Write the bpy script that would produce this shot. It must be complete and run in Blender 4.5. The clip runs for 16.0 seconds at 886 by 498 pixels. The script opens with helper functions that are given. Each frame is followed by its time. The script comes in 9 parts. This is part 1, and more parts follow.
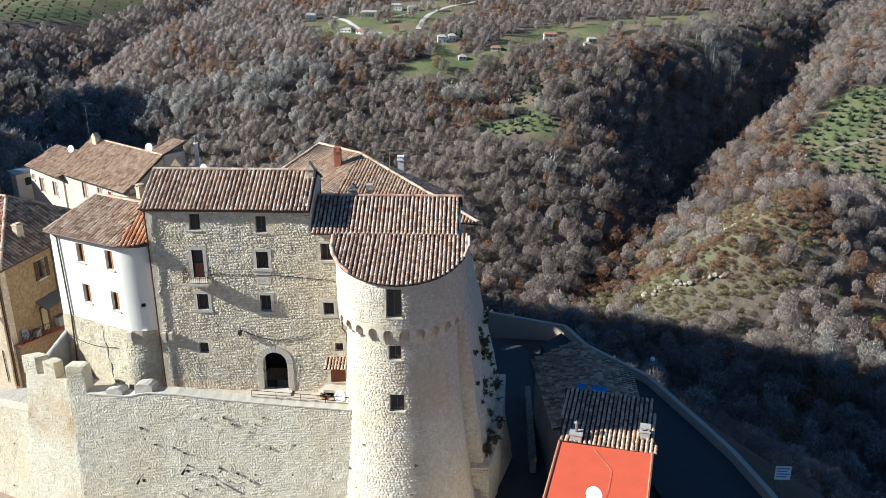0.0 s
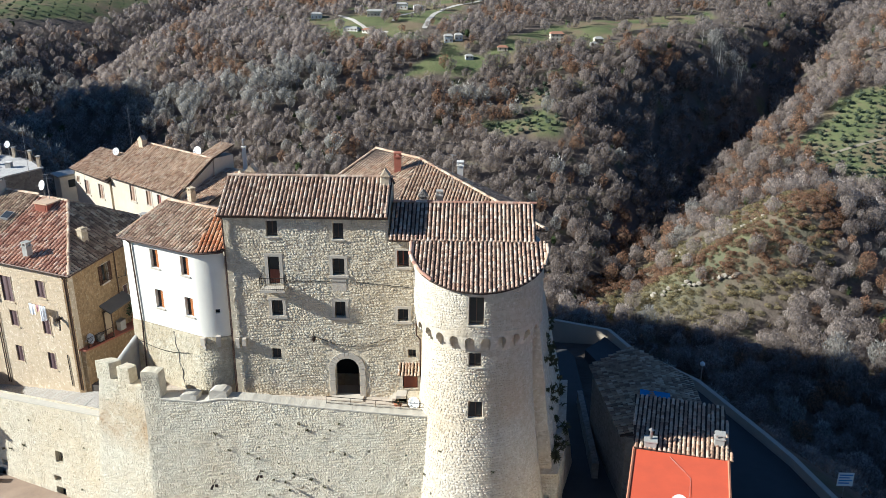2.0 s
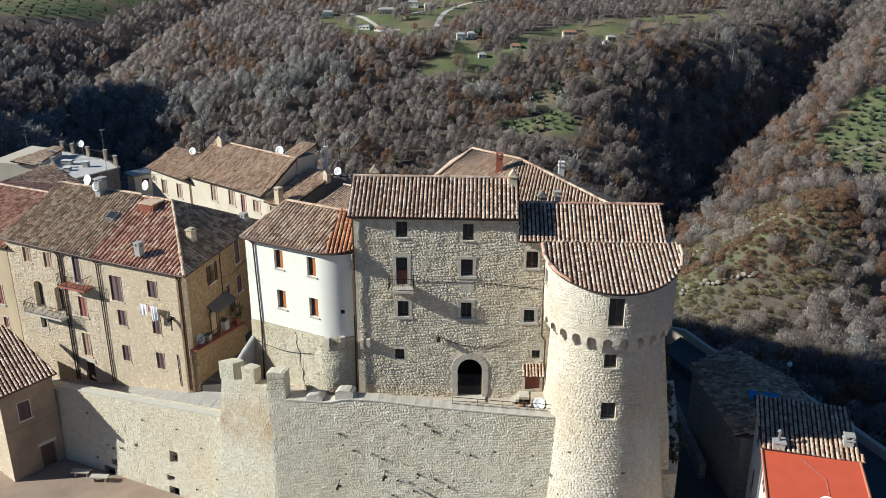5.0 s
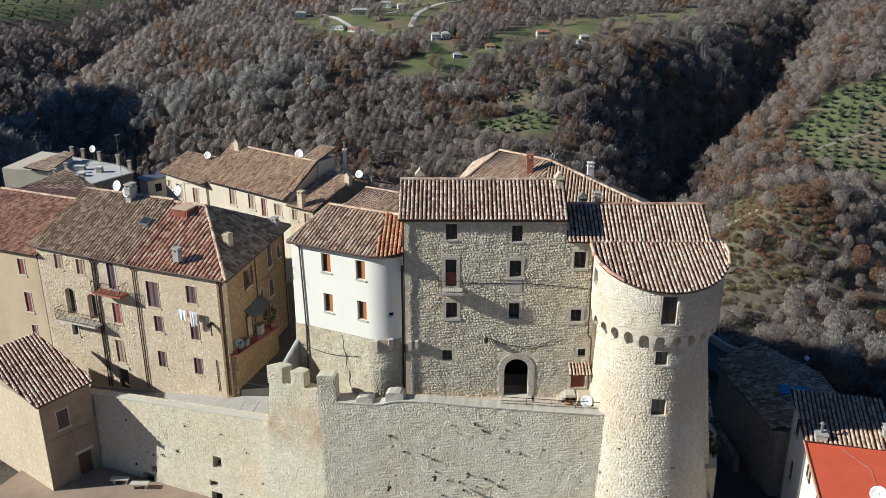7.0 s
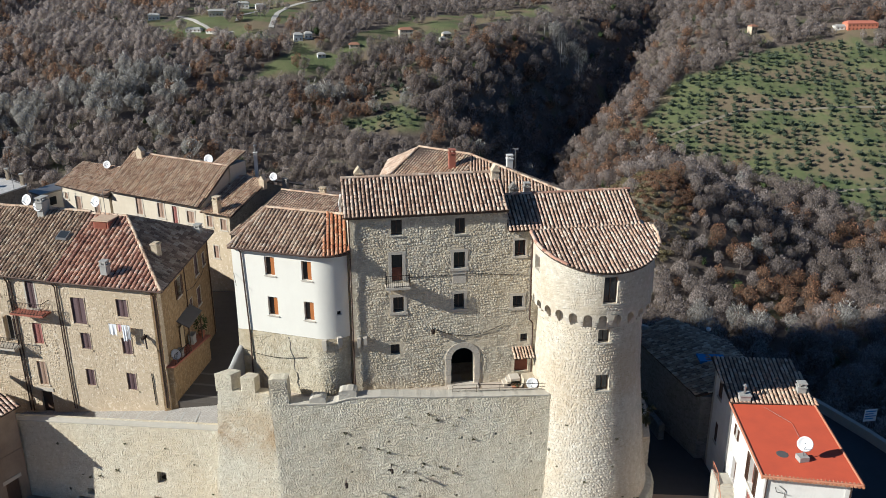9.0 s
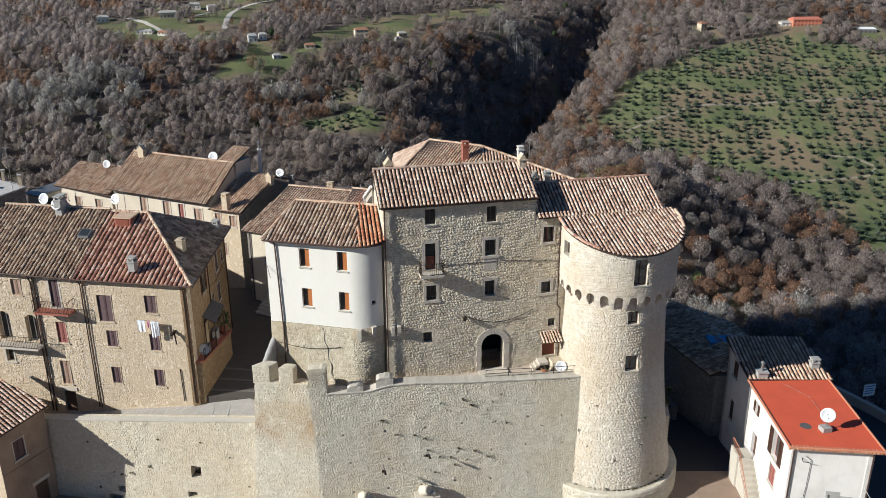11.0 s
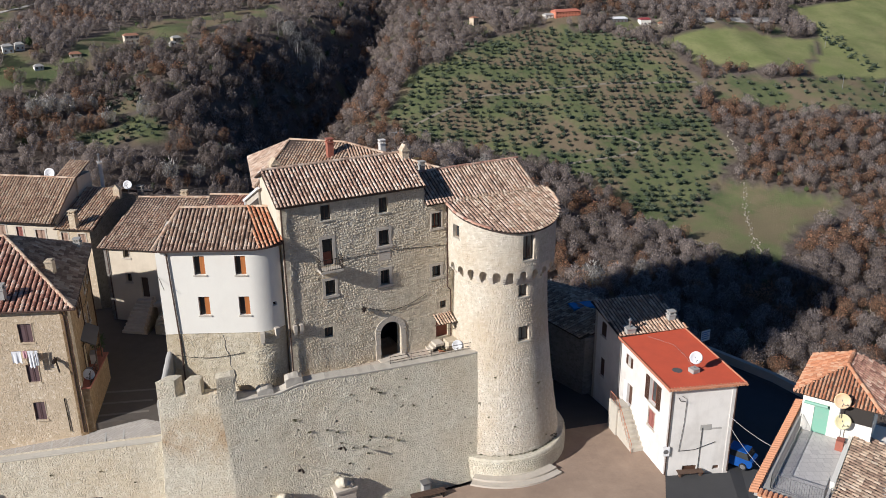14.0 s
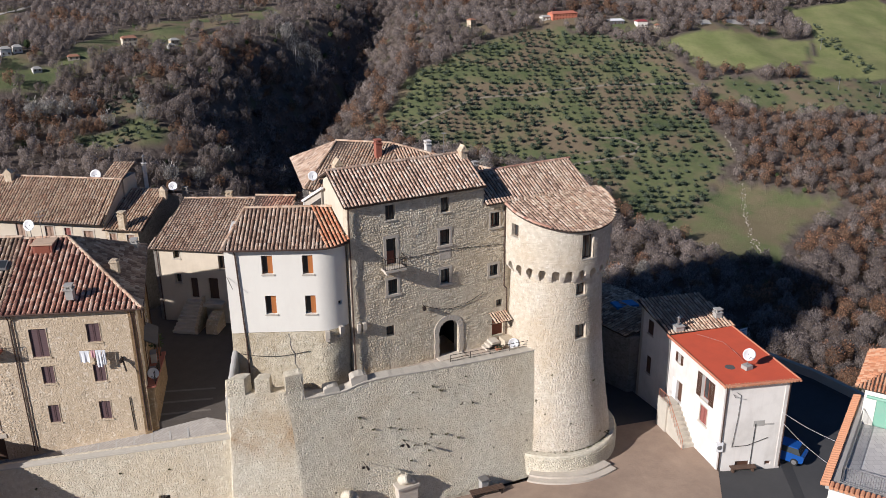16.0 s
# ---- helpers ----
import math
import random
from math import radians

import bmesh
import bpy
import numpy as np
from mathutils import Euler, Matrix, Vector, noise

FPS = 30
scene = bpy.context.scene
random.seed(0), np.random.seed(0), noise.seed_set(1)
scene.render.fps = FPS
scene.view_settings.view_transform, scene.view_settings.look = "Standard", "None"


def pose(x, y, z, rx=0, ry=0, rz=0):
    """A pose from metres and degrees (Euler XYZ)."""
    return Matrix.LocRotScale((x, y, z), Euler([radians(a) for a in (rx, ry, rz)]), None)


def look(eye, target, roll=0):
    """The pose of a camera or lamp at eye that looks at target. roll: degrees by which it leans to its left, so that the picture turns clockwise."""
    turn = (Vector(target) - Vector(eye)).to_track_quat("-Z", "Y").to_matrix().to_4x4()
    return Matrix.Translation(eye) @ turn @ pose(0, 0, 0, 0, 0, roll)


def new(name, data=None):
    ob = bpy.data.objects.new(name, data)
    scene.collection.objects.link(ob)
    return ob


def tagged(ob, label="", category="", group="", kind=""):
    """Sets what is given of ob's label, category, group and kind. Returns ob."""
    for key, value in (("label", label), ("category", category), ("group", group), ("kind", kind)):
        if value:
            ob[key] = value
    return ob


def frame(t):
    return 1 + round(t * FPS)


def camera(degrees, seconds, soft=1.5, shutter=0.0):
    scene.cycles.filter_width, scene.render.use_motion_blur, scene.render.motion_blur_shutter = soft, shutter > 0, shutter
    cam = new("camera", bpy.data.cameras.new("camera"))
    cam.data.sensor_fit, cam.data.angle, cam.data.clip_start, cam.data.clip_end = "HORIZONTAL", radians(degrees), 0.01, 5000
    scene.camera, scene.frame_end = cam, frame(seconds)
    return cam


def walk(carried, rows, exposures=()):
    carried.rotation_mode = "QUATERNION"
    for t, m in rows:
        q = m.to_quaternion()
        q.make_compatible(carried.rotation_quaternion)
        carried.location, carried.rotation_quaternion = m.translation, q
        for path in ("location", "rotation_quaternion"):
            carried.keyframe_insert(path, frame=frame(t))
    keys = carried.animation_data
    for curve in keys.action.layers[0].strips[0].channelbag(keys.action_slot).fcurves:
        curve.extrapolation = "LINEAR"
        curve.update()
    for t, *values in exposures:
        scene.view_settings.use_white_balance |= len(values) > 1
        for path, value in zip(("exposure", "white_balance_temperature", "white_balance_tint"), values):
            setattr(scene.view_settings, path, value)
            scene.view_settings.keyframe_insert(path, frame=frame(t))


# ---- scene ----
cam = camera(55.0, 16.0, 0.5)
PATH = [
    (0, (1.817, 1.566, 29.948), (1.741, 3.441, 29.255), -0.1),
    (0.5, (0.607, 1.635, 30.02), (0.533, 3.51, 29.327), -0.1),
    (1, (-0.591, 1.559, 30.172), (-0.666, 3.434, 29.478), -0.0),
    (1.5, (-1.908, 1.394, 30.408), (-1.982, 3.268, 29.711), 0.0),
    (2, (-3.166, 1.418, 30.52), (-3.241, 3.292, 29.824), 0.1),
    (2.5, (-4.361, 1.448, 30.524), (-4.435, 3.321, 29.829), 0.0),
    (3, (-5.832, 1.333, 30.543), (-5.906, 3.206, 29.846), 0.0),
    (3.5, (-7.101, 1.427, 30.495), (-7.178, 3.3, 29.799), 0.1),
    (4, (-8.598, 1.374, 30.522), (-8.674, 3.247, 29.825), 0.1),
    (4.5, (-9.923, 1.325, 30.549), (-10.004, 3.198, 29.851), 0.1),
    (5, (-11.436, 1.129, 30.68), (-11.516, 3.001, 29.98), 0.1),
    (5.2, (-11.981, 1.056, 30.739), (-12.061, 2.928, 30.039), 0.1),
    (7.3, (-17.301, 0.364, 31.036), (-17.273, 2.237, 30.336), -0.0),
    (7.5, (-17.805, 0.265, 31.06), (-17.727, 2.137, 30.36), -0.0),
    (8, (-19.181, -0.031, 31.169), (-19.002, 1.833, 30.466), -0.1),
    (8.5, (-20.388, -0.241, 31.191), (-20.147, 1.615, 30.488), -0.1),
    (10.8, (-26.682, -0.666, 30.862), (-26.284, 1.164, 30.158), -0.1),
    (11, (-27.192, -0.717, 30.829), (-26.793, 1.112, 30.126), -0.2),
    (11.5, (-28.363, -0.682, 30.791), (-27.925, 1.138, 30.087), -0.2),
    (12, (-29.704, -0.642, 30.802), (-29.181, 1.155, 30.096), -0.2),
    (12.5, (-30.813, -0.548, 30.781), (-30.196, 1.219, 30.074), -0.3),
    (13, (-32.095, -0.385, 30.789), (-31.386, 1.346, 30.082), -0.4),
    (13.5, (-33.26, -0.276, 30.815), (-32.488, 1.428, 30.107), -0.4),
    (14, (-34.536, -0.044, 30.823), (-33.682, 1.62, 30.116), -0.5),
    (14.5, (-35.639, 0.262, 30.825), (-34.769, 1.918, 30.119), -0.5),
    (15, (-36.878, 0.635, 30.857), (-36.007, 2.293, 30.152), -0.5),
    (15.5, (-37.969, 1.059, 30.894), (-37.099, 2.717, 30.19), -0.5),
    (16, (-39.229, 1.54, 30.934), (-38.359, 3.198, 30.231), -0.5),
]
EXPOSURES = [(0.0, 1.18, 5110, 3), (3.0, 0.98, 5140, 3), (5.0, 0.70, 5160, 2), (8.0, 0.60, 5210, 4), (11.0, 0.54, 5220, 6), (13.0, 0.42, 5270, 9), (16.0, 0.38, 5330, 14)]
walk(cam, [(t, look(eye, target, roll)) for t, eye, target, roll in PATH], EXPOSURES)

# ---- light ----
SUN_AZ, SUN_EL = 9.5, 27.0      # degrees: swing of the sun from due west towards the south, and its height
to_sun = Vector((-math.cos(radians(SUN_AZ)) * math.cos(radians(SUN_EL)), -math.sin(radians(SUN_AZ)) * math.cos(radians(SUN_EL)), math.sin(radians(SUN_EL))))
world = bpy.data.worlds.new("sky")
scene.world = world
world.use_nodes = True
sky = world.node_tree.nodes.new("ShaderNodeTexSky")
sky.sky_type = "NISHITA"
sky.sun_disc = False
sky.sun_elevation = radians(SUN_EL)
sky.sun_rotation = math.atan2(to_sun.x, to_sun.y)
sky.air_density, sky.dust_density, sky.ozone_density = 1.0, 0.15, 6.0
background = world.node_tree.nodes["Background"]
background.inputs["Strength"].default_value = 0.038
world.node_tree.links.new(sky.outputs[0], background.inputs["Color"])
sun = new("sun", bpy.data.lights.new("sun", "SUN"))
sun.data.energy, sun.data.angle, sun.data.color = 5.0, radians(0.5), (1.0, 0.865, 0.69)
sun.matrix_world = look((-300, -100, 200), Vector((-300, -100, 200)) - to_sun)

# ---- materials ----
class Shader:
    """A small builder for node materials, on world positions in metres."""

    def __init__(self, name, rough=0.9, metal=0.0, spec=0.3):
        self.m = bpy.data.materials.new(name)
        self.m.use_nodes = True
        self.t = self.m.node_tree
        self.b = self.t.nodes["Principled BSDF"]
        self.b.inputs["Roughness"].default_value = rough
        self.b.inputs["Metallic"].default_value = metal
        self.b.inputs["Specular IOR Level"].default_value = spec
        self.pos = self.n("ShaderNodeNewGeometry").outputs["Position"]
        self.height = None

    def n(self, kind):
        return self.t.nodes.new(kind)

    def link(self, a, b):
        self.t.links.new(a, b)

    def put(self, socket, value):
        if isinstance(value, (int, float)):
            socket.default_value = value
        elif isinstance(value, tuple):
            socket.default_value = (*value, 1.0) if len(value) == 3 and len(socket.default_value) == 4 else value
        else:
            self.link(value, socket)

    def stretch(self, x, y, z):
        node = self.n("ShaderNodeMapping")
        node.inputs["Scale"].default_value = (x, y, z)
        self.link(self.pos, node.inputs["Vector"])
        return node.outputs[0]

    def noise(self, scale, detail=4.0, rough=0.6, at=None):
        node = self.n("ShaderNodeTexNoise")
        node.inputs["Scale"].default_value, node.inputs["Detail"].default_value, node.inputs["Roughness"].default_value = scale, detail, rough
        self.link(at or self.pos, node.inputs["Vector"])
        return node.outputs["Fac"]

    def warped(self, scale, amount):
        node = self.n("ShaderNodeTexNoise")
        node.inputs["Scale"].default_value = scale
        self.link(self.pos, node.inputs["Vector"])
        off = self.n("ShaderNodeVectorMath")
        off.operation = "MULTIPLY_ADD"
        self.link(node.outputs["Color"], off.inputs[0])
        off.inputs[1].default_value = (amount, amount, amount)
        self.link(self.pos, off.inputs[2])
        return off.outputs[0]

    def cells(self, scale, at=None, feature="F1", random=1.0):
        node = self.n("ShaderNodeTexVoronoi")
        node.feature = feature
        node.inputs["Scale"].default_value, node.inputs["Randomness"].default_value = scale, random
        self.link(at or self.pos, node.inputs["Vector"])
        return node

    def ramp(self, fac, *stops):
        node = self.n("ShaderNodeValToRGB")
        el = node.color_ramp.elements
        while len(el) < len(stops):
            el.new(0.5)
        for e, (p, c) in zip(el, stops):
            e.position, e.color = p, (*c, 1.0) if isinstance(c, tuple) else (c, c, c, 1.0)
        self.link(fac, node.inputs[0])
        return node.outputs[0]

    def mix(self, fac, a, b, kind="MIX"):
        node = self.n("ShaderNodeMix")
        node.data_type, node.blend_type = "RGBA", kind
        self.put(node.inputs[0], fac)
        self.put(node.inputs[6], a)
        self.put(node.inputs[7], b)
        return node.outputs[2]

    def maths(self, op, a, b=0.0, c=0.0):
        node = self.n("ShaderNodeMath")
        node.operation = op
        for s, v in zip(node.inputs, (a, b, c)):
            self.put(s, v)
        return node.outputs[0]

    def island(self):
        return self.n("ShaderNodeNewGeometry").outputs["Random Per Island"]

    def colour(self, value):
        self.put(self.b.inputs["Base Color"], value)

    def rough(self, value):
        self.put(self.b.inputs["Roughness"], value)

    def bump(self, height, distance, strength=1.0):
        node = self.n("ShaderNodeBump")
        node.inputs["Strength"].default_value, node.inputs["Distance"].default_value = strength, distance
        self.link(height, node.inputs["Height"])
        if self.height is not None:
            self.link(self.height, node.inputs["Normal"])
        self.height = node.outputs[0]
        self.link(self.height, self.b.inputs["Normal"])


def rubble(name, light, dark, mortar, scale=3.6, relief=0.05, stain=(0.5, 0.42, 0.3), stained=0.25):
    """Rough field-stone masonry: uneven stones in recessed lime mortar, with weather stains."""
    s = Shader(name, 0.92, spec=0.2)
    at = s.warped(1.7, 0.22)
    flat = s.n("ShaderNodeMapping")
    flat.inputs["Scale"].default_value = (1.0, 1.0, 1.45)
    s.link(at, flat.inputs["Vector"])
    at = flat.outputs[0]
    stone = s.cells(scale, at)
    edge = s.cells(scale, at, "DISTANCE_TO_EDGE").outputs["Distance"]
    joint = s.ramp(edge, (0.0, 0.0), (0.035, 0.25), (0.11, 1.0))
    pick = s.n("ShaderNodeSeparateColor")
    s.link(stone.outputs["Color"], pick.inputs[0])
    c = s.mix(pick.outputs[0], dark, light)
    c = s.mix(s.ramp(s.noise(7.0, 5), (0.3, 0.0), (0.75, 1.0)), c, s.mix(0.5, c, dark))
    c = s.mix(joint, mortar, c)
    c = s.mix(s.maths("MULTIPLY", s.ramp(s.noise(0.22, 4), (0.45, 0.0), (0.7, 1.0)), stained), c, stain)
    c = s.mix(s.maths("MULTIPLY", s.ramp(s.noise(0.9, 6, 0.7, s.stretch(1, 1, 0.22)), (0.5, 0.0), (0.78, 1.0)), 0.35), c, s.mix(0.55, c, (0.12, 0.11, 0.10)))
    s.colour(c)
    body = s.maths("MULTIPLY_ADD", pick.outputs[1], 0.35, s.ramp(edge, (0.0, 0.0), (0.06, 0.55), (0.28, 1.0)))
    s.bump(body, relief)
    s.bump(s.noise(14.0, 6, 0.7), 0.03)
    return s.m


def masonry(name, base, dark, pale, stain, stained=0.5, rough_relief=0.03, seep=None):
    """Weathered field stone: every stone a little different, grimy joints come from the stones' own depth."""
    s = Shader(name, 0.93, spec=0.15)
    tone = s.noise(3.1, 2, 0.5)
    c = s.mix(s.ramp(tone, (0.3, 0.0), (0.72, 1.0)), dark, base)
    c = s.mix(s.ramp(s.noise(4.3, 1, 0.5), (0.6, 0.0), (0.68, 0.75)), c, pale)
    c = s.mix(s.maths("MULTIPLY", s.ramp(s.noise(0.2, 5, 0.65), (0.42, 0.0), (0.66, 1.0)), stained), c, s.mix(0.6, c, stain))
    c = s.mix(s.maths("MULTIPLY", s.ramp(s.noise(0.9, 6, 0.7, s.stretch(1, 1, 0.2)), (0.5, 0.0), (0.78, 1.0)), 0.3), c, s.mix(0.5, c, (0.15, 0.135, 0.11)))
    c = s.mix(s.maths("MULTIPLY", s.noise(17.0, 5, 0.7), 0.3), c, dark)
    if seep:
        # rusty seepage round one level of the wall
        axis = s.n("ShaderNodeSeparateXYZ")
        s.link(s.pos, axis.inputs[0])
        off_level = s.maths("ABSOLUTE", s.maths("DIVIDE", s.maths("SUBTRACT", axis.outputs[2], seep[0]), seep[1]))
        wet = s.maths("MULTIPLY", s.ramp(off_level, (0.0, 1.0), (1.0, 0.0)), s.ramp(s.noise(0.55, 5, 0.7), (0.36, 0.0), (0.6, 1.0)))
        c = s.mix(wet, c, s.mix(0.75, c, (0.36, 0.21, 0.085)))
    s.colour(c)
    s.bump(s.noise(7.0, 5, 0.7), rough_relief * 2)
    s.bump(s.noise(24.0, 4, 0.7), rough_relief)
    return s.m


def plaster(name, base, dirt, stained=0.35, relief=0.003):
    """Lime render with rain streaks and patches."""
    s = Shader(name, 0.9, spec=0.2)
    patch = s.ramp(s.noise(0.35, 6, 0.65), (0.42, 0.0), (0.72, 1.0))
    streak = s.ramp(s.noise(1.6, 6, 0.7, s.stretch(1, 1, 0.14)), (0.5, 0.0), (0.8, 1.0))
    c = s.mix(s.maths("MULTIPLY", patch, stained), base, dirt)
    c = s.mix(s.maths("MULTIPLY", streak, stained), c, s.mix(0.5, c, dirt))
    c = s.mix(s.maths("MULTIPLY", s.noise(9.0, 5), 0.12), c, dirt)
    s.colour(c)
    s.bump(s.noise(6.0, 6, 0.7), relief * 3)
    return s.m


def roof_tile(name, stops, lichen=0.35, moss=(0.10, 0.095, 0.075)):
    """Old clay barrel tiles: each piece its own shade, with lichen and soot."""
    s = Shader(name, 0.9, spec=0.2)
    c = s.ramp(s.island(), *stops)
    c = s.mix(s.maths("MULTIPLY", s.ramp(s.noise(1.1, 6, 0.7), (0.45, 0.0), (0.7, 1.0)), lichen), c, moss)
    c = s.mix(s.maths("MULTIPLY", s.ramp(s.noise(16.0, 5, 0.7), (0.5, 0.0), (0.8, 1.0)), 0.5), c, (0.46, 0.41, 0.33))
    c = s.mix(s.maths("MULTIPLY", s.ramp(s.noise(0.3, 3), (0.5, 0.0), (0.75, 1.0)), 0.4), c, s.mix(0.5, c, (0.16, 0.10, 0.07)))
    s.colour(c)
    s.bump(s.noise(22.0, 5, 0.7), 0.012)
    return s.m


def plain(name, base, second=None, rough=0.7, metal=0.0, scale=3.0, amount=0.5, relief=0.0, spec=0.3, stretch=(1, 1, 1)):
    """A surface of one stuff with two scales of wear."""
    s = Shader(name, rough, metal, spec)
    second = second or tuple(v * 0.6 for v in base)
    at = s.stretch(*stretch)
    c = s.mix(s.maths("MULTIPLY", s.ramp(s.noise(scale, 6, 0.65, at), (0.35, 0.0), (0.75, 1.0)), amount), base, second)
    c = s.mix(s.maths("MULTIPLY", s.noise(scale * 9, 4, 0.6, at), amount * 0.4), c, second)
    s.colour(c)
    if relief:
        s.bump(s.noise(scale * 5, 5, 0.65, at), relief)
    return s.m


STONE_CASTLE = masonry("castle_rubble", (0.74, 0.66, 0.508), (0.52, 0.445, 0.324), (0.81, 0.75, 0.611), (0.60, 0.45, 0.254), 0.55)
STONE_TOWER = masonry("tower_rubble", (0.69, 0.625, 0.508), (0.52, 0.455, 0.351), (0.76, 0.70, 0.602), (0.50, 0.36, 0.197), 0.75, 0.02)
STONE_WALL = masonry("bastion_rubble", (0.76, 0.70, 0.555), (0.58, 0.52, 0.390), (0.78, 0.72, 0.583), (0.55, 0.41, 0.226), 0.6)
STONE_BROWN = masonry("brown_rubble", (0.64, 0.525, 0.375), (0.53, 0.42, 0.285), (0.80, 0.71, 0.57), (0.44, 0.33, 0.19), 0.5, 0.025)
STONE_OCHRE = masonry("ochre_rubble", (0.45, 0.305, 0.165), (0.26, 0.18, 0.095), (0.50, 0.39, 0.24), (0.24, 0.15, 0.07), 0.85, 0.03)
STONE_BASE = masonry("stained_base_rubble", (0.72, 0.64, 0.479), (0.52, 0.44, 0.305), (0.74, 0.67, 0.526), (0.42, 0.30, 0.150), 0.9, 0.04)
STONE_DARK = rubble("grey_rubble", (0.33, 0.30, 0.26), (0.18, 0.16, 0.14), (0.26, 0.24, 0.21), 3.4, 0.04, (0.2, 0.18, 0.14), 0.3)
DRESSED = plain("dressed_limestone", (0.58, 0.515, 0.42), (0.40, 0.345, 0.27), 0.85, scale=1.4, relief=0.02)
COPING = plain("limewashed_coping", (0.55, 0.50, 0.41), (0.38, 0.34, 0.27), 0.9, scale=1.2, relief=0.03)
WHITE = plaster("white_render", (0.80, 0.76, 0.66), (0.58, 0.52, 0.45), 0.22)
WHITE_OLD = plaster("old_white_render", (0.74, 0.70, 0.64), (0.42, 0.38, 0.33), 0.55)
CREAM = plaster("cream_render", (0.68, 0.59, 0.455), (0.46, 0.385, 0.28), 0.55)
GREY_RENDER = plaster("grey_render", (0.52, 0.46, 0.38), (0.30, 0.26, 0.20), 0.5)
TAN_RENDER = plaster("tan_render", (0.55, 0.43, 0.28), (0.33, 0.24, 0.14), 0.5)
TILE_OLD = roof_tile("weathered_tiles", ((0.0, (0.26, 0.165, 0.115)), (0.2, (0.44, 0.295, 0.205)), (0.6, (0.56, 0.405, 0.29)), (0.86, (0.68, 0.55, 0.425)), (1.0, (0.50, 0.31, 0.20))), 0.32)
TILE_TAN = roof_tile("sandy_tiles", ((0.0, (0.31, 0.19, 0.125)), (0.2, (0.47, 0.31, 0.205)), (0.6, (0.58, 0.415, 0.28)), (0.88, (0.69, 0.545, 0.40)), (1.0, (0.53, 0.31, 0.19))), 0.3)
TILE_RED = roof_tile("red_tiles", ((0.0, (0.26, 0.12, 0.085)), (0.35, (0.45, 0.235, 0.16)), (0.7, (0.57, 0.335, 0.23)), (1.0, (0.68, 0.50, 0.38))), 0.22)
TILE_GREY = roof_tile("mossy_tiles", ((0.0, (0.22, 0.145, 0.10)), (0.45, (0.40, 0.275, 0.185)), (0.8, (0.53, 0.39, 0.265)), (1.0, (0.64, 0.51, 0.37))), 0.33)
TILE_NEW = roof_tile("orange_tiles", ((0.0, (0.40, 0.16, 0.075)), (0.5, (0.54, 0.235, 0.115)), (1.0, (0.58, 0.35, 0.21))), 0.14)
# Bed coloured near-black, so the channels between tiles carry painted shade.
TILE_BED = plain("tile_bed", (0.075, 0.052, 0.04), (0.045, 0.033, 0.027), 0.95, scale=2.0, relief=0.02)
RED_SHEET = plain("red_roof_coating", (0.60, 0.105, 0.045), (0.40, 0.075, 0.04), 0.75, scale=0.7, amount=0.45)
WOOD_DARK = plain("dark_timber", (0.12, 0.075, 0.05), (0.06, 0.04, 0.03), 0.7, scale=4.0, stretch=(3, 3, 0.5))
WOOD_ORANGE = plain("varnished_shutter", (0.42, 0.16, 0.045), (0.26, 0.09, 0.03), 0.5, scale=4.0, stretch=(4, 4, 0.5))
WOOD_RED = plain("red_brown_door", (0.26, 0.085, 0.05), (0.15, 0.05, 0.03), 0.55, scale=4.0, stretch=(4, 4, 0.5))
SHUTTER_PLUM = plain("plum_shutter", (0.125, 0.075, 0.075), (0.08, 0.05, 0.05), 0.6, scale=5.0)
SHUTTER_RED = plain("red_shutter", (0.30, 0.11, 0.09), (0.20, 0.08, 0.06), 0.6, scale=5.0)
SHUTTER_TAN = plain("tan_shutter", (0.36, 0.24, 0.17), (0.24, 0.16, 0.11), 0.65, scale=5.0)
SHUTTER_BROWN = plain("brown_shutter", (0.10, 0.05, 0.03), (0.06, 0.035, 0.025), 0.55, scale=5.0)
IRON = plain("wrought_iron", (0.035, 0.03, 0.028), (0.07, 0.04, 0.025), 0.6, 0.6, scale=9.0)
PIPE_BROWN = plain("brown_pipe", (0.10, 0.06, 0.045), (0.06, 0.04, 0.03), 0.5, 0.3, scale=2.0)
PIPE_GREY = plain("zinc_pipe", (0.30, 0.29, 0.28), (0.20, 0.19, 0.18), 0.45, 0.6, scale=2.0)
DISH = plain("white_enamel", (0.80, 0.79, 0.77), (0.66, 0.64, 0.60), 0.4, scale=2.0, amount=0.3)
# Near-black colour standing in for the shade inside rooms and openings.
SHADE_IN = plain("interior_shade", (0.045, 0.038, 0.032), (0.03, 0.026, 0.022), 0.95, scale=1.5)
ROOF_FELT = plain("dark_roof_felt", (0.12, 0.112, 0.105), (0.075, 0.07, 0.066), 0.92, scale=0.9, relief=0.02)
TERRACOTTA = plain("terracotta", (0.48, 0.20, 0.11), (0.34, 0.14, 0.08), 0.85, scale=3.0, relief=0.01)
BRICK = plain("red_brick", (0.36, 0.13, 0.085), (0.24, 0.09, 0.06), 0.9, scale=6.0, relief=0.02)
CEMENT = plain("cement", (0.42, 0.40, 0.36), (0.27, 0.25, 0.22), 0.92, scale=1.6, relief=0.02)
ASPHALT = plain("asphalt", (0.068, 0.066, 0.065), (0.045, 0.044, 0.043), 0.9, scale=0.8, relief=0.01)
FLAGS = plain("worn_flagstones", (0.40, 0.295, 0.21), (0.23, 0.165, 0.12), 0.88, scale=0.3, relief=0.03, amount=0.9)
CLOTH = plain("white_cloth", (0.78, 0.77, 0.76), (0.62, 0.62, 0.63), 0.9, scale=5.0)
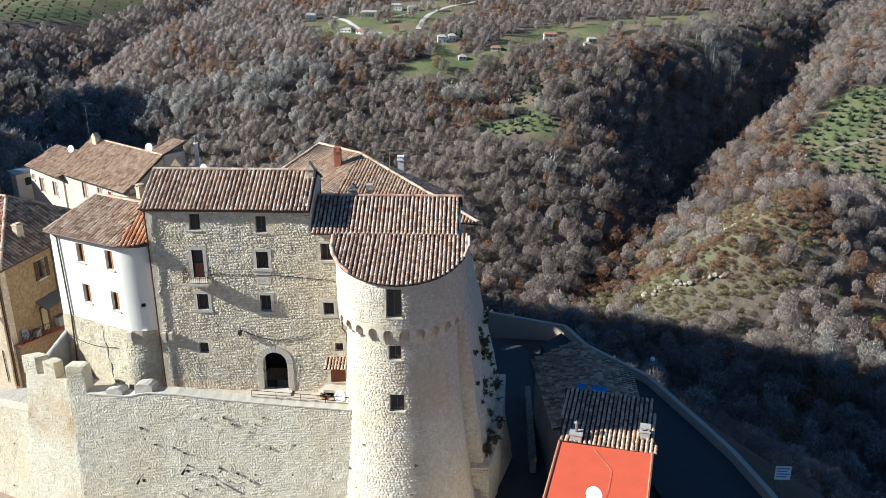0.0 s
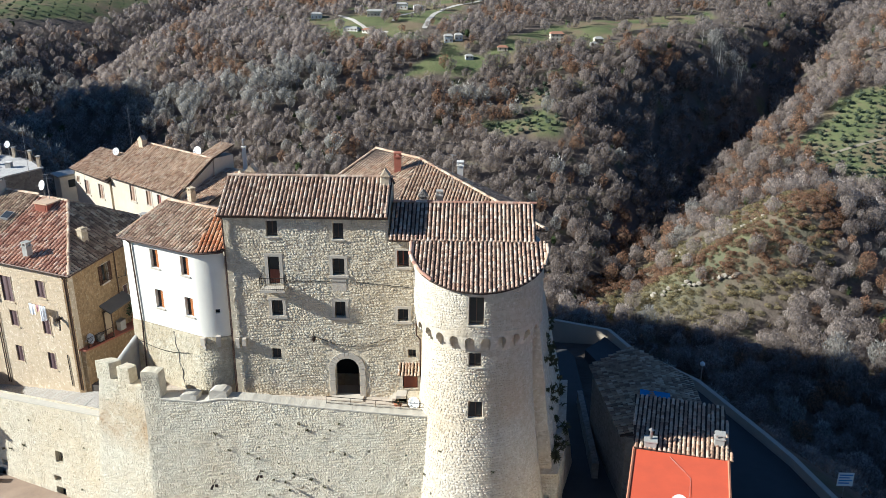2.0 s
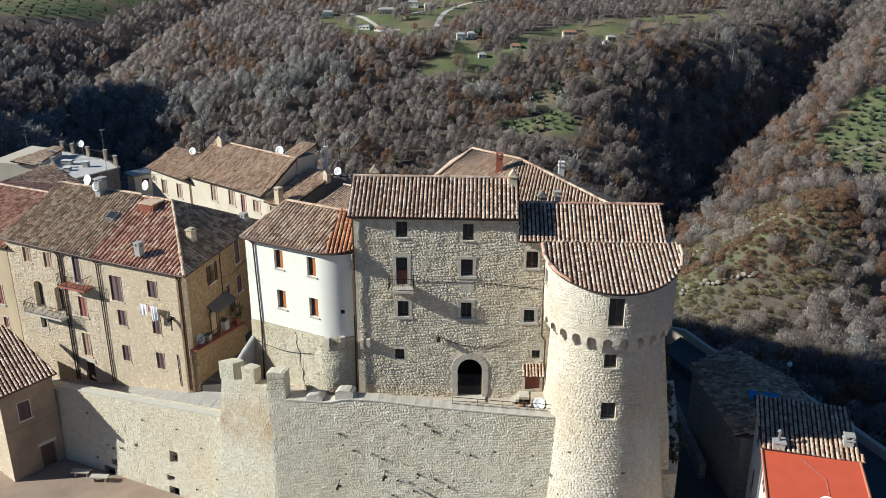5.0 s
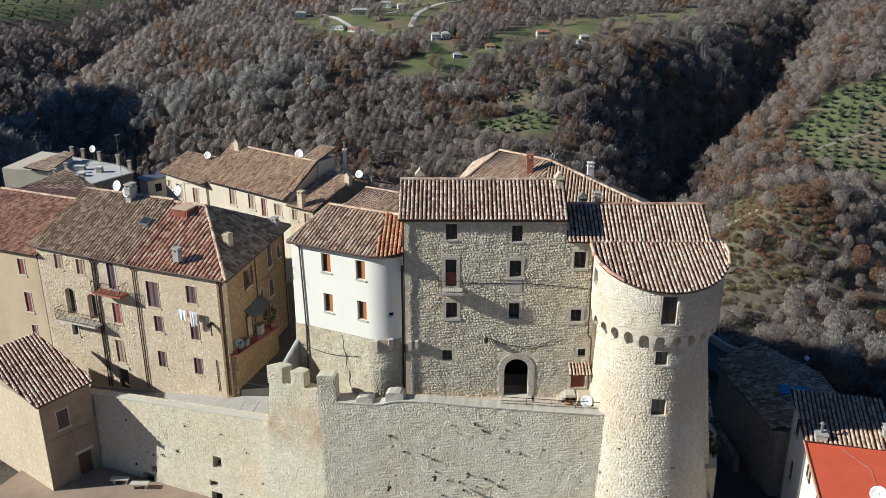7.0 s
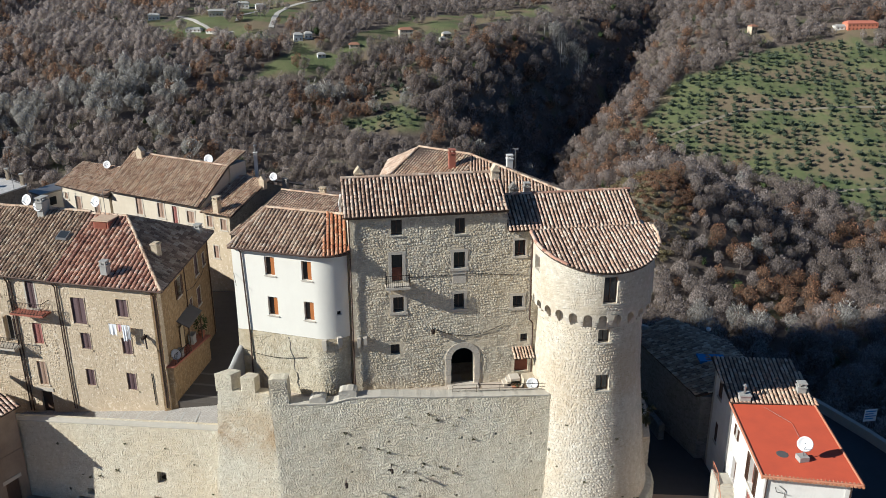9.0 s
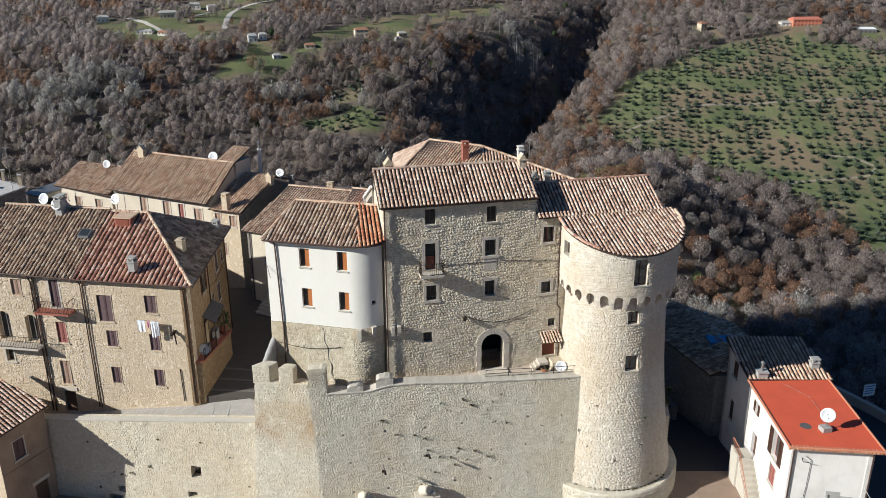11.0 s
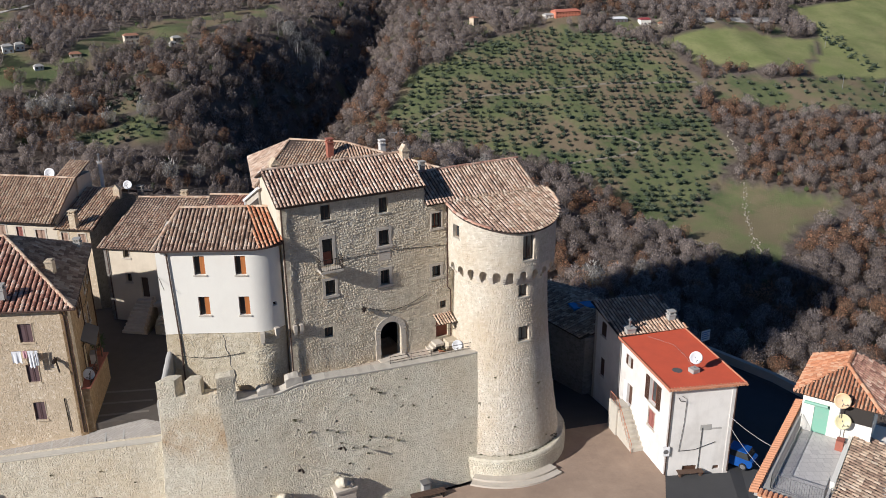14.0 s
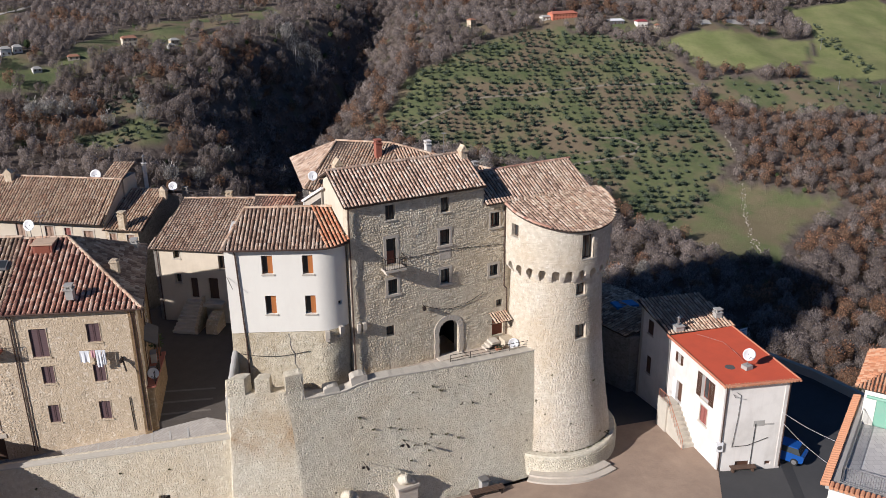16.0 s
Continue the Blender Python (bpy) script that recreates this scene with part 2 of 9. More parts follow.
CLOTH_PINK = plain("pink_cloth", (0.58, 0.33, 0.35), (0.45, 0.25, 0.27), 0.9, scale=5.0)
GREEN_PAINT = plain("green_paint", (0.20, 0.42, 0.30), (0.30, 0.40, 0.32), 0.5, scale=3.0)
BLUE_PAINT = plain("blue_paint", (0.05, 0.22, 0.50), (0.04, 0.16, 0.36), 0.5, scale=3.0)
CAR_BLUE = plain("blue_car_paint", (0.02, 0.09, 0.34), (0.02, 0.07, 0.28), 0.25, 0.2, scale=1.0, amount=0.2, spec=0.6)
RUBBER = plain("rubber", (0.02, 0.02, 0.02), (0.035, 0.033, 0.03), 0.85)
CLAY_POT = plain("clay_pot", (0.42, 0.17, 0.09), (0.3, 0.12, 0.07), 0.85)
ROCK = plain("pale_rock", (0.38, 0.335, 0.27), (0.22, 0.19, 0.145), 0.95, scale=0.6, relief=0.2)


def glass(name):
    """Dark window panes that mirror the sky."""
    s = Shader(name, 0.06, spec=0.6)
    s.colour(s.mix(s.noise(0.8, 2), (0.02, 0.024, 0.028), (0.05, 0.052, 0.05)))
    return s.m


GLASS = glass("window_glass")


def coursed(name, base, second, joint, size, at_turn=0.0, row=0.5):
    """Paving in courses with open joints."""
    s = Shader(name, 0.88, spec=0.25)
    mp = s.n("ShaderNodeMapping")
    mp.inputs["Rotation"].default_value = (0, 0, at_turn)
    s.link(s.pos, mp.inputs["Vector"])
    br = s.n("ShaderNodeTexBrick")
    s.link(mp.outputs[0], br.inputs["Vector"])
    br.inputs["Scale"].default_value = 1.0
    br.inputs["Brick Width"].default_value, br.inputs["Row Height"].default_value, br.inputs["Mortar Size"].default_value = size, size * row, 0.02
    s.put(br.inputs["Color1"], base)
    s.put(br.inputs["Color2"], second)
    s.put(br.inputs["Mortar"], joint)
    c = s.mix(s.maths("MULTIPLY", s.ramp(s.noise(0.5, 6, 0.7), (0.4, 0.0), (0.75, 1.0)), 0.5), br.outputs[0], second)
    s.colour(c)
    s.bump(s.noise(9.0, 5), 0.02)
    return s.m


COBBLES = coursed("street_setts", (0.43, 0.39, 0.34), (0.34, 0.31, 0.27), (0.30, 0.27, 0.23), 0.5, radians(-22))
TERRACE_FLAGS = coursed("terrace_flags", (0.52, 0.44, 0.35), (0.44, 0.37, 0.29), (0.36, 0.30, 0.24), 0.7)
ROOF_DECK = coursed("roof_terrace_tiles", (0.55, 0.52, 0.48), (0.47, 0.44, 0.41), (0.38, 0.36, 0.33), 0.45, radians(29), 1.0)

# ---- building helpers ----
class Geo:
    """Vertices and faces of one mesh."""

    def __init__(self):
        self.v, self.f = [], []

    def add(self, verts, faces):
        k = len(self.v)
        self.v += [tuple(p) for p in verts]
        self.f += [tuple(k + i for i in f) for f in faces]
        return self

    def box(self, fn, u0, u1, v0, v1, d0, d1):
        """A block in the coordinates of a wall: along, up and into it."""
        p = [fn(u, v, d) for d in (d0, d1) for v in (v0, v1) for u in (u0, u1)]
        return self.add(p, [(0, 1, 3, 2), (4, 6, 7, 5), (0, 2, 6, 4), (1, 5, 7, 3), (2, 3, 7, 6), (0, 4, 5, 1)])

    def block(self, x0, x1, y0, y1, z0, z1):
        return self.box(lambda u, v, d: (u, d, v), x0, x1, z0, z1, y0, y1)

    def prism(self, ring, z0, z1):
        """An upright solid over a ring of plan points (anticlockwise)."""
        n = len(ring)
        low = [(x, y, z0(x, y) if callable(z0) else z0) for x, y in ring]
        top = [(x, y, z1(x, y) if callable(z1) else z1) for x, y in ring]
        return self.add(low + top, [tuple(range(n))[::-1], tuple(range(n, 2 * n))] + [(i, (i + 1) % n, n + (i + 1) % n, n + i) for i in range(n)])

    def tube(self, a, b, r, r2=None, n=6):
        a, b = Vector(a), Vector(b)
        d = (b - a).normalized()
        s = d.orthogonal().normalized()
        t = d.cross(s)
        ring = [(math.cos(math.tau * i / n), math.sin(math.tau * i / n)) for i in range(n)]
        q = r if r2 is None else r2
        v = [a + (s * c + t * e) * r for c, e in ring] + [b + (s * c + t * e) * q for c, e in ring]
        return self.add(v, [(i, (i + 1) % n, n + (i + 1) % n, n + i) for i in range(n)] + [tuple(range(n))[::-1], tuple(range(n, 2 * n))])

    def path(self, pts, r, n=5):
        for a, b in zip(pts, pts[1:]):
            self.tube(a, b, r, None, n)
        return self

    def lathe(self, centre, axis, profile, n=16):
        """A turned form: profile rows are (along the axis, radius)."""
        c, d = Vector(centre), Vector(axis).normalized()
        s = d.orthogonal().normalized()
        t = d.cross(s)
        v = [c + d * h + (s * math.cos(math.tau * i / n) + t * math.sin(math.tau * i / n)) * r for h, r in profile for i in range(n)]
        f = [(k * n + i, k * n + (i + 1) % n, (k + 1) * n + (i + 1) % n, (k + 1) * n + i) for k in range(len(profile) - 1) for i in range(n)]
        return self.add(v, f + [tuple(range(n))[::-1], tuple(range((len(profile) - 1) * n, len(profile) * n))])


def make(name, geo, mat, parent=None, label="", category="", group="", kind="", smooth=False):
    """One mesh object out of a Geo, under its parent or on its own."""
    me = bpy.data.meshes.new(name)
    me.from_pydata(geo.v, [], geo.f)
    me.materials.append(mat)
    if smooth:
        me.polygons.foreach_set("use_smooth", [True] * len(me.polygons))
    me.update()
    ob = new(name, me)
    if parent is not None:
        ob.parent = parent
        ob.matrix_parent_inverse = parent.matrix_world.inverted() if parent.type != "EMPTY" or True else Matrix()
    return tagged(ob, label, category, group, kind)


def thing(name, at, label, category, group="", kind=""):
    """An Empty at the foot of a thing, to hold its parts."""
    ob = new(name)
    ob.empty_display_size = 0.2
    ob.location = at
    ob.matrix_world = Matrix.Translation(at)
    return tagged(ob, label, category, group, kind)


def straight(p0, p1, lean=0.0, ztop=0.0):
    """Coordinates on a flat wall whose foot runs from p0 to p1, left to right as seen from outside. lean: metres outward per metre below ztop."""
    a, b = Vector(p0), Vector(p1)
    t = (b - a).normalized()
    inn = Vector((-t.y, t.x))

    def fn(u, z, d):
        q = a + t * u + inn * (d - lean * max(0.0, ztop - z))
        return (q.x, q.y, z)
    return fn, (b - a).length


def wall(name, fn, length, z0, z1, thick, mat, parent, openings=(), du=0.7, dv=0.7, rough=0.0, label="", kind=""):
    """A thick wall with openings (u0, u1, z0, z1) cut through it. z1 may be a function of u, for sloping tops."""
    top = z1 if callable(z1) else (lambda u: z1)
    zmax = max(top(length * i / 20) for i in range(21)) if callable(z1) else z1

    def cuts(lo, hi, step, extra):
        c = [lo + (hi - lo) * i / max(1, round((hi - lo) / step)) for i in range(max(1, round((hi - lo) / step)) + 1)]
        c = [x for x in c if all(abs(x - e) > step * 0.3 for e in extra)] + list(extra)
        return sorted(set(round(x, 4) for x in c + [lo, hi]))
    us = cuts(0, length, du, [x for o in openings for x in o[:2]])
    vs = cuts(z0, zmax, dv, [x for o in openings for x in o[2:4]])
    nu, nv = len(us), len(vs)
    g = Geo()
    for d in (0.0, thick):
        for j, v in enumerate(vs):
            for u in us:
                p = fn(u, min(v, top(u)), d)
                if rough and d == 0.0:
                    k = rough * noise.noise(Vector(p) * 1.3) + rough * 0.6 * noise.noise(Vector(p) * 3.1)
                    p = fn(u, min(v, top(u)), d + k)
                g.v.append(p)
    hole = [[any(o[0] - 1e-3 < (us[i] + us[i + 1]) / 2 < o[1] + 1e-3 and o[2] - 1e-3 < (vs[j] + vs[j + 1]) / 2 < o[3] + 1e-3 for o in openings) for i in range(nu - 1)] for j in range(nv - 1)]
    low = [[vs[j] >= max(top(us[i]), top(us[i + 1])) - 1e-6 for i in range(nu - 1)] for j in range(nv - 1)]
    solid = lambda i, j: 0 <= i < nu - 1 and 0 <= j < nv - 1 and not hole[j][i] and not low[j][i]
    ix = lambda i, j, b: b * nu * nv + j * nu + i
    for j in range(nv - 1):
        for i in range(nu - 1):
            if not solid(i, j):
                continue
            g.f.append((ix(i, j, 0), ix(i + 1, j, 0), ix(i + 1, j + 1, 0), ix(i, j + 1, 0)))
            g.f.append((ix(i, j, 1), ix(i, j + 1, 1), ix(i + 1, j + 1, 1), ix(i + 1, j, 1)))
            if not solid(i - 1, j):
                g.f.append((ix(i, j, 0), ix(i, j + 1, 0), ix(i, j + 1, 1), ix(i, j, 1)))
            if not solid(i + 1, j):
                g.f.append((ix(i + 1, j, 0), ix(i + 1, j, 1), ix(i + 1, j + 1, 1), ix(i + 1, j + 1, 0)))
            if not solid(i, j - 1):
                g.f.append((ix(i, j, 0), ix(i, j, 1), ix(i + 1, j, 1), ix(i + 1, j, 0)))
            if not solid(i, j + 1):
                g.f.append((ix(i, j + 1, 0), ix(i + 1, j + 1, 0), ix(i + 1, j + 1, 1), ix(i, j + 1, 1)))
    return make(name, g, mat, parent, label, kind=kind)


def stone_shape(rng):
    """One pillow-shaped field stone in a unit cell: outline, shoulder and flattish face."""
    v = []
    for ring, depth in ((1.04, 0.25), (0.56, -0.85 + rng.uniform(-0.3, 0.2))):
        for k in range(6):
            a = math.tau * (k + rng.uniform(-0.3, 0.3) + 0.25) / 6
            c, s = math.cos(a), math.sin(a)
            q = ring * rng.uniform(0.88, 1.06)
            v.append((q * math.copysign(abs(c) ** 0.7, c) * 0.5, q * math.copysign(abs(s) ** 0.7, s) * 0.5, depth + (rng.uniform(-0.15, 0.15) if ring < 1 else 0)))
    return v


STONE_FACES = [(k, (k + 1) % 6, 6 + (k + 1) % 6, 6 + k) for k in range(6)] + [(6, 7, 8, 9, 10, 11)]


def stones(fn, u_lo, u_hi, z0, top, mat, parent, holes=(), size=0.3, proud=0.05, rough=0.0, seed=1, single=None):
    """Rubble facing of separate stones in wavering courses. single: the stretch (u0, u1, z0, z1) whose stones are parts of their own."""
    rng = random.Random(seed)
    top = top if callable(top) else (lambda u, t=top: t)
    shapes = [stone_shape(rng) for _ in range(24)]
    g, loose, z, row = Geo(), [], z0, 0
    zmax = max(top(u_lo + (u_hi - u_lo) * i / 20) for i in range(21))
    while z < zmax:
        h = size * rng.uniform(0.56, 0.86)
        u = u_lo - size * rng.uniform(0, 0.8)
        while u < u_hi - size * 0.3:
            w = size * rng.choice((0.65, 0.85, 1.0, 1.2, 1.5))
            uc, zc = u + w / 2, z + h / 2 + 0.06 * math.sin(u * 1.1 + row * 0.7) + 0.035 * math.sin(u * 3.1 + row * 2.2) + rng.uniform(-0.3, 0.3) * h
            u += w * 0.95
            if uc - w * 0.42 < u_lo or uc + w * 0.42 > u_hi or zc + h * 0.5 > top(uc):
                continue
            if any(o[0] - w * 0.45 < uc < o[1] + w * 0.45 and o[2] - h * 0.45 < zc < o[3] + h * 0.45 for o in holes):
                continue
            p = Vector(fn(uc, zc, 0.0))
            k = rough * noise.noise(p * 1.3) + rough * 0.6 * noise.noise(p * 3.1)
            hh = h * rng.uniform(0.85, 1.3)
            if single and single[0] < uc < single[1] and single[2] < zc < single[3]:
                loose.append((uc, zc, k, w, hh))
                continue
            g.add([fn(uc + a * w, zc + b * hh, k + c * proud) for a, b, c in rng.choice(shapes)], STONE_FACES)
        z += h * 0.97
        row += 1
    me = bpy.data.meshes.new("stonework")
    me.from_pydata(g.v, [], g.f)
    me.materials.append(mat)
    ob = new("stonework", me)
    ob.parent = parent
    ob.matrix_parent_inverse = parent.matrix_world.inverted()
    tagged(ob, "rounded field stones facing the masonry", kind="stuff")
    if loose:
        moulds = []
        for s in shapes[:8]:
            m = bpy.data.meshes.new("stone")
            m.from_pydata(s, [], STONE_FACES)
            m.materials.append(mat)
            moulds.append(m)
        for uc, zc, k, w, hh in loose:
            p = Vector(fn(uc, zc, k))
            U, V, N = Vector(fn(uc + 1, zc, k)) - p, Vector(fn(uc, zc + 1, k)) - p, Vector(fn(uc, zc, k + 1)) - p
            one = new("stone", rng.choice(moulds))
            one.parent = parent
            m = Matrix((U * w, V * hh, N * proud)).transposed().to_4x4()
            m.translation = p
            one.matrix_parent_inverse = parent.matrix_world.inverted()
            one.matrix_basis = m


def mitred(pts, leans, ztop):
    """Wall coordinates along a bent line, one pair for each length, with the leaning faces meeting at the corners."""
    P = [Vector(p) for p in pts]
    n = [Vector((-(b - a).normalized().y, (b - a).normalized().x)) for a, b in zip(P, P[1:])]

    def corner(i, d, drop):
        if i in (0, len(P) - 1):
            k = min(i, len(n) - 1)
            return P[i] + n[k] * (d - leans[k] * drop)
        a, b = n[i - 1], n[i]
        oa, ob, c = d - leans[i - 1] * drop, d - leans[i] * drop, a.dot(b)
        return P[i] + ((a - b * c) * oa + (b - a * c) * ob) / (1 - c * c)

    def along(i):
        ln = (P[i + 1] - P[i]).length

        def fn(u, z, d):
            drop = max(0.0, ztop - z)
            q = corner(i, d, drop).lerp(corner(i + 1, d, drop), u / ln)
            return (q.x, q.y, z)
        return fn, ln
    return [along(i) for i in range(len(n))]


def arch_head(g, fn, u0, u1, spring, top, d0, d1, n=10):
    """The two corners of stone over a round-headed opening."""
    m, a, h = (u0 + u1) / 2, (u1 - u0) / 2, top - spring
    arc = [(m - a * math.cos(math.pi * i / n), spring + h * math.sin(math.pi * i / n)) for i in range(n + 1)]
    for (ua, va), (ub, vb) in zip(arc, arc[1:]):
        p = [fn(ua, va, d0), fn(ub, vb, d0), fn(ub, top + 0.01, d0), fn(ua, top + 0.01, d0)]
        p += [fn(ua, va, d1), fn(ub, vb, d1), fn(ub, top + 0.01, d1), fn(ua, top + 0.01, d1)]
        g.add(p, [(0, 1, 2, 3), (4, 7, 6, 5), (0, 4, 5, 1)])


def casing(g, fn, u0, u1, v0, v1, w, d0, d1):
    """Four bars round an opening."""
    g.box(fn, u0 - w, u0, v0 - w, v1 + w, d0, d1)
    g.box(fn, u1, u1 + w, v0 - w, v1 + w, d0, d1)
    g.box(fn, u0, u1, v1, v1 + w, d0, d1)
    g.box(fn, u0, u1, v0 - w, v0, d0, d1)


def leaf_shutter(name, fn, u0, u1, v0, v1, d, mat, parent):
    """A louvred leaf: a frame with slats."""
    g = Geo()
    b = 0.07
    g.box(fn, u0, u0 + b, v0, v1, d, d + 0.05)
    g.box(fn, u1 - b, u1, v0, v1, d, d + 0.05)
    g.box(fn, u0 + b, u1 - b, v1 - b, v1, d, d + 0.05)
    g.box(fn, u0 + b, u1 - b, v0, v0 + b, d, d + 0.05)
    k = max(4, int((v1 - v0) / 0.14))
    for i in range(k):
        a = v0 + b + (v1 - v0 - 2 * b) * i / k
        e = a + (v1 - v0 - 2 * b) / k
        g.add([fn(u0 + b, a, d + 0.01), fn(u1 - b, a, d + 0.01), fn(u1 - b, e, d + 0.045), fn(u0 + b, e, d + 0.045)], [(0, 1, 2, 3)])
    return make(name, g, mat, parent)


def window(house, fn, u0, u1, v0, v1, style="glass", surround=0.0, sill=True, frame_mat=None, shutter=None, stone=None, depth=0.28):
    """A window in a wall opening, as a part of its house, with its own pieces."""
    frame_mat = frame_mat or WOOD_DARK
    g = Geo()
    casing(g, fn, u0 + 0.06, u1 - 0.06, v0 + 0.06, v1 - 0.06, 0.06, depth, depth + 0.06)
    m = (u0 + u1) / 2
    if u1 - u0 > 0.5:
        g.box(fn, m - 0.03, m + 0.03, v0 + 0.06, v1 - 0.06, depth, depth + 0.05)
    win = make("window", g, frame_mat, house)
    make("pane", Geo().box(fn, u0 + 0.06, u1 - 0.06, v0 + 0.06, v1 - 0.06, depth + 0.02, depth + 0.035), GLASS, win)
    # near-black sheet behind the pane stands for the unlit room
    make("room_shade", Geo().box(fn, u0 - 0.1, u1 + 0.1, v0 - 0.1, v1 + 0.1, depth + 0.25, depth + 0.3), SHADE_IN, win)
    if surround:
        g = Geo()
        w = surround
        g.box(fn, u0 - w, u0, v0, v1, -0.03, 0.2)
        g.box(fn, u1, u1 + w, v0, v1, -0.03, 0.2)
        g.box(fn, u0 - w - 0.04, u1 + w + 0.04, v1, v1 + w, -0.035, 0.2)
        make("surround", g, stone or DRESSED, win)
    if sill:
        make("sill", Geo().box(fn, u0 - 0.08 - surround, u1 + 0.08 + surround, v0 - 0.09 - (surround * 0.5), v0 - 0.004, -0.07, 0.22), COPING if not surround else (stone or DRESSED), win)
    if style == "shut":
        leaf_shutter("shutter", fn, u0, m - 0.01, v0, v1, 0.05, shutter, win)
        leaf_shutter("shutter", fn, m + 0.01, u1, v0, v1, 0.05, shutter, win)
    elif style == "inner":
        # inner leaves folded into the reveal, the right one catching the sun
        make("shutter", Geo().box(fn, m + 0.02, u1 - 0.02, v0 + 0.02, v1 - 0.02, depth - 0.1, depth - 0.05), shutter, win)
    elif style == "open":
        leaf_shutter("shutter", lambda u, v, d: fn(u, v, -d), u0 - (u1 - u0) / 2, u0 - 0.02, v0, v1, 0.02, shutter, win)
        leaf_shutter("shutter", lambda u, v, d: fn(u, v, -d), u1 + 0.02, u1 + (u1 - u0) / 2, v0, v1, 0.02, shutter, win)
    return win


def inside(poly, x, y):
    hit = False
    for (xa, ya), (xb, yb) in zip(poly, poly[1:] + poly[:1]):
        if (ya > y) != (yb > y) and x < xa + (y - ya) / (yb - ya) * (xb - xa):
            hit = not hit
    return hit


def roof_plane(parent, corners, mat, pitch=0.27, row=0.34, rnd=1, name="roof", thick=0.14, skew=0.0):
    """One slope of a tiled roof. corners: 3D ring whose first edge is the eave, left to right as seen from outside. Barrel tiles lie in columns up the slope on a bed."""
    rng = random.Random(rnd)
    c = [Vector(p) for p in corners]
    nrm = Vector((0, 0, 0))
    for a, b in zip(c, c[1:] + c[:1]):
        nrm += Vector(((a.y - b.y) * (a.z + b.z), (a.z - b.z) * (a.x + b.x), (a.x - b.x) * (a.y + b.y)))
    nrm.normalize()
    if nrm.z < 0:
        nrm = -nrm
    up = (Vector((0, 0, 1)) - nrm * nrm.z).normalized()
    side = up.cross(nrm)
    o = c[0]
    ring = [((p - o).dot(side), (p - o).dot(up)) for p in c]
    at = lambda u, v, h=0.0: o + side * u + up * v + nrm * h
    g = Geo()
    n = len(c)
    g.add([p - nrm * 0.03 for p in c] + [p - nrm * thick for p in c], [tuple(range(n)), tuple(range(n, 2 * n))[::-1]] + [(i, n + i, n + (i + 1) % n, (i + 1) % n) for i in range(n)])
    slab = make(name, g, TILE_BED, parent)
    us = [p[0] for p in ring]
    g = Geo()
    k0, k1 = math.floor(min(us) / pitch), math.ceil(max(us) / pitch)
    seg = 4
    for k in range(k0, k1 + 1):
        u = (k + 0.5) * pitch
        xs = []
        for (ua, va), (ub, vb) in zip(ring, ring[1:] + ring[:1]):
            if (ua > u) != (ub > u):
                xs.append(va + (u - ua) / (ub - ua) * (vb - va))
        xs.sort()
        for lo, hi in zip(xs[::2], xs[1::2]):
            v = lo - rng.uniform(0.02, 0.07)
            wob = rng.uniform(-0.02, 0.02)
            while v < hi - 0.05:
                e = min(v + row * 1.18, hi + 0.03)
                ra, rb = pitch * rng.uniform(0.35, 0.38), pitch * rng.uniform(0.27, 0.30)
                da, db = u + wob + rng.uniform(-0.016, 0.016), u + wob + rng.uniform(-0.016, 0.016)
                lift = rng.uniform(0.0, 0.012)
                pts = []
                for (uu, vv, r, h) in ((da, v, ra, 0.035 + lift), (db, e, rb, 0.0)):
                    pts += [at(uu - r * math.cos(math.pi * i / seg), vv, h + r * 0.95 * math.sin(math.pi * i / seg) - 0.02) for i in range(seg + 1)]
                g.add(pts, [(i, i + 1, seg + 2 + i, seg + 1 + i) for i in range(seg)] + [tuple(range(seg + 1))[::-1]])
                v += row * rng.uniform(0.94, 1.06)
    make("roof_tiles", g, mat, slab, kind="stuff", smooth=False)
    return slab


def ridge(parent, pts, mat=None, r=0.13, rnd=5):
    """A line of half-round tiles bedded along a ridge or hip."""
    rng = random.Random(rnd)
    g = Geo()
    for a, b in zip(pts, pts[1:]):
        a, b = Vector(a), Vector(b)
        d = (b - a)
        n = max(1, round(d.length / 0.38))
        s = d.normalized().cross(Vector((0, 0, 1))).normalized()
        w = s.cross(d.normalized())
        for i in range(n):
            p, q = a + d * (i / n), a + d * ((i + 1.12) / n)
            off = s * rng.uniform(-0.02, 0.02)
            v = []
            for e, rr in ((p, r * 1.12), (q, r * 0.92)):
                v += [e + off + s * (-rr * math.cos(math.pi * k / 5)) + w * (rr * math.sin(math.pi * k / 5) + rng.uniform(-0.008, 0.008)) for k in range(6)]
            g.add(v, [(k, k + 1, 7 + k, 6 + k) for k in range(5)] + [tuple(range(6))[::-1], tuple(range(6, 12))])
    return make("ridge_tiles", g, mat or TILE_TAN, parent)


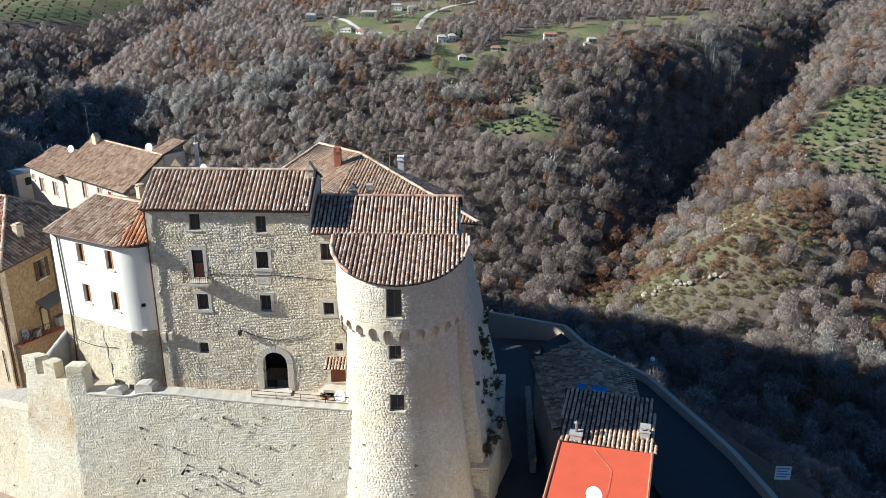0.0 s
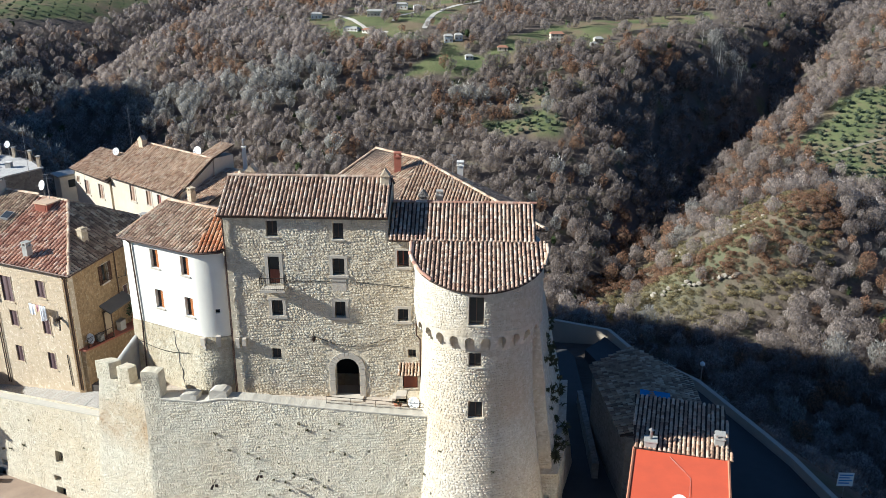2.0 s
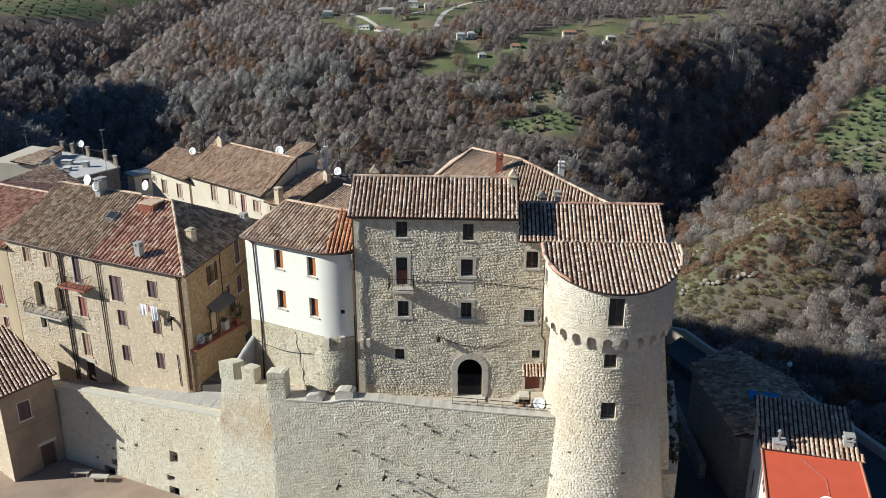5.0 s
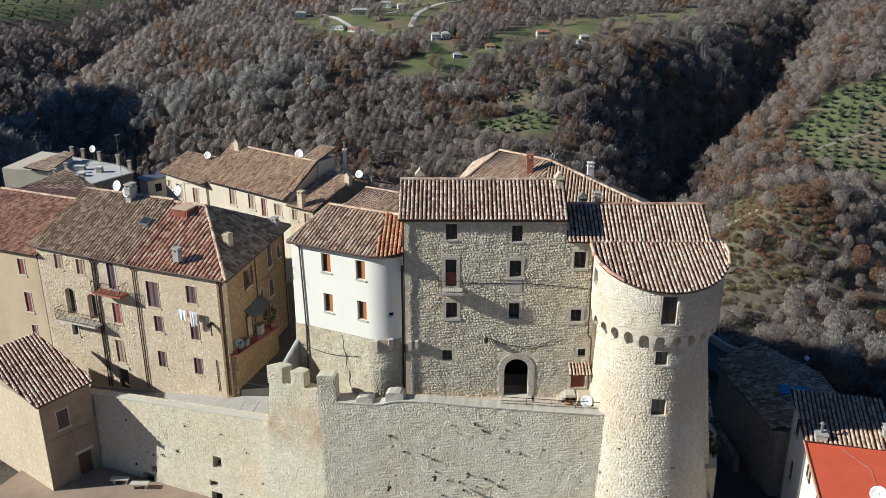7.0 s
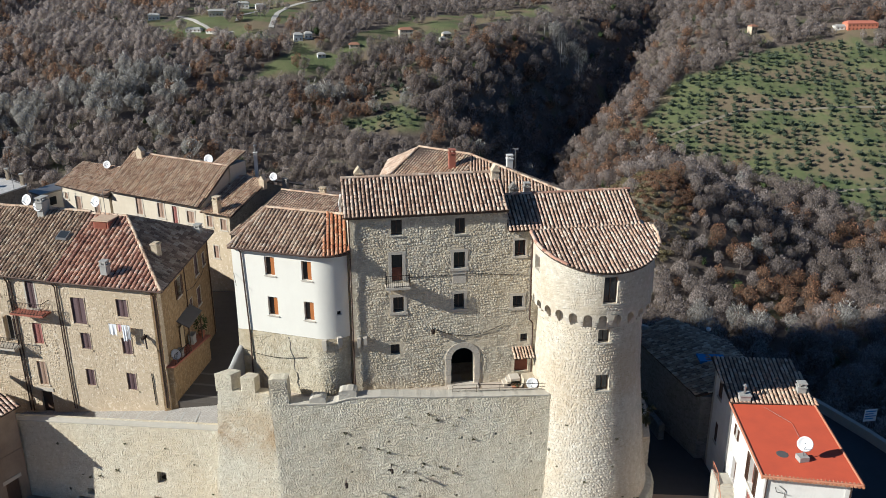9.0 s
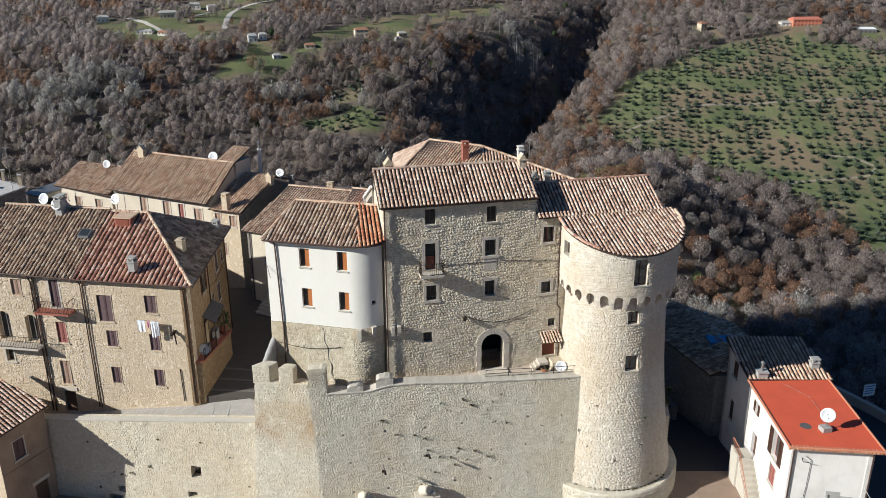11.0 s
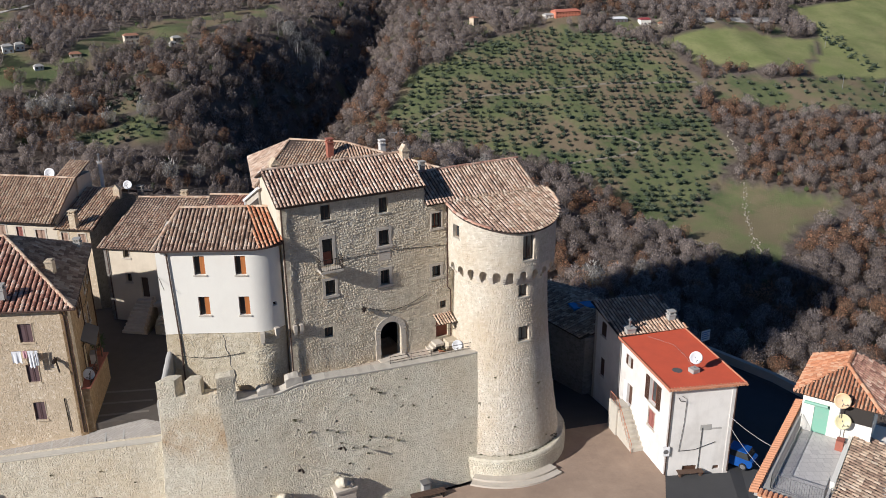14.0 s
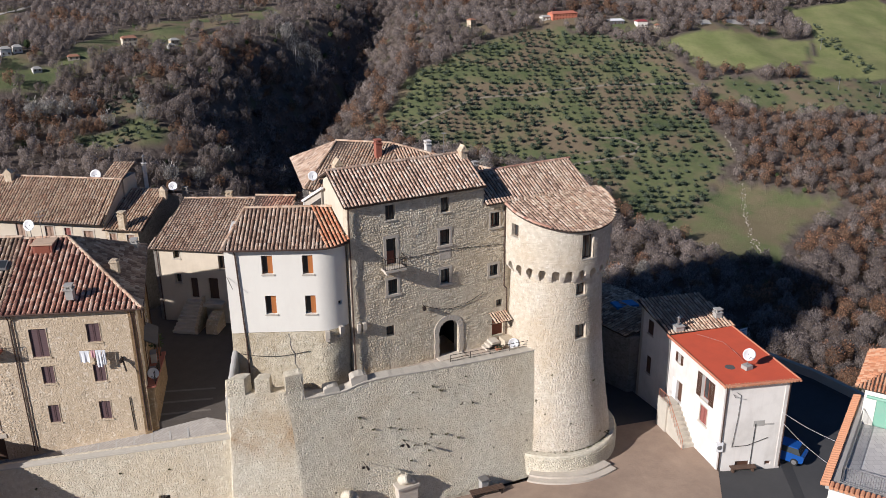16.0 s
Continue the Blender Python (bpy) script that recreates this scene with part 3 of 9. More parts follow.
def chimney(parent, x, y, z0, z1, w=0.55, d=0.55, mat=None, turn=0.0, cap="slab", name="chimney"):
    """A chimney stack with its cap, as a part of its roof or house."""
    mat = mat or CEMENT
    ca, sa = math.cos(turn), math.sin(turn)
    fn = lambda u, v, k: (x + u * ca - k * sa, y + u * sa + k * ca, v)
    g = Geo().box(fn, -w / 2, w / 2, z0, z1, -d / 2, d / 2)
    g.box(fn, -w / 2 - 0.06, w / 2 + 0.06, z1, z1 + 0.08, -d / 2 - 0.06, d / 2 + 0.06)
    stack = make(name, g, mat, parent)
    c = Geo()
    if cap == "slab":
        for a in (-1, 1):
            for b in (-1, 1):
                c.box(fn, a * w * 0.36 - 0.06, a * w * 0.36 + 0.06, z1 + 0.08, z1 + 0.3, b * d * 0.36 - 0.06, b * d * 0.36 + 0.06)
        c.box(fn, -w / 2 - 0.04, w / 2 + 0.04, z1 + 0.3, z1 + 0.38, -d / 2 - 0.04, d / 2 + 0.04)
    elif cap == "gable":
        c.add([fn(-w * 0.55, z1 + 0.08, -d / 2), fn(w * 0.55, z1 + 0.08, -d / 2), fn(0, z1 + 0.5, -d / 2), fn(-w * 0.55, z1 + 0.08, d / 2), fn(w * 0.55, z1 + 0.08, d / 2), fn(0, z1 + 0.5, d / 2)],
              [(0, 1, 2), (3, 5, 4), (0, 2, 5, 3), (1, 4, 5, 2), (0, 3, 4, 1)])
    elif cap == "none":
        c.box(fn, -w / 2 + 0.05, w / 2 - 0.05, z1 + 0.08, z1 + 0.16, -d / 2 + 0.05, d / 2 - 0.05)
    else:
        c.tube((x, y, z1 + 0.08), (x, y, z1 + 0.75), 0.1, 0.1, 8)
        c.tube((x, y, z1 + 0.75), (x, y, z1 + 0.9), 0.2, 0.03, 8)
    make("chimney_cap", c, mat if cap != "pipe" else PIPE_GREY, stack)
    return stack


def dish(at, facing, r=0.42, foot=0.7, label="white satellite dish on a steel pole", tilt=0.35, mat=None):
    """A satellite dish: bowl, arm with receiver, pole. Stands on its foot."""
    x, y, z = at
    base = (x, y, z - foot)
    th = thing("satellite_dish", base, label, "satellite dish", "roof dishes")
    f = Vector((math.sin(facing), -math.cos(facing), tilt)).normalized()
    rows = [(0.0, 0.03)] + [(0.16 * k * k * r * 2, r * k) for k in (0.35, 0.6, 0.8, 1.0)]
    rows += [(rows[-1][0] - 0.015, r * 0.985)] + [(0.16 * k * k * r * 2 - 0.03, r * k) for k in (0.8, 0.5)] + [(-0.04, 0.05)]
    make("bowl", Geo().lathe((x, y, z), f, rows, 20), mat or DISH, th, smooth=True)
    make("pole", Geo().tube(base, (x, y, z + 0.05), 0.03).tube((x, y, z), Vector((x, y, z)) - f * 0.1, 0.05), PIPE_GREY, th)
    tip = Vector((x, y, z)) + f * r * 1.2 - Vector((0, 0, r * 0.25))
    make("receiver_arm", Geo().tube(Vector((x, y, z - r * 0.9)) + f * 0.1, tip, 0.018).tube(tip, tip + f * 0.14, 0.04), PIPE_GREY, th)
    return th


def antenna(x, y, z0, z1, facing=0.0, arms=((0.0, 1.1),), label="thin steel television aerial on a mast"):
    """An aerial: mast and toothed booms."""
    th = thing("television_aerial", (x, y, z0), label, "aerial", "roof aerials")
    make("mast", Geo().tube((x, y, z0), (x, y, z1), 0.025), PIPE_GREY, th)
    for drop, ln in arms:
        g = Geo()
        dx, dy = math.cos(facing), math.sin(facing)
        z = z1 - drop
        g.tube((x - dx * ln * 0.3, y - dy * ln * 0.3, z), (x + dx * ln * 0.7, y + dy * ln * 0.7, z), 0.015)
        for i in range(7):
            q = -0.3 + i / 6
            cx, cy, w = x + dx * ln * q, y + dy * ln * q, 0.32 - 0.03 * i
            g.tube((cx + dy * w, cy - dx * w, z), (cx - dy * w, cy + dx * w, z), 0.01)
        make("boom", g, PIPE_GREY, th)
    return th


def downpipe(parent, pts, mat=None, r=0.06):
    return make("downpipe", Geo().path(pts, r, 7), mat or PIPE_BROWN, parent)


def iron_rail(parent, a, b, height=1.0, gap=0.13, name="railing", mat=None, bars=True):
    """A railing with a top rail, a foot rail and upright bars."""
    a, b = Vector(a), Vector(b)
    g = Geo()
    up = Vector((0, 0, 1))
    g.tube(a + up * height, b + up * height, 0.022).tube(a + up * 0.08, b + up * 0.08, 0.015)
    n = max(2, round((b - a).length / gap))
    for i in range(n + 1):
        if bars or i % 8 == 0:
            p = a + (b - a) * (i / n)
            g.tube(p, p + up * height, 0.011 if i % 8 else 0.02, None, 4)
    if not bars:
        g.tube(a + up * height * 0.5, b + up * height * 0.5, 0.015)
    return make(name, g, mat or IRON, parent)

# ---- the lie of the land ----
def step(a, b, t):
    t = np.clip((t - a) / (b - a), 0.0, 1.0)
    return t * t * (3 - 2 * t)


def soft_min(a, b, k):
    h = np.clip(0.5 + 0.5 * (b - a) / k, 0.0, 1.0)
    return b + (a - b) * h - k * h * (1 - h)


def soft_max(a, b, k):
    return -soft_min(-a, -b, k)


def ripple(x, y):
    """Small hollows and swells of the open ground."""
    return 3.0 * np.sin(x / 37 + 1.3 * np.sin(y / 61)) * np.sin(y / 43 + 0.9 * np.sin(x / 71)) + 1.1 * np.sin(x / 13 + y / 17) * np.sin(y / 11 - x / 23)


def gorge(y):
    """Where the stream in the ravine runs."""
    return 62 + (y - 440) * 0.64 + 8 * np.sin(y / 55) + 5 * np.sin(y / 21)


def past_edge(x, y):
    """How far a place lies outside the edge of the town's spur."""
    rim = np.interp(y, [40, 55.2, 61.1, 65.2, 75.7, 83.6, 88.6, 92, 96, 110, 150], [26.5, 25.1, 24.2, 23.1, 20.2, 15.2, 13.4, 5.0, -5.0, -9.0, -34.0])
    dx = np.maximum(np.maximum(x - rim, -120 - x), 0)
    dy = np.maximum(np.maximum(y - 124, -160 - y), 0)
    return np.hypot(dx * 0.9, dy)


def land(x, y):
    """Height of the ground. A wooded hill faces the town, a ravine parts it from the hill with the olive groves, the town stands on a spur."""
    zg = -165 + np.clip(y - 430, 0, 200) * 0.13 + np.clip(y - 630, 0, None) * 0.36
    d = (x - gorge(y)) * 0.86
    hill = -148 + 98 * step(415, 725, y) + 0.085 * np.clip(y - 720, 0, None) + ripple(x, y) * step(350, 500, y)
    hill = hill + (6 + 4 * np.sin(y / 26)) * np.exp(-((d + 88) / 30) ** 2 - (np.maximum(y - 620, 0) / 50) ** 2)
    flank = zg + np.clip(-d, 0, None) * 0.96 + 8 * np.sin(y / 17 + x / 60) * np.clip(-d / 50, 0, 1)
    hill = soft_min(hill, flank, 14)
    east = -104 + 0.29 * (np.minimum(y, 720) - 560) + 0.13 * (np.minimum(x, 560) - 300) + 0.02 * np.clip(y - 720, 0, None)
    east = east + 66 * np.exp(-((x - 150) / 85) ** 2 - ((y - 425) / 62) ** 2) + ripple(x, y) * 0.7
    east = soft_max(east, np.full_like(x, -152.0), 14)
    bank = zg + np.clip(d, 0, None) * 0.85
    east = soft_min(east, bank, 14)
    z = np.where(d < 0, hill, east)
    # ravine on the far left, and the slope beyond it
    xl = -342 + 0.1 * (y - 750) + 8 * np.sin(y / 70)
    zl = -140 + np.clip(y - 520, 0, None) * 0.11
    west = soft_min(zl + np.abs(x - xl) * np.where(x < xl, 0.44, 0.8), np.where(x < xl, -40 + 0.03 * (y - 800), 400.0), 25)
    z = np.where(x < 60, soft_min(z, west, 16), z)
    # unseen rise further left, added to throw shadow into the ravine
    z = z + 170 * np.exp(-((x + 500) / 95) ** 2 - (np.minimum(y - 450, 0) / 110) ** 2) / (1 + np.exp((y - 0.35 * (x + 500) - 590) / 14))
    # unseen steep hill west of the town, added to cast shadow over the valley
    crest = np.minimum(np.minimum(109 - 0.72 * (y - 249) - 0.5 * np.clip(y - 312, 0, 36) + 2.4 * np.clip(252 - y, 0, 40), 192.0), 178 - 3.6 * (150 - y))
    side = np.clip(1 - np.abs(x + 310) / 110, 0, 1)
    z = np.maximum(z, -152 + (crest + 152) * np.sqrt(side) * (crest > -150))
    # spur that carries the town
    r = past_edge(x, y)
    spur = -9.75 - 3.4 * step(52, 88, y) * step(-12, 2, x) - 0.74 * r * step(0, 4, r)
    return soft_max(z, spur, 6)


# ---- ground cover ----
GROVE = [(224, 590), (278, 648), (320, 664), (406, 673), (463, 646), (490, 590), (474, 539), (458, 514), (422, 434), (357, 392), (329, 388), (311, 410), (311, 448), (290, 492), (216, 562)]
LOW_FIELD = [(333, 386), (403, 409), (455, 362), (385, 343), (338, 312), (318, 348)]
FAR_FIELD = [(498, 608), (544, 602), (654, 571), (575, 507), (535, 526), (494, 551)]
EAST_GROVE = [(474, 541), (551, 497), (640, 471), (720, 520), (700, 420), (566, 421), (511, 459), (473, 513)]
EAST_FIELD = [(700, 640), (850, 640), (760, 480), (643, 475), (571, 497), (660, 572)]
MEADOW = [(-134, 702), (-149, 794), (-127, 812), (-119, 872), (-90, 922), (4, 892), (-13, 854), (-38, 752), (-53, 735), (-41, 699), (-70, 699), (-100, 721)]
LONG_FIELD = [(14, 686), (20, 727), (74, 787), (145, 824), (212, 844), (211, 816), (156, 772), (106, 727), (59, 700)]
GARDEN_A = [(25, 616), (54, 630), (52, 598), (26, 599)]
GARDEN_B = [(-7, 581), (36, 592), (57, 581), (46, 555), (12, 562)]
GARDEN_C = [(-68, 630), (-49, 657), (-23, 673), (-1, 672), (-10, 652), (-39, 637)]
WEST_GROVE = [(-466, 840), (-415, 915), (-387, 1080), (-600, 1100), (-660, 860)]
OPEN = [GROVE, LOW_FIELD, FAR_FIELD, EAST_GROVE, EAST_FIELD, MEADOW, LONG_FIELD, GARDEN_A, GARDEN_B, GARDEN_C, WEST_GROVE]


def within(poly, x, y):
    """Which of many plan points lie in a ring."""
    hit = np.zeros(x.shape, bool)
    for (xa, ya), (xb, yb) in zip(poly, poly[1:] + poly[:1]):
        if ya != yb:
            hit ^= ((ya > y) != (yb > y)) & (x < xa + (y - ya) / (yb - ya) * (xb - xa))
    return hit


def open_ground(x, y):
    wx, wy = x + 5 * np.sin(y / 19) + 3 * np.sin(x / 7), y + 5 * np.sin(x / 23) + 3 * np.sin(y / 6)
    out = np.zeros(x.shape, bool)
    for p in OPEN:
        out |= within(p, wx, wy)
    return out


FARMS = [(61, 718), (-23, 699), (-97, 798), (-72, 857), (-108, 745), (-152, 802), (-60, 850), (94, 712), (16, 680), (-10, 668), (450, 686), (434, 690), (489, 655), (507, 640), (362, 706), (590, 612), (560, 612), (620, 606)]


def farmyard(x, y):
    """Cleared ground round the farmhouses and before them."""
    hit = np.zeros(x.shape, bool)
    for fx, fy in FARMS:
        hit |= np.hypot((x - fx) / 12, (y - fy + 9) / 17) < 1
    return hit


def ground_material():
    """Leaf litter under the woods, winter grass on the fields, soil tracks and outcrops."""
    s = Shader("hillside", 0.97, spec=0.1)
    at = s.n("ShaderNodeAttribute")
    at.attribute_name = "grass"
    big, fine = s.noise(0.018, 5, 0.6), s.noise(0.35, 6, 0.7)
    litter = s.mix(s.ramp(big, (0.35, 0.0), (0.65, 1.0)), (0.085, 0.066, 0.054), (0.125, 0.10, 0.082))
    litter = s.mix(s.ramp(fine, (0.4, 0.0), (0.7, 1.0)), litter, (0.15, 0.122, 0.098))
    litter = s.mix(s.maths("MULTIPLY", s.ramp(s.noise(0.05, 4), (0.55, 0.0), (0.7, 1.0)), 0.6), litter, (0.10, 0.115, 0.045))
    grass = s.mix(s.ramp(s.noise(0.03, 5, 0.65), (0.35, 0.0), (0.65, 1.0)), (0.082, 0.108, 0.046), (0.155, 0.168, 0.072))
    grass = s.mix(s.ramp(s.noise(0.6, 5, 0.7), (0.45, 0.0), (0.8, 1.0)), grass, (0.15, 0.13, 0.075))
    soil = s.ramp(s.noise(0.026, 5, 0.6), (0.45, 0.0), (0.58, 1.0))
    grass = s.mix(s.maths("MULTIPLY", soil, 0.75), grass, (0.205, 0.145, 0.098))
    lush = s.n("ShaderNodeAttribute")
    lush.attribute_name = "lush"
    sward = s.mix(s.ramp(s.noise(0.04, 5, 0.65), (0.35, 0.0), (0.65, 1.0)), (0.19, 0.215, 0.072), (0.285, 0.285, 0.115))
    sward = s.mix(s.ramp(s.noise(0.5, 5, 0.7), (0.5, 0.0), (0.85, 1.0)), sward, (0.16, 0.15, 0.07))
    grass = s.mix(lush.outputs["Fac"], grass, sward)
    s.colour(s.mix(at.outputs["Fac"], litter, grass))
    s.bump(s.noise(0.9, 6, 0.7), 0.5)
    # brushwood between the trees, in rounded clumps
    clump = s.cells(0.2, s.warped(0.3, 2.0), "SMOOTH_F1").outputs["Distance"]
    bare = s.maths("SUBTRACT", 1.0, at.outputs["Fac"])
    s.bump(s.maths("MULTIPLY", s.maths("SUBTRACT", 1.0, clump), bare), 1.0)
    return s.m


HILLSIDE = ground_material()


def build_ground():
    near = lambda lo, hi, k: list(np.arange(lo, hi, k))
    xs = np.array([-4500, -3000, -2000, -1400, -1000, -800] + near(-700, 900, 7.0) + [920, 1000, 1150, 1400, 2000, 3000, 4500], float)
    ys = np.array([-4000, -2500, -1500, -800, -400, -200] + near(-100, 1150, 7.0) + [1160, 1200, 1260, 1340, 1450, 1600, 1900, 2400, 3200, 4500], float)
    X, Y = np.meshgrid(xs, ys)
    Z = land(X, Y)
    far = np.hypot(np.maximum(np.abs(X - 100) - 800, 0), np.maximum(Y - 1150, 0))
    Z = Z + 0.16 * np.minimum(far, 1200)
    n, m = X.shape[1], X.shape[0]
    i, j = np.meshgrid(np.arange(n - 1), np.arange(m - 1))
    a = (j * n + i).ravel()
    faces = np.stack([a, a + 1, a + n + 1, a + n], 1)
    me = bpy.data.meshes.new("ground")
    me.from_pydata(np.stack([X.ravel(), Y.ravel(), Z.ravel()], 1).tolist(), [], faces.tolist())
    me.polygons.foreach_set("use_smooth", np.ones(len(faces), bool))
    grass = me.attributes.new("grass", "FLOAT", "POINT")
    cover = (open_ground(X.ravel(), Y.ravel()) | farmyard(X.ravel(), Y.ravel())).astype(float)
    # rough pasture on the rocky knoll
    knob = np.hypot((X.ravel() - 118) / 66, (Y.ravel() - 422) / 46)
    cover = np.maximum(cover, 0.6 * np.clip(1.6 - 1.6 * knob, 0, 1))
    grass.data.foreach_set("value", cover)
    lush = me.attributes.new("lush", "FLOAT", "POINT")
    fx, fy = X.ravel(), Y.ravel()
    lush.data.foreach_set("value", 0.15 * within(LOW_FIELD, fx, fy) + 0.85 * (within(FAR_FIELD, fx, fy) | within(EAST_FIELD, fx, fy)))
    me.materials.append(HILLSIDE)
    tagged(new("ground", me), "valley slopes with leaf litter, winter grass and bare soil", "ground", kind="structure")


build_ground()


# ---- the castle: main block ----
castle = thing("castle", (-14, 55, 0.3), "stone castle with tiled roofs and a pale round corner tower", "castle")
FX0, FY, FEND = -19.55, 53.0, -6.3
front, front_len = straight((FX0, FY), (FEND, FY))
cu = lambda x: x - FX0
castle_holes = [(-16.71, -15.97, 12.03, 13.12), (-12.38, -11.68, 11.9, 13.02), (-16.73, -16.0, 8.72, 10.66), (-12.47, -11.70, 9.42, 10.60),
                (-16.68, -15.95, 6.40, 7.54), (-12.44, -11.74, 6.36, 7.52), (-16.93, -16.28, 3.12, 3.93), (-8.22, -7.46, 10.06, 11.22),
                (-8.24, -7.54, 6.16, 7.06), (-7.60, -7.06, 3.45, 4.06), (-7.98, -6.95, 1.05, 2.54)]
door_hole = (-12.62, -10.96, 0.2, 3.30)
wall("front_wall", front, front_len, -1.0, lambda u: 13.5 if u < cu(-8.8) else 12.0, 0.7, STONE_CASTLE, castle,
     [(cu(a), cu(b), c, d) for a, b, c, d in castle_holes + [door_hole]], 0.6, 0.6, 0.03)
stones(front, 0.25, front_len - 0.2, 0.3, lambda u: 13.42 if u < cu(-8.8) else 11.92, STONE_CASTLE, castle,
       [(cu(a) - 0.2, cu(b) + 0.2, c - 0.15, d + 0.2) for a, b, c, d in castle_holes] + [(cu(-13.1), cu(-10.5), 0.0, 3.8), (cu(-12.6), cu(-11.6), 8.2, 9.3)], 0.215, 0.027, 0.03, 51)
side_west, side_len = straight((FX0, 57.4), (FX0, 53.7))
gable = lambda u: 13.4 + 1.6 * max(0.0, 1 - abs(u - 1.4) / 3.6)
wall("west_wall", side_west, side_len, -1.0, gable, 0.6, CREAM, castle, [], 0.8, 0.9, 0.02)
east_gable, eg_len = straight((-8.8, 53.05), (-8.8, 60.5))
wall("east_gable_wall", east_gable, eg_len, 11.0, lambda u: 13.45 + 1.62 * max(0.0, 1 - abs(u - 2.95) / 3.6) if u < 4.6 else 11.5, 0.4, STONE_CASTLE, castle, [], 0.7, 0.7)
wall("rear_wall", *straight((0.7, 60.6), (-8.7, 60.6)), -1.0, 11.3, 0.6, STONE_CASTLE, castle)
wall("rear_wall", *straight((-8.8, 57.4), (FX0, 57.4)), -1.0, 14.35, 0.5, STONE_CASTLE, castle)

roof_plane(castle, [(-19.85, 52.72, 13.53), (-8.72, 52.72, 13.53), (-8.72, 56.0, 15.28), (-19.85, 56.0, 15.28)], TILE_OLD, rnd=11)
roof_plane(castle, [(-8.72, 57.75, 14.45), (-19.85, 57.75, 14.45), (-19.85, 56.0, 15.28), (-8.72, 56.0, 15.28)], TILE_OLD, rnd=12)
ridge(castle, [(-19.8, 56.0, 15.30), (-8.75, 56.0, 15.30)], TILE_OLD, 0.12)
make("eave_board", Geo().block(-19.7, -8.75, 52.78, 52.97, 13.34, 13.41), WOOD_DARK, castle)
downpipe(castle, [(-19.5, 52.88, 13.4), (-19.5, 52.85, 0.3)], PIPE_BROWN, 0.05)
downpipe(castle, [(-7.0, 52.9, 11.9), (-7.0, 52.88, 5.2), (-6.75, 52.88, 4.9), (-6.75, 52.88, 1.0)], PIPE_BROWN, 0.05)
chimney(castle, -9.15, 55.6, 14.2, 15.5, 0.5, 0.6, STONE_BROWN, 0, "gable")
chimney(castle, -6.9, 59.2, 12.0, 13.05, 0.6, 0.5, STONE_DARK, 0, "gable")
chimney(castle, -5.75, 59.7, 12.0, 12.95, 0.42, 0.42, CEMENT, 0, "slab")
chimney(castle, -18.5, 57.1, 14.0, 15.3, 0.6, 0.7, STONE_BROWN, 0, "gable")

for k, (a, b, c, d) in enumerate(castle_holes):
    if k in (2, 10):
        continue
    window(castle, front, cu(a), cu(b), c, d, surround=0.2 if k in (3, 4, 5, 8) else (0.12 if k == 7 else 0.0), sill=k not in (6, 9), frame_mat=WOOD_RED if k == 7 else WOOD_DARK)
# blocked panel under the middle window
make("infill_panel", Geo().box(front, cu(-12.55), cu(-11.62), 8.3, 9.2, -0.02, 0.1), DRESSED, castle)

# balcony door and balcony
a, b, c, d = castle_holes[2]
balcony_door = make("balcony_door", Geo().box(front, cu(a) + 0.05, cu(b) - 0.05, c, c + 0.95, 0.16, 0.22), WOOD_RED, castle, "red-brown lower panel under dark glass")
make("pane", Geo().box(front, cu(a) + 0.05, cu(b) - 0.05, c + 0.95, d, 0.2, 0.23), GLASS, balcony_door)
make("room_shade", Geo().box(front, cu(a) - 0.1, cu(b) + 0.1, c - 0.1, d + 0.1, 0.5, 0.55), SHADE_IN, balcony_door)
make("surround", Geo().box(front, cu(b), cu(b) + 0.22, c, d, -0.03, 0.2).box(front, cu(a) - 0.22, cu(a), c, d, -0.03, 0.2).box(front, cu(a) - 0.25, cu(b) + 0.25, d, d + 0.22, -0.035, 0.2), DRESSED, balcony_door)
balcony = make("balcony", Geo().block(-17.2, -15.55, 52.15, 53.05, 8.42, 8.58).block(-17.0, -16.85, 52.4, 53.0, 8.15, 8.42).block(-15.95, -15.8, 52.4, 53.0, 8.15, 8.42), DRESSED, castle, "small stone balcony with iron rails")
iron_rail(balcony, (-17.17, 52.2, 8.58), (-15.58, 52.2, 8.58), 0.85)
iron_rail(balcony, (-17.17, 52.2, 8.58), (-17.17, 53.0, 8.58), 0.85)
iron_rail(balcony, (-15.58, 52.2, 8.58), (-15.58, 53.0, 8.58), 0.85)

# arched gate
g = Geo()
arch_head(g, front, cu(door_hole[0]), cu(door_hole[1]), 2.50, 3.30, 0.0, 0.7, 14)
gate = make("gateway", g, STONE_CASTLE, castle)
g = Geo()
for i in range(13):
    ta, tb = math.pi * i / 13, math.pi * (i + 1) / 13
    pt = lambda t, r: (cu(-11.79) - r * math.cos(t), 2.48 + r * math.sin(t))
    ring = [pt(ta + 0.012, 0.82), pt(tb - 0.012, 0.82), pt(tb - 0.012, 1.26), pt(ta + 0.012, 1.26)]
    make("voussoir", Geo().add([front(u, v, -0.06) for u, v in ring] + [front(u, v, 0.3) for u, v in ring], [(0, 1, 2, 3), (4, 7, 6, 5), (0, 4, 5, 1), (1, 5, 6, 2), (2, 6, 7, 3), (3, 7, 4, 0)]), DRESSED, gate, "pale dressed arch stone")
for side in (cu(door_hole[0]) - 0.42, cu(door_hole[1]) + 0.01):
    for i in range(5):
        make("jamb_stone", Geo().box(front, side + (0.05 if i % 2 else 0), side + 0.42 - (0.0 if i % 2 else 0.03), 0.3 + i * 0.435, 0.3 + i * 0.435 + 0.42, -0.06, 0.3), DRESSED, gate)
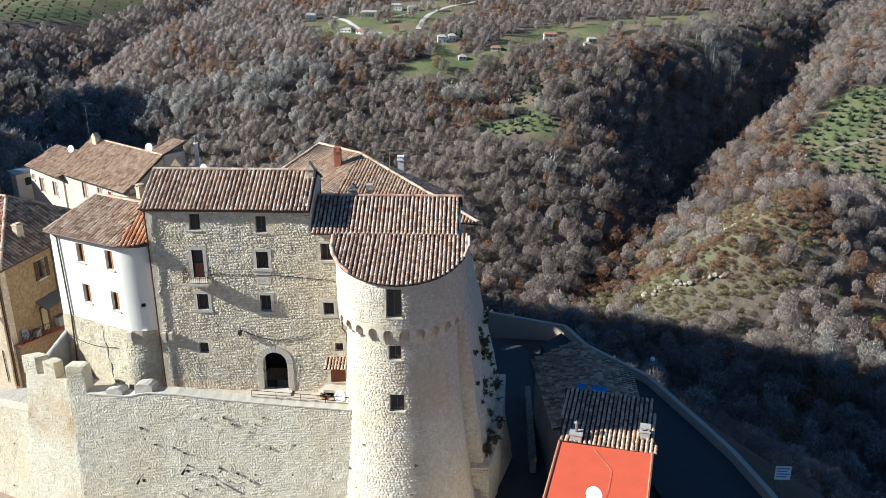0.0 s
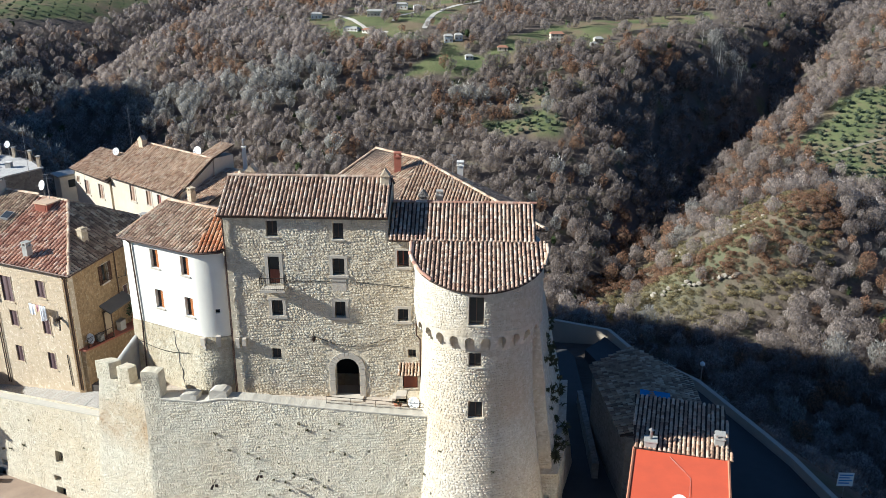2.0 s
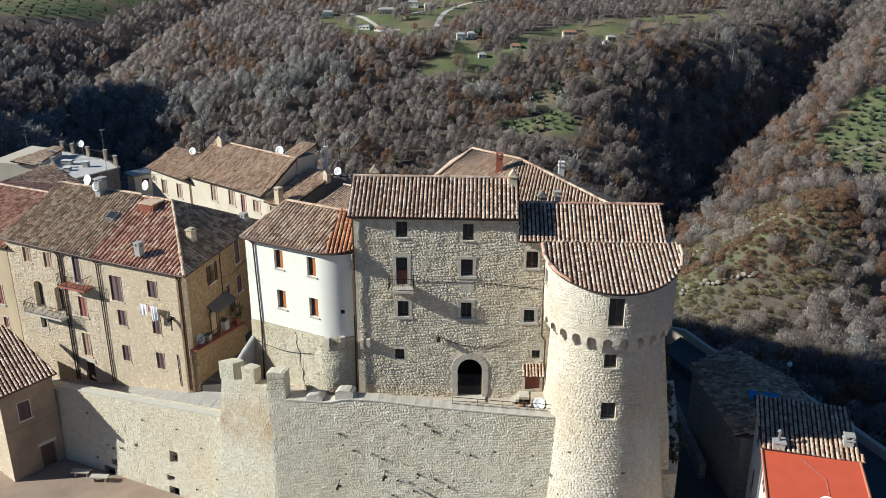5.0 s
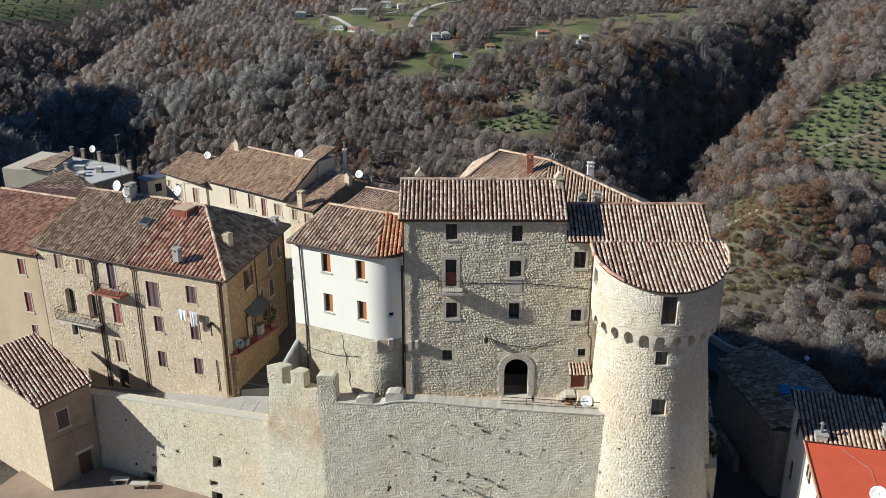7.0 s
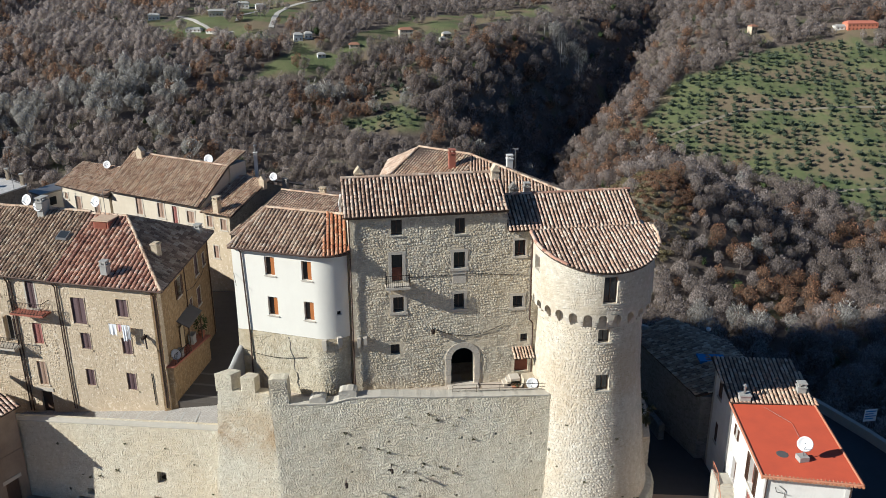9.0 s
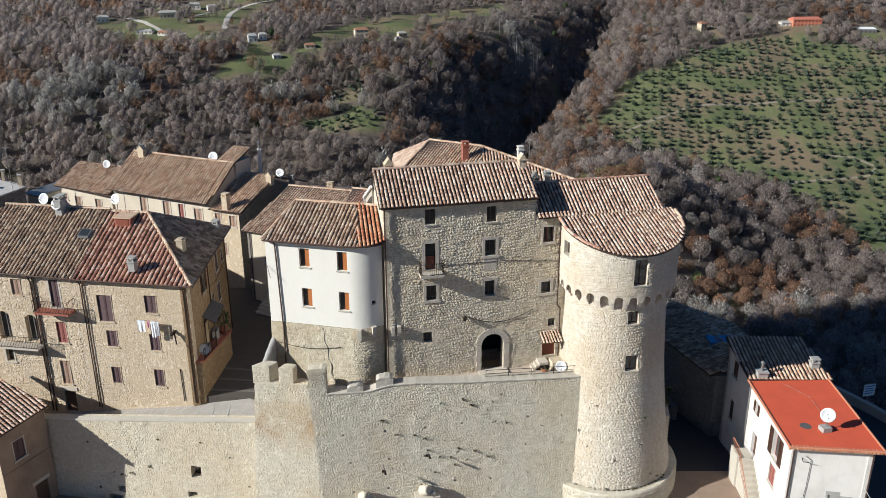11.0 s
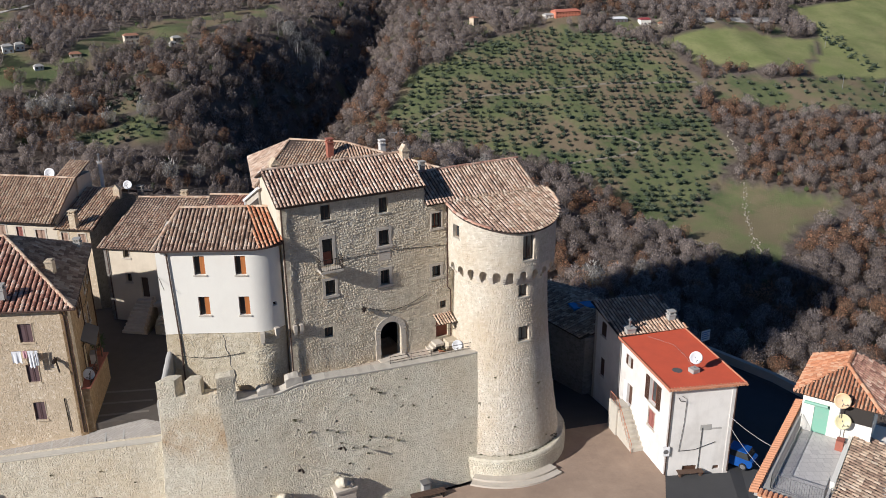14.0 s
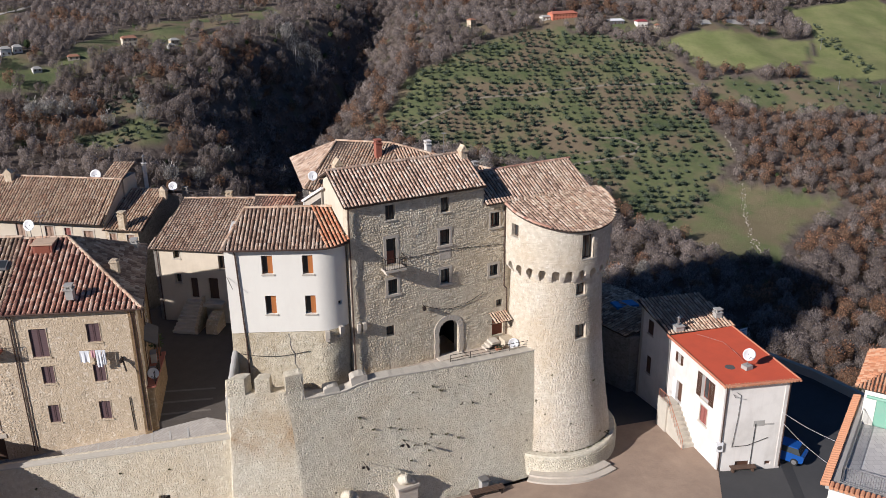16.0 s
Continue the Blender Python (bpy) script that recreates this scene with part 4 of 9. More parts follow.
# passage walls coloured near-black in place of the shade inside
make("gate_passage", Geo().block(-13.2, -10.4, 56.5, 56.6, 0.2, 4.0).block(-13.3, -13.2, 53.7, 56.6, 0.2, 4.0).block(-10.4, -10.3, 53.7, 56.6, 0.2, 4.0).block(-13.3, -10.3, 53.7, 56.6, 4.0, 4.1), SHADE_IN, gate)
make("threshold", Geo().block(-12.9, -10.7, 52.3, 53.2, 0.3, 0.42), DRESSED, gate)

# small door with its tiled canopy
a, b, c, d = castle_holes[10]
side_door = make("side_door", Geo().box(front, cu(a) + 0.04, cu(b) - 0.04, c, d, 0.15, 0.22), WOOD_RED, castle, "red-brown plank door under a small tiled canopy")
canopy = roof_plane(castle, [(-8.25, 51.95, 2.62), (-6.75, 51.95, 2.62), (-6.75, 53.0, 3.05), (-8.25, 53.0, 3.05)], TILE_TAN, 0.22, 0.3, 31, "canopy", 0.07)
for x in (-8.1, -6.85):
    make("bracket", Geo().tube((x, 52.95, 2.1), (x, 52.1, 2.62), 0.04), WOOD_DARK, canopy)
# cable slung across the front
pts = [(-14.0 + 5.2 * i / 14, 52.93, 5.0 - 0.75 * math.sin(math.pi * i / 14)) for i in range(15)]
make("cable", Geo().path(pts, 0.02, 4), RUBBER, castle)
make("cable", Geo().path([(-15.6, 52.96, 8.95), (-11.0, 52.96, 8.95), (-7.2, 52.96, 8.6)], 0.018, 4), RUBBER, castle)
make("lantern", Geo().lathe((-13.95, 52.75, 4.65), (0, 0, 1), [(0, 0.05), (0.05, 0.12), (0.3, 0.16), (0.36, 0.05)], 8).tube((-13.95, 53.0, 5.05), (-13.95, 52.75, 5.05), 0.02), IRON, castle)
for x in (-19.15, -18.7):
    make("corbel", Geo().block(x - 0.12, x + 0.12, 52.65, 53.05, 4.25, 4.75).block(x - 0.12, x + 0.12, 52.8, 53.05, 4.0, 4.25), DRESSED, castle)

# ---- annex roof and east range ----
roof_plane(castle, [(-8.72, 52.7, 12.02), (0.72, 52.7, 12.02), (0.80, 55.85, 13.62), (-8.72, 55.85, 13.62)], TILE_OLD, rnd=13)
roof_plane(castle, [(0.9, 60.8, 11.5), (-8.72, 60.8, 11.5), (-8.72, 55.85, 13.62), (0.9, 55.85, 13.62)], TILE_OLD, rnd=14)
ridge(castle, [(-8.7, 55.85, 13.64), (0.85, 55.85, 13.64)], TILE_RED, 0.11)
east_up, eu_len = straight((0.72, 53.0), (0.72, 60.6))
wall("east_wall", east_up, eu_len, 6.5, lambda u: 11.85 + 1.4 * max(0.0, 1 - abs(u - 2.85) / 3.4), 0.6, WHITE_OLD, castle, [], 0.7, 0.7, 0.02)

# ---- the round tower ----
TC = Vector((-2.9, 52.0))


def tower_r(z):
    rows = ((-9.2, 5.34), (-7.4, 5.02), (-5.0, 4.64), (-3.0, 4.33), (-1.0, 4.06), (1.0, 3.84), (3.0, 3.70), (5.0, 3.62), (7.3, 3.57), (20.0, 3.54))
    for (za, ra), (zb, rb) in zip(rows, rows[1:]):
        if z <= zb:
            t = max(0.0, (z - za) / (zb - za))
            return ra + (rb - ra) * t
    return 3.54


def shaft(u, z, d):
    a, r = u / 3.54, tower_r(z) - d
    return (TC.x - 0.014 * max(0.0, 1.0 - z) + r * math.sin(a), TC.y - r * math.cos(a), z)


DRUM = 4.12


def drum(u, z, d):
    a, r = u / DRUM, DRUM - d
    return (TC.x + r * math.sin(a), TC.y - r * math.cos(a), z)


def seam(fn, ref, start):
    """The same wall, starting at another bearing, so that its joint lies at the back."""
    return lambda u, z, d: fn(u + ref * radians(start), z, d)


rad = lambda deg, ref, start: radians(deg - start) * ref
sh, dr = seam(shaft, 3.54, -180), seam(drum, DRUM, -180)
shaft_holes = [(rad(-9.0, 3.54, -180), rad(3.6, 3.54, -180), 5.28, 6.24), (rad(-8.6, 3.54, -180), rad(5.8, 3.54, -180), 1.72, 2.9)]
drum_holes = [(rad(-8.2, DRUM, -180), rad(5.0, DRUM, -180), 8.36, 10.22), (rad(-89, DRUM, -180), rad(-78, DRUM, -180), 9.6, 10.6)]
wall("tower_shaft", sh, math.tau * 3.54, -9.1, 7.3, 1.0, STONE_TOWER, castle, shaft_holes, 0.42, 0.5, 0.02)
stones(sh, rad(-112, 3.54, -180), rad(78, 3.54, -180), -7.3, 6.45, STONE_TOWER, castle, shaft_holes, 0.21, 0.036, 0.02, 52)


def roof_z(x, y):
    """Plane of the tower's roof."""
    return 10.62 + (y - 47.65) * 0.272


top_of = lambda u: min(12.1, roof_z(*drum(u - DRUM * math.pi, 0, 0)[:2]) - 0.12)
wall("tower_drum", dr, math.tau * DRUM, 7.62, top_of, 0.9, STONE_TOWER, castle, drum_holes, 0.42, 0.45, 0.03)
stones(dr, rad(-118, DRUM, -180), rad(112, DRUM, -180), 7.8, lambda u: top_of(u) - 0.1, STONE_TOWER, castle, drum_holes, 0.2, 0.022, 0.02, 57)
for k, (u0, u1, v0, v1) in enumerate(shaft_holes):
    window(castle, sh, u0, u1, v0, v1, surround=0.0, sill=True)
for k, (u0, u1, v0, v1) in enumerate(drum_holes):
    window(castle, dr, u0, u1, v0, v1, surround=0.0, sill=True)
# machicolation: small round arches on corbels
N = 26
g = Geo()
w = math.tau * DRUM / N
for k in range(N):
    u0 = k * w
    arch_head(g, dr, u0 + w * 0.2, u0 + w * 0.8, 7.22, 7.52, 0.0, 0.34, 6)
    for e in (0, w * 0.8):
        g.box(dr, u0 + e, u0 + e + w * 0.2, 7.1, 7.53, 0.0, 0.34)
    g.box(dr, u0, u0 + w, 7.515, 7.63, 0.0, 0.62)
make("machicolation", g, STONE_TOWER, castle)
for k in range(N):
    m = k * w
    g = Geo()
    g.box(dr, m - w * 0.2, m + w * 0.2, 6.98, 7.2, 0.02, 0.64).box(dr, m - w * 0.185, m + w * 0.185, 6.74, 6.98, 0.2, 0.64).box(dr, m - w * 0.17, m + w * 0.17, 6.5, 6.74, 0.38, 0.64)
    make("corbel", g, DRESSED, castle)
# roof of the tower: round eave, falling to the front
ring = []
for i in range(29):
    t = radians(-96 + 192 * i / 28)
    x, y = TC.x + 4.36 * math.sin(t), TC.y - 4.36 * math.cos(t)
    ring.append((x, y, roof_z(x, y)))
back = [(1.43, 52.85, roof_z(0, 52.85)), (-7.23, 52.85, roof_z(0, 52.85))]
roof_plane(castle, ring + back, TILE_OLD, rnd=15)
ridge(castle, [(x, y, z + 0.05) for x, y, z in ring[:9:2]], TILE_RED, 0.12)
ridge(castle, [(x, y, z + 0.04) for x, y, z in ring[:-6:-2]], TILE_TAN, 0.11)
# plinth and steps at its foot
make("plinth", Geo().lathe((TC.x - 0.14, TC.y, -9.2), (0, 0, 1), [(0, 5.66), (1.75, 5.58), (1.85, 5.5), (1.86, 4.6)], 56), STONE_WALL, castle, smooth=False)
stones(lambda u, z, d: (TC.x - 0.14 + (5.62 - d) * math.sin(u / 5.62), TC.y - (5.62 - d) * math.cos(u / 5.62), z), -7.9, 8.9, -9.1, -7.45, STONE_WALL, castle, (), 0.22, 0.04, 0.0, 60)
step_ring = thing("round_steps", (-3.0, 46.5, -9.0), "two worn curved stone steps at the foot of the tower", "steps")
for r, z in ((6.9, -8.84), (6.35, -8.68)):
    pts = [(TC.x + r * math.sin(radians(a)), TC.y - r * math.cos(radians(a))) for a in range(-48, 20, 4)]
    pts += [(TC.x + 5.45 * math.sin(radians(a)), TC.y - 5.45 * math.cos(radians(a))) for a in range(16, -52, -4)]
    make("step", Geo().prism(pts, -9.1, z), DRESSED, step_ring)

# ---- battered east scarp behind the tower ----
def scarp(u, z, d):
    t = max(0.0, (9.0 - z) / 18.3)
    a, b = Vector((0.85 + 2.2 * t, 53.55)), Vector((0.95 + 4.0 * t ** 0.8, 61.0))
    q = a.lerp(b, u / 7.5) - Vector((1.0, 0.0)) * d
    return (q.x, q.y, z)


def scarp_front(u, z, d):
    q = Vector((-1.5, 53.4)).lerp(Vector((0.87 + 2.1 * (9.0 - z) / 18.3, 53.4)), u)
    return (q.x, q.y + d, z)


wall("east_scarp", scarp, 7.5, -12.5, 9.2, 1.2, STONE_TOWER, castle, [], 0.6, 0.6, 0.07)
wall("scarp_front", scarp_front, 1.0, -12.5, 9.0, 1.0, STONE_TOWER, castle, [], 0.34, 0.6, 0.04)
stones(scarp, 0.0, 7.4, -5.5, 8.8, STONE_TOWER, castle, (), 0.3, 0.04, 0.07, 58)
stones(scarp_front, 0.55, 1.0, -6.0, 8.6, STONE_TOWER, castle, (), 0.12, 0.03, 0.04, 59)
make("scarp_podium", Geo().prism([(-0.5, 52.9), (3.0, 53.0), (3.7, 55.5), (4.35, 61.5), (-0.5, 61.5)], -12.5, lambda x, y: -5.6 + 0.34 * (y - 53)), STONE_TOWER, castle)
for a, b, seed in (((0.8, 52.9), (3.0, 53.0), 60), ((3.0, 53.0), (3.7, 55.5), 61), ((3.7, 55.5), (4.35, 61.5), 62)):
    foot, foot_len = straight(a, b)
    stones(foot, 0.0, foot_len, -9.0, -5.7, STONE_TOWER, castle, (), 0.25, 0.05, 0.0, seed)


# ---- bastion, terrace wall and street wall ----
WA, WB, WC, WD = (-44.9, 58.75), (-28.85, 52.15), (-25.3, 50.85), (-5.6, 49.95)
(bast_side, bs_len), (bast, b_len), (main_wall, mw_len) = mitred([(-28.5, 54.6), WB, WC, WD], (0.07, 0.13, 0.15), 1.7)


def wall_crest(u):
    x = WC[0] + u
    rows = ((-25.3, 1.15), (-21.3, 1.05), (-20.0, 1.35), (-18.0, 1.35), (-14.8, 1.12), (-10.5, 0.92), (-4.0, 0.70))
    for (xa, za), (xb, zb) in zip(rows, rows[1:]):
        if x <= xb:
            return za + (zb - za) * max(0.0, (x - xa) / (xb - xa))
    return rows[-1][1]


bastion = thing("terrace_wall", (-15, 49.5, -9.0), "tall battered rubble wall holding the castle terrace, with worn battlements", "wall", kind="structure")
putlog = [(1.9 + 2.7 * k + 0.4 * math.sin(7.0 * k + r), 2.05 + 2.7 * k + 0.4 * math.sin(7.0 * k + r), z + 0.1 * math.sin(3.0 * k), z + 0.16 + 0.1 * math.sin(3.0 * k)) for r, z in enumerate((-2.0, -4.1, -6.3)) for k in range(7)]
wall("wall_south", main_wall, mw_len, -9.4, wall_crest, 0.85, STONE_WALL, bastion, putlog, 0.45, 0.5, 0.03)
stones(main_wall, 0.0, mw_len, -9.1, wall_crest, STONE_WALL, bastion, putlog, 0.185, 0.028, 0.03, 53, (9.7, 12.2, -1.9, 0.6))
rim = Geo()
n = 60
for i in range(n + 1):
    u = 1.2 + (mw_len - 1.2) * i / n
    z = wall_crest(u) + 0.012 * math.sin(i * 2.3)
    rim.v += [main_wall(u, z - 0.03, -0.05), main_wall(u, z + 0.05, -0.06), main_wall(u, z + 0.08, 0.05), main_wall(u, z + 0.08, 0.85), main_wall(u, z - 0.03, 0.9)]
rim.f = [(5 * i + k, 5 * i + 5 + k, 5 * i + 6 + k, 5 * i + 1 + k) for i in range(n) for k in range(4)] + [(0, 1, 2, 3, 4), tuple(5 * n + k for k in (4, 3, 2, 1, 0))]
make("coping", rim, COPING, bastion)


def merlon(fn, u0, u1, z0, z1, d1, worn=0.0):
    """A battlement tooth with a chipped, weathered head."""
    g = Geo()
    n, m = 5, 5
    for k in range(2):
        d = d1 * k
        for j in range(m + 1):
            for i in range(n + 1):
                u, z = u0 + (u1 - u0) * i / n, z0 + (z1 - z0) * j / m
                q = Vector(fn(u, z, d))
                e = 0.02 * noise.noise(q * 2.3) + 0.025 * noise.noise(q * 5.0)
                edge = worn * max(0.0, abs(i / n - 0.5) * 2 - 0.55) * (j / m) ** 2
                g.v.append(fn(u + e * (1 if i in (0, n) else 0.3), z - edge + (e * 1.3 if j == m else 0), d + e * (1 if k else -1) * 0.6))
    f = lambda i, j, k: k * (n + 1) * (m + 1) + j * (n + 1) + i
    for j in range(m):
        for i in range(n):
            g.f += [(f(i, j, 0), f(i + 1, j, 0), f(i + 1, j + 1, 0), f(i, j + 1, 0)), (f(i, j, 1), f(i, j + 1, 1), f(i + 1, j + 1, 1), f(i + 1, j, 1))]
        g.f += [(f(0, j, 0), f(0, j + 1, 0), f(0, j + 1, 1), f(0, j, 1)), (f(n, j, 0), f(n, j, 1), f(n, j + 1, 1), f(n, j + 1, 0))]
    for i in range(n):
        g.f += [(f(i, m, 0), f(i + 1, m, 0), f(i + 1, m, 1), f(i, m, 1))]
    if z1 > 2.5:
        stones(fn, u0, u1, z0 + 0.1, z1 - 0.05, STONE_WALL, bastion, (), 0.2, 0.03, 0.0, int(u0 * 10) + 70)
    return make("merlon", g, STONE_WALL if z1 > 2.5 else COPING, bastion)


BASTION_STONE = masonry("stained_bastion_rubble", (0.70, 0.645, 0.512), (0.56, 0.50, 0.376), (0.77, 0.72, 0.592), (0.50, 0.33, 0.141), 0.6, seep=(-1.2, 2.0))
wall("bastion_face", bast, b_len, -9.4, 1.95, 0.8, BASTION_STONE, bastion, [], 0.4, 0.45, 0.03)
stones(bast, 0.0, b_len, -9.1, 1.9, BASTION_STONE, bastion, (), 0.185, 0.024, 0.03, 54)
merlon(bast, -0.12, 1.05, 1.8, 3.2, 0.75, 0.1)
merlon(bast, 1.72, 2.72, 1.8, 3.1, 0.7, 0.08)
merlon(main_wall, -0.06, 1.18, 0.9, 3.1, 0.8, 0.1)
merlon(main_wall, 2.55, 3.65, 0.95, 1.55, 0.8, 0.25)
merlon(main_wall, 4.55, 5.75, 0.95, 1.95, 0.8, 0.3)
wall("bastion_return", bast_side, bs_len, -9.4, 1.9, 0.8, STONE_WALL, bastion, [], 0.5, 0.5, 0.03)
stones(bast_side, 0.0, bs_len, -9.1, 1.9, STONE_WALL, bastion, (), 0.2, 0.04, 0.03, 56)

STREET_STONE = masonry("street_wall_rubble", (0.69, 0.62, 0.475), (0.55, 0.48, 0.352), (0.75, 0.70, 0.564), (0.60, 0.44, 0.235), 0.5)
street_wall = thing("street_wall", (-37, 55.5, -9.0), "long pale rubble wall carrying the upper street, with small windows", "wall", kind="structure")
low_wall, lw_len = straight(WA, WB, 0.06, -1.2)
lu = lambda x: (x - WA[0]) / (WB[0] - WA[0]) * lw_len
street_crest = lambda u: -2.85 + 1.55 * (u / lw_len)
low_holes = [(lu(-33.85), lu(-33.15), -6.3, -5.35), (lu(-34.2), lu(-33.55), -7.95, -7.5), (lu(-39.35), lu(-38.8), -8.15, -7.65), (lu(-40.1), lu(-39.1), -9.4, -8.45), (lu(-34.1), lu(-33.2), -9.4, -8.4)]
wall("wall_street", low_wall, lw_len, -9.4, street_crest, 0.9, STREET_STONE, street_wall, low_holes, 0.5, 0.5, 0.03)
stones(low_wall, 0.0, lw_len, -9.1, street_crest, STREET_STONE, street_wall, low_holes, 0.2, 0.02, 0.03, 55)
for h in low_holes:
    # dark panel stands for the shade deep in the opening
    make("recess_shade", Geo().box(low_wall, h[0] - 0.1, h[1] + 0.1, h[2] - 0.1, h[3] + 0.1, 0.55, 0.62), SHADE_IN, street_wall)
g = Geo()
n = 30
for i in range(n):
    ua, ub = lw_len * i / n, lw_len * (i + 1) / n
    p = [low_wall(u, street_crest(u) + h, d) for h in (0.0, 0.09) for u in (ua, ub) for d in (-0.05, 0.5)]
    g.add(p, [(0, 1, 3, 2), (4, 6, 7, 5), (0, 2, 6, 4), (1, 5, 7, 3), (0, 4, 5, 1), (2, 3, 7, 6)])
make("coping", g, COPING, street_wall)
iron = Geo()
for i in range(4):
    u = low_holes[0][0] + (low_holes[0][1] - low_holes[0][0]) * (i + 0.5) / 4
    iron.tube(low_wall(u, -6.3, 0.25), low_wall(u, -5.35, 0.25), 0.015, None, 4)
make("window_bars", iron, IRON, street_wall)

# plants rooted in the joints of the walls
def tuft(g, p, r, rng, n=26):
    for _ in range(n):
        d = Vector((rng.gauss(0, 1), rng.gauss(-0.6, 0.7), rng.gauss(-0.1, 0.8))).normalized()
        a = Vector(p) + d * r * 0.2
        b = a + d * r * rng.uniform(0.5, 1.0)
        s = d.orthogonal().normalized() * r * 0.16
        g.add([a - s, a + s, b], [(0, 1, 2)])


WEED = plain("wall_weeds", (0.085, 0.085, 0.04), (0.14, 0.11, 0.06), 0.95, scale=2.0)
rng = random.Random(4)
g = Geo()
for x, z in ((-16.3, -0.2), (-15.9, -0.75), (-14.7, -0.1), (-14.1, -0.55), (-12.6, -0.45), (-12.0, 0.05), (-13.0, -1.0), (-17.6, -2.7), (-18.3, -2.4), (-16.2, -3.0), (-15.8, -4.3), (-15.2, -3.7), (-14.6, -4.6), (-14.0, -4.0), (-15.5, -4.9), (-13.1, -4.5), (-16.6, -4.2), (-17.4, -3.6), (-19.6, -2.2), (-20.5, -1.1), (-11.6, -2.1), (-9.0, -2.6), (-12.6, -2.0), (-17.0, -5.3)):
    tuft(g, main_wall(x - WC[0], z, -0.05), rng.uniform(0.09, 0.2), rng)
for x, z in ((-41.2, -4.2), (-31.0, -4.3), (-36.8, -5.7), (-38.2, -6.4), (-38.9, -6.6), (-39.5, -6.5), (-29.8, -6.5), (-33.0, -3.3), (-36.0, -3.4), (-29.7, -8.0), (-31.6, -7.9), (-40.6, -7.9)):
    tuft(g, low_wall(lu(x), z, -0.05), rng.uniform(0.1, 0.22), rng)
for a, z in ((-62, -7.3), (-55, -7.25), (-45, -7.3), (-30, -7.3), (-20, -7.25), (-50, -3.2), (-40, -4.2), (-15, -5.0), (10, -4.0), (-35, -1.0), (20, -6.5), (28, -6.9), (15, -2.0), (5, -7.3), (-62, -1.6), (-63, -3.0), (33, -7.0)):
    tuft(g, (TC.x + (tower_r(z) + 0.05) * math.sin(radians(a)), TC.y - (tower_r(z) + 0.05) * math.cos(radians(a)), z), rng.uniform(0.1, 0.22), rng)
for i in range(46):
    u, z = rng.uniform(0.4, 7), rng.uniform(-5, 3.5)
    tuft(g, scarp(u, z, -0.08), rng.uniform(0.2, 0.6), rng, 36)
for a in range(-66, 40, 4):
    tuft(g, (TC.x + 5.0 * math.sin(radians(a)), TC.y - 5.0 * math.cos(radians(a)), -7.32), rng.uniform(0.1, 0.24), rng)
for i in range(16):
    tuft(g, (3.2 + rng.uniform(-0.5, 0.6), 53.6 + rng.uniform(0, 4), -5.2 + rng.uniform(0, 1.2)), rng.uniform(0.25, 0.55), rng, 40)
make("wall_plants", g, WEED, None, "dry tufts and caper bushes rooted in masonry joints", "plants", kind="stuff")

# ---- paved levels ----
make("terrace_floor", Geo().prism([(-25.2, 51.2), (-5.6, 50.4), (-5.6, 53.2), (-19.4, 53.2), (-27.0, 55.9), (-28.6, 54.4)], -3.0, lambda x, y: 0.32), TERRACE_FLAGS, None, "paved castle terrace behind the wall", "pavement", kind="structure")
street_z = lambda x, y: -2.35 - 0.16 * max(0.0, -29 - x) + 0.0 * y
make("street", Geo().prism([(-45.2, 58.9), (-37, 55.6), (-28.6, 52.6), (-27.6, 55.6), (-29.5, 57.6), (-33.1, 58.6), (-39, 60.9), (-46, 63.8), (-52, 66), (-56, 63)], -9.8, street_z), COBBLES, None, "sloping sett-paved street above the old wall", "street", kind="structure")
# Alley setts coloured near-black to stand for the shade between the houses.
ALLEY = plain("shaded_alley_setts", (0.10, 0.085, 0.07), (0.06, 0.05, 0.042), 0.92, scale=1.2, relief=0.03)
make("alley", Geo().prism([(-33.1, 58.6), (-29.5, 57.6), (-27.6, 55.6), (-25.5, 61), (-21, 72), (-24, 78), (-33, 80), (-31, 71)], -9.8, -2.36), ALLEY, None, "paving of the narrow alley, darkened for the shade between its houses", "street", kind="structure")
# stone kerb bands across the street
for i in range(11):
    t = i / 10
    a = Vector((-43.3 + 11.8 * t, 59.4 - 4.85 * t, 0))
    b = a + Vector((0.45, 2.9 - 0.2 * t, 0))
    off = Vector((0.13, 0, 0))
    zz = lambda p: (p.x, p.y, street_z(p.x, p.y) + 0.006)
    make("kerb_sun_band", Geo().add([zz(a), zz(a + off), zz(b + off), zz(b)], [(0, 1, 2, 3)]), CEMENT, None, "pale stone band across the street paving", "paving", "street bands", "structure")
# Three pale stripes laid over the alley in place of streaks of sunlight.
SUN_BAND = plain("sun_streak_band", (0.17, 0.15, 0.125), (0.11, 0.095, 0.08), 0.9, scale=2.0, relief=0.02)
for k in range(3):
    a, b = Vector((-32.9 + 0.35 * k, 59.5 + 1.7 * k, 0)), Vector((-29.0 + 0.55 * k, 58.3 + 1.5 * k, 0))
    make("kerb_sun_band", Geo().add([(p.x, p.y + e, -2.352) for p, e in ((a, 0.0), (b, 0.0), (b, 0.28), (a, 0.28))], [(0, 1, 2, 3)]), SUN_BAND, None, "pale stripe across the alley standing for a streak of sun", "paving", "street bands", "structure")
make("piazza", Geo().prism([(-50, 58), (-44, 57.8), (-28.7, 51.7), (-25, 49.9), (-8, 47.5), (-3, 46.6), (2.3, 50.5), (7.75, 49.3), (5.9, 41.4), (3, 38), (-4, 30), (-60, 30)], -10.2, -9.0), FLAGS, None, "worn reddish-brown paved square below the walls", "pavement", kind="structure")
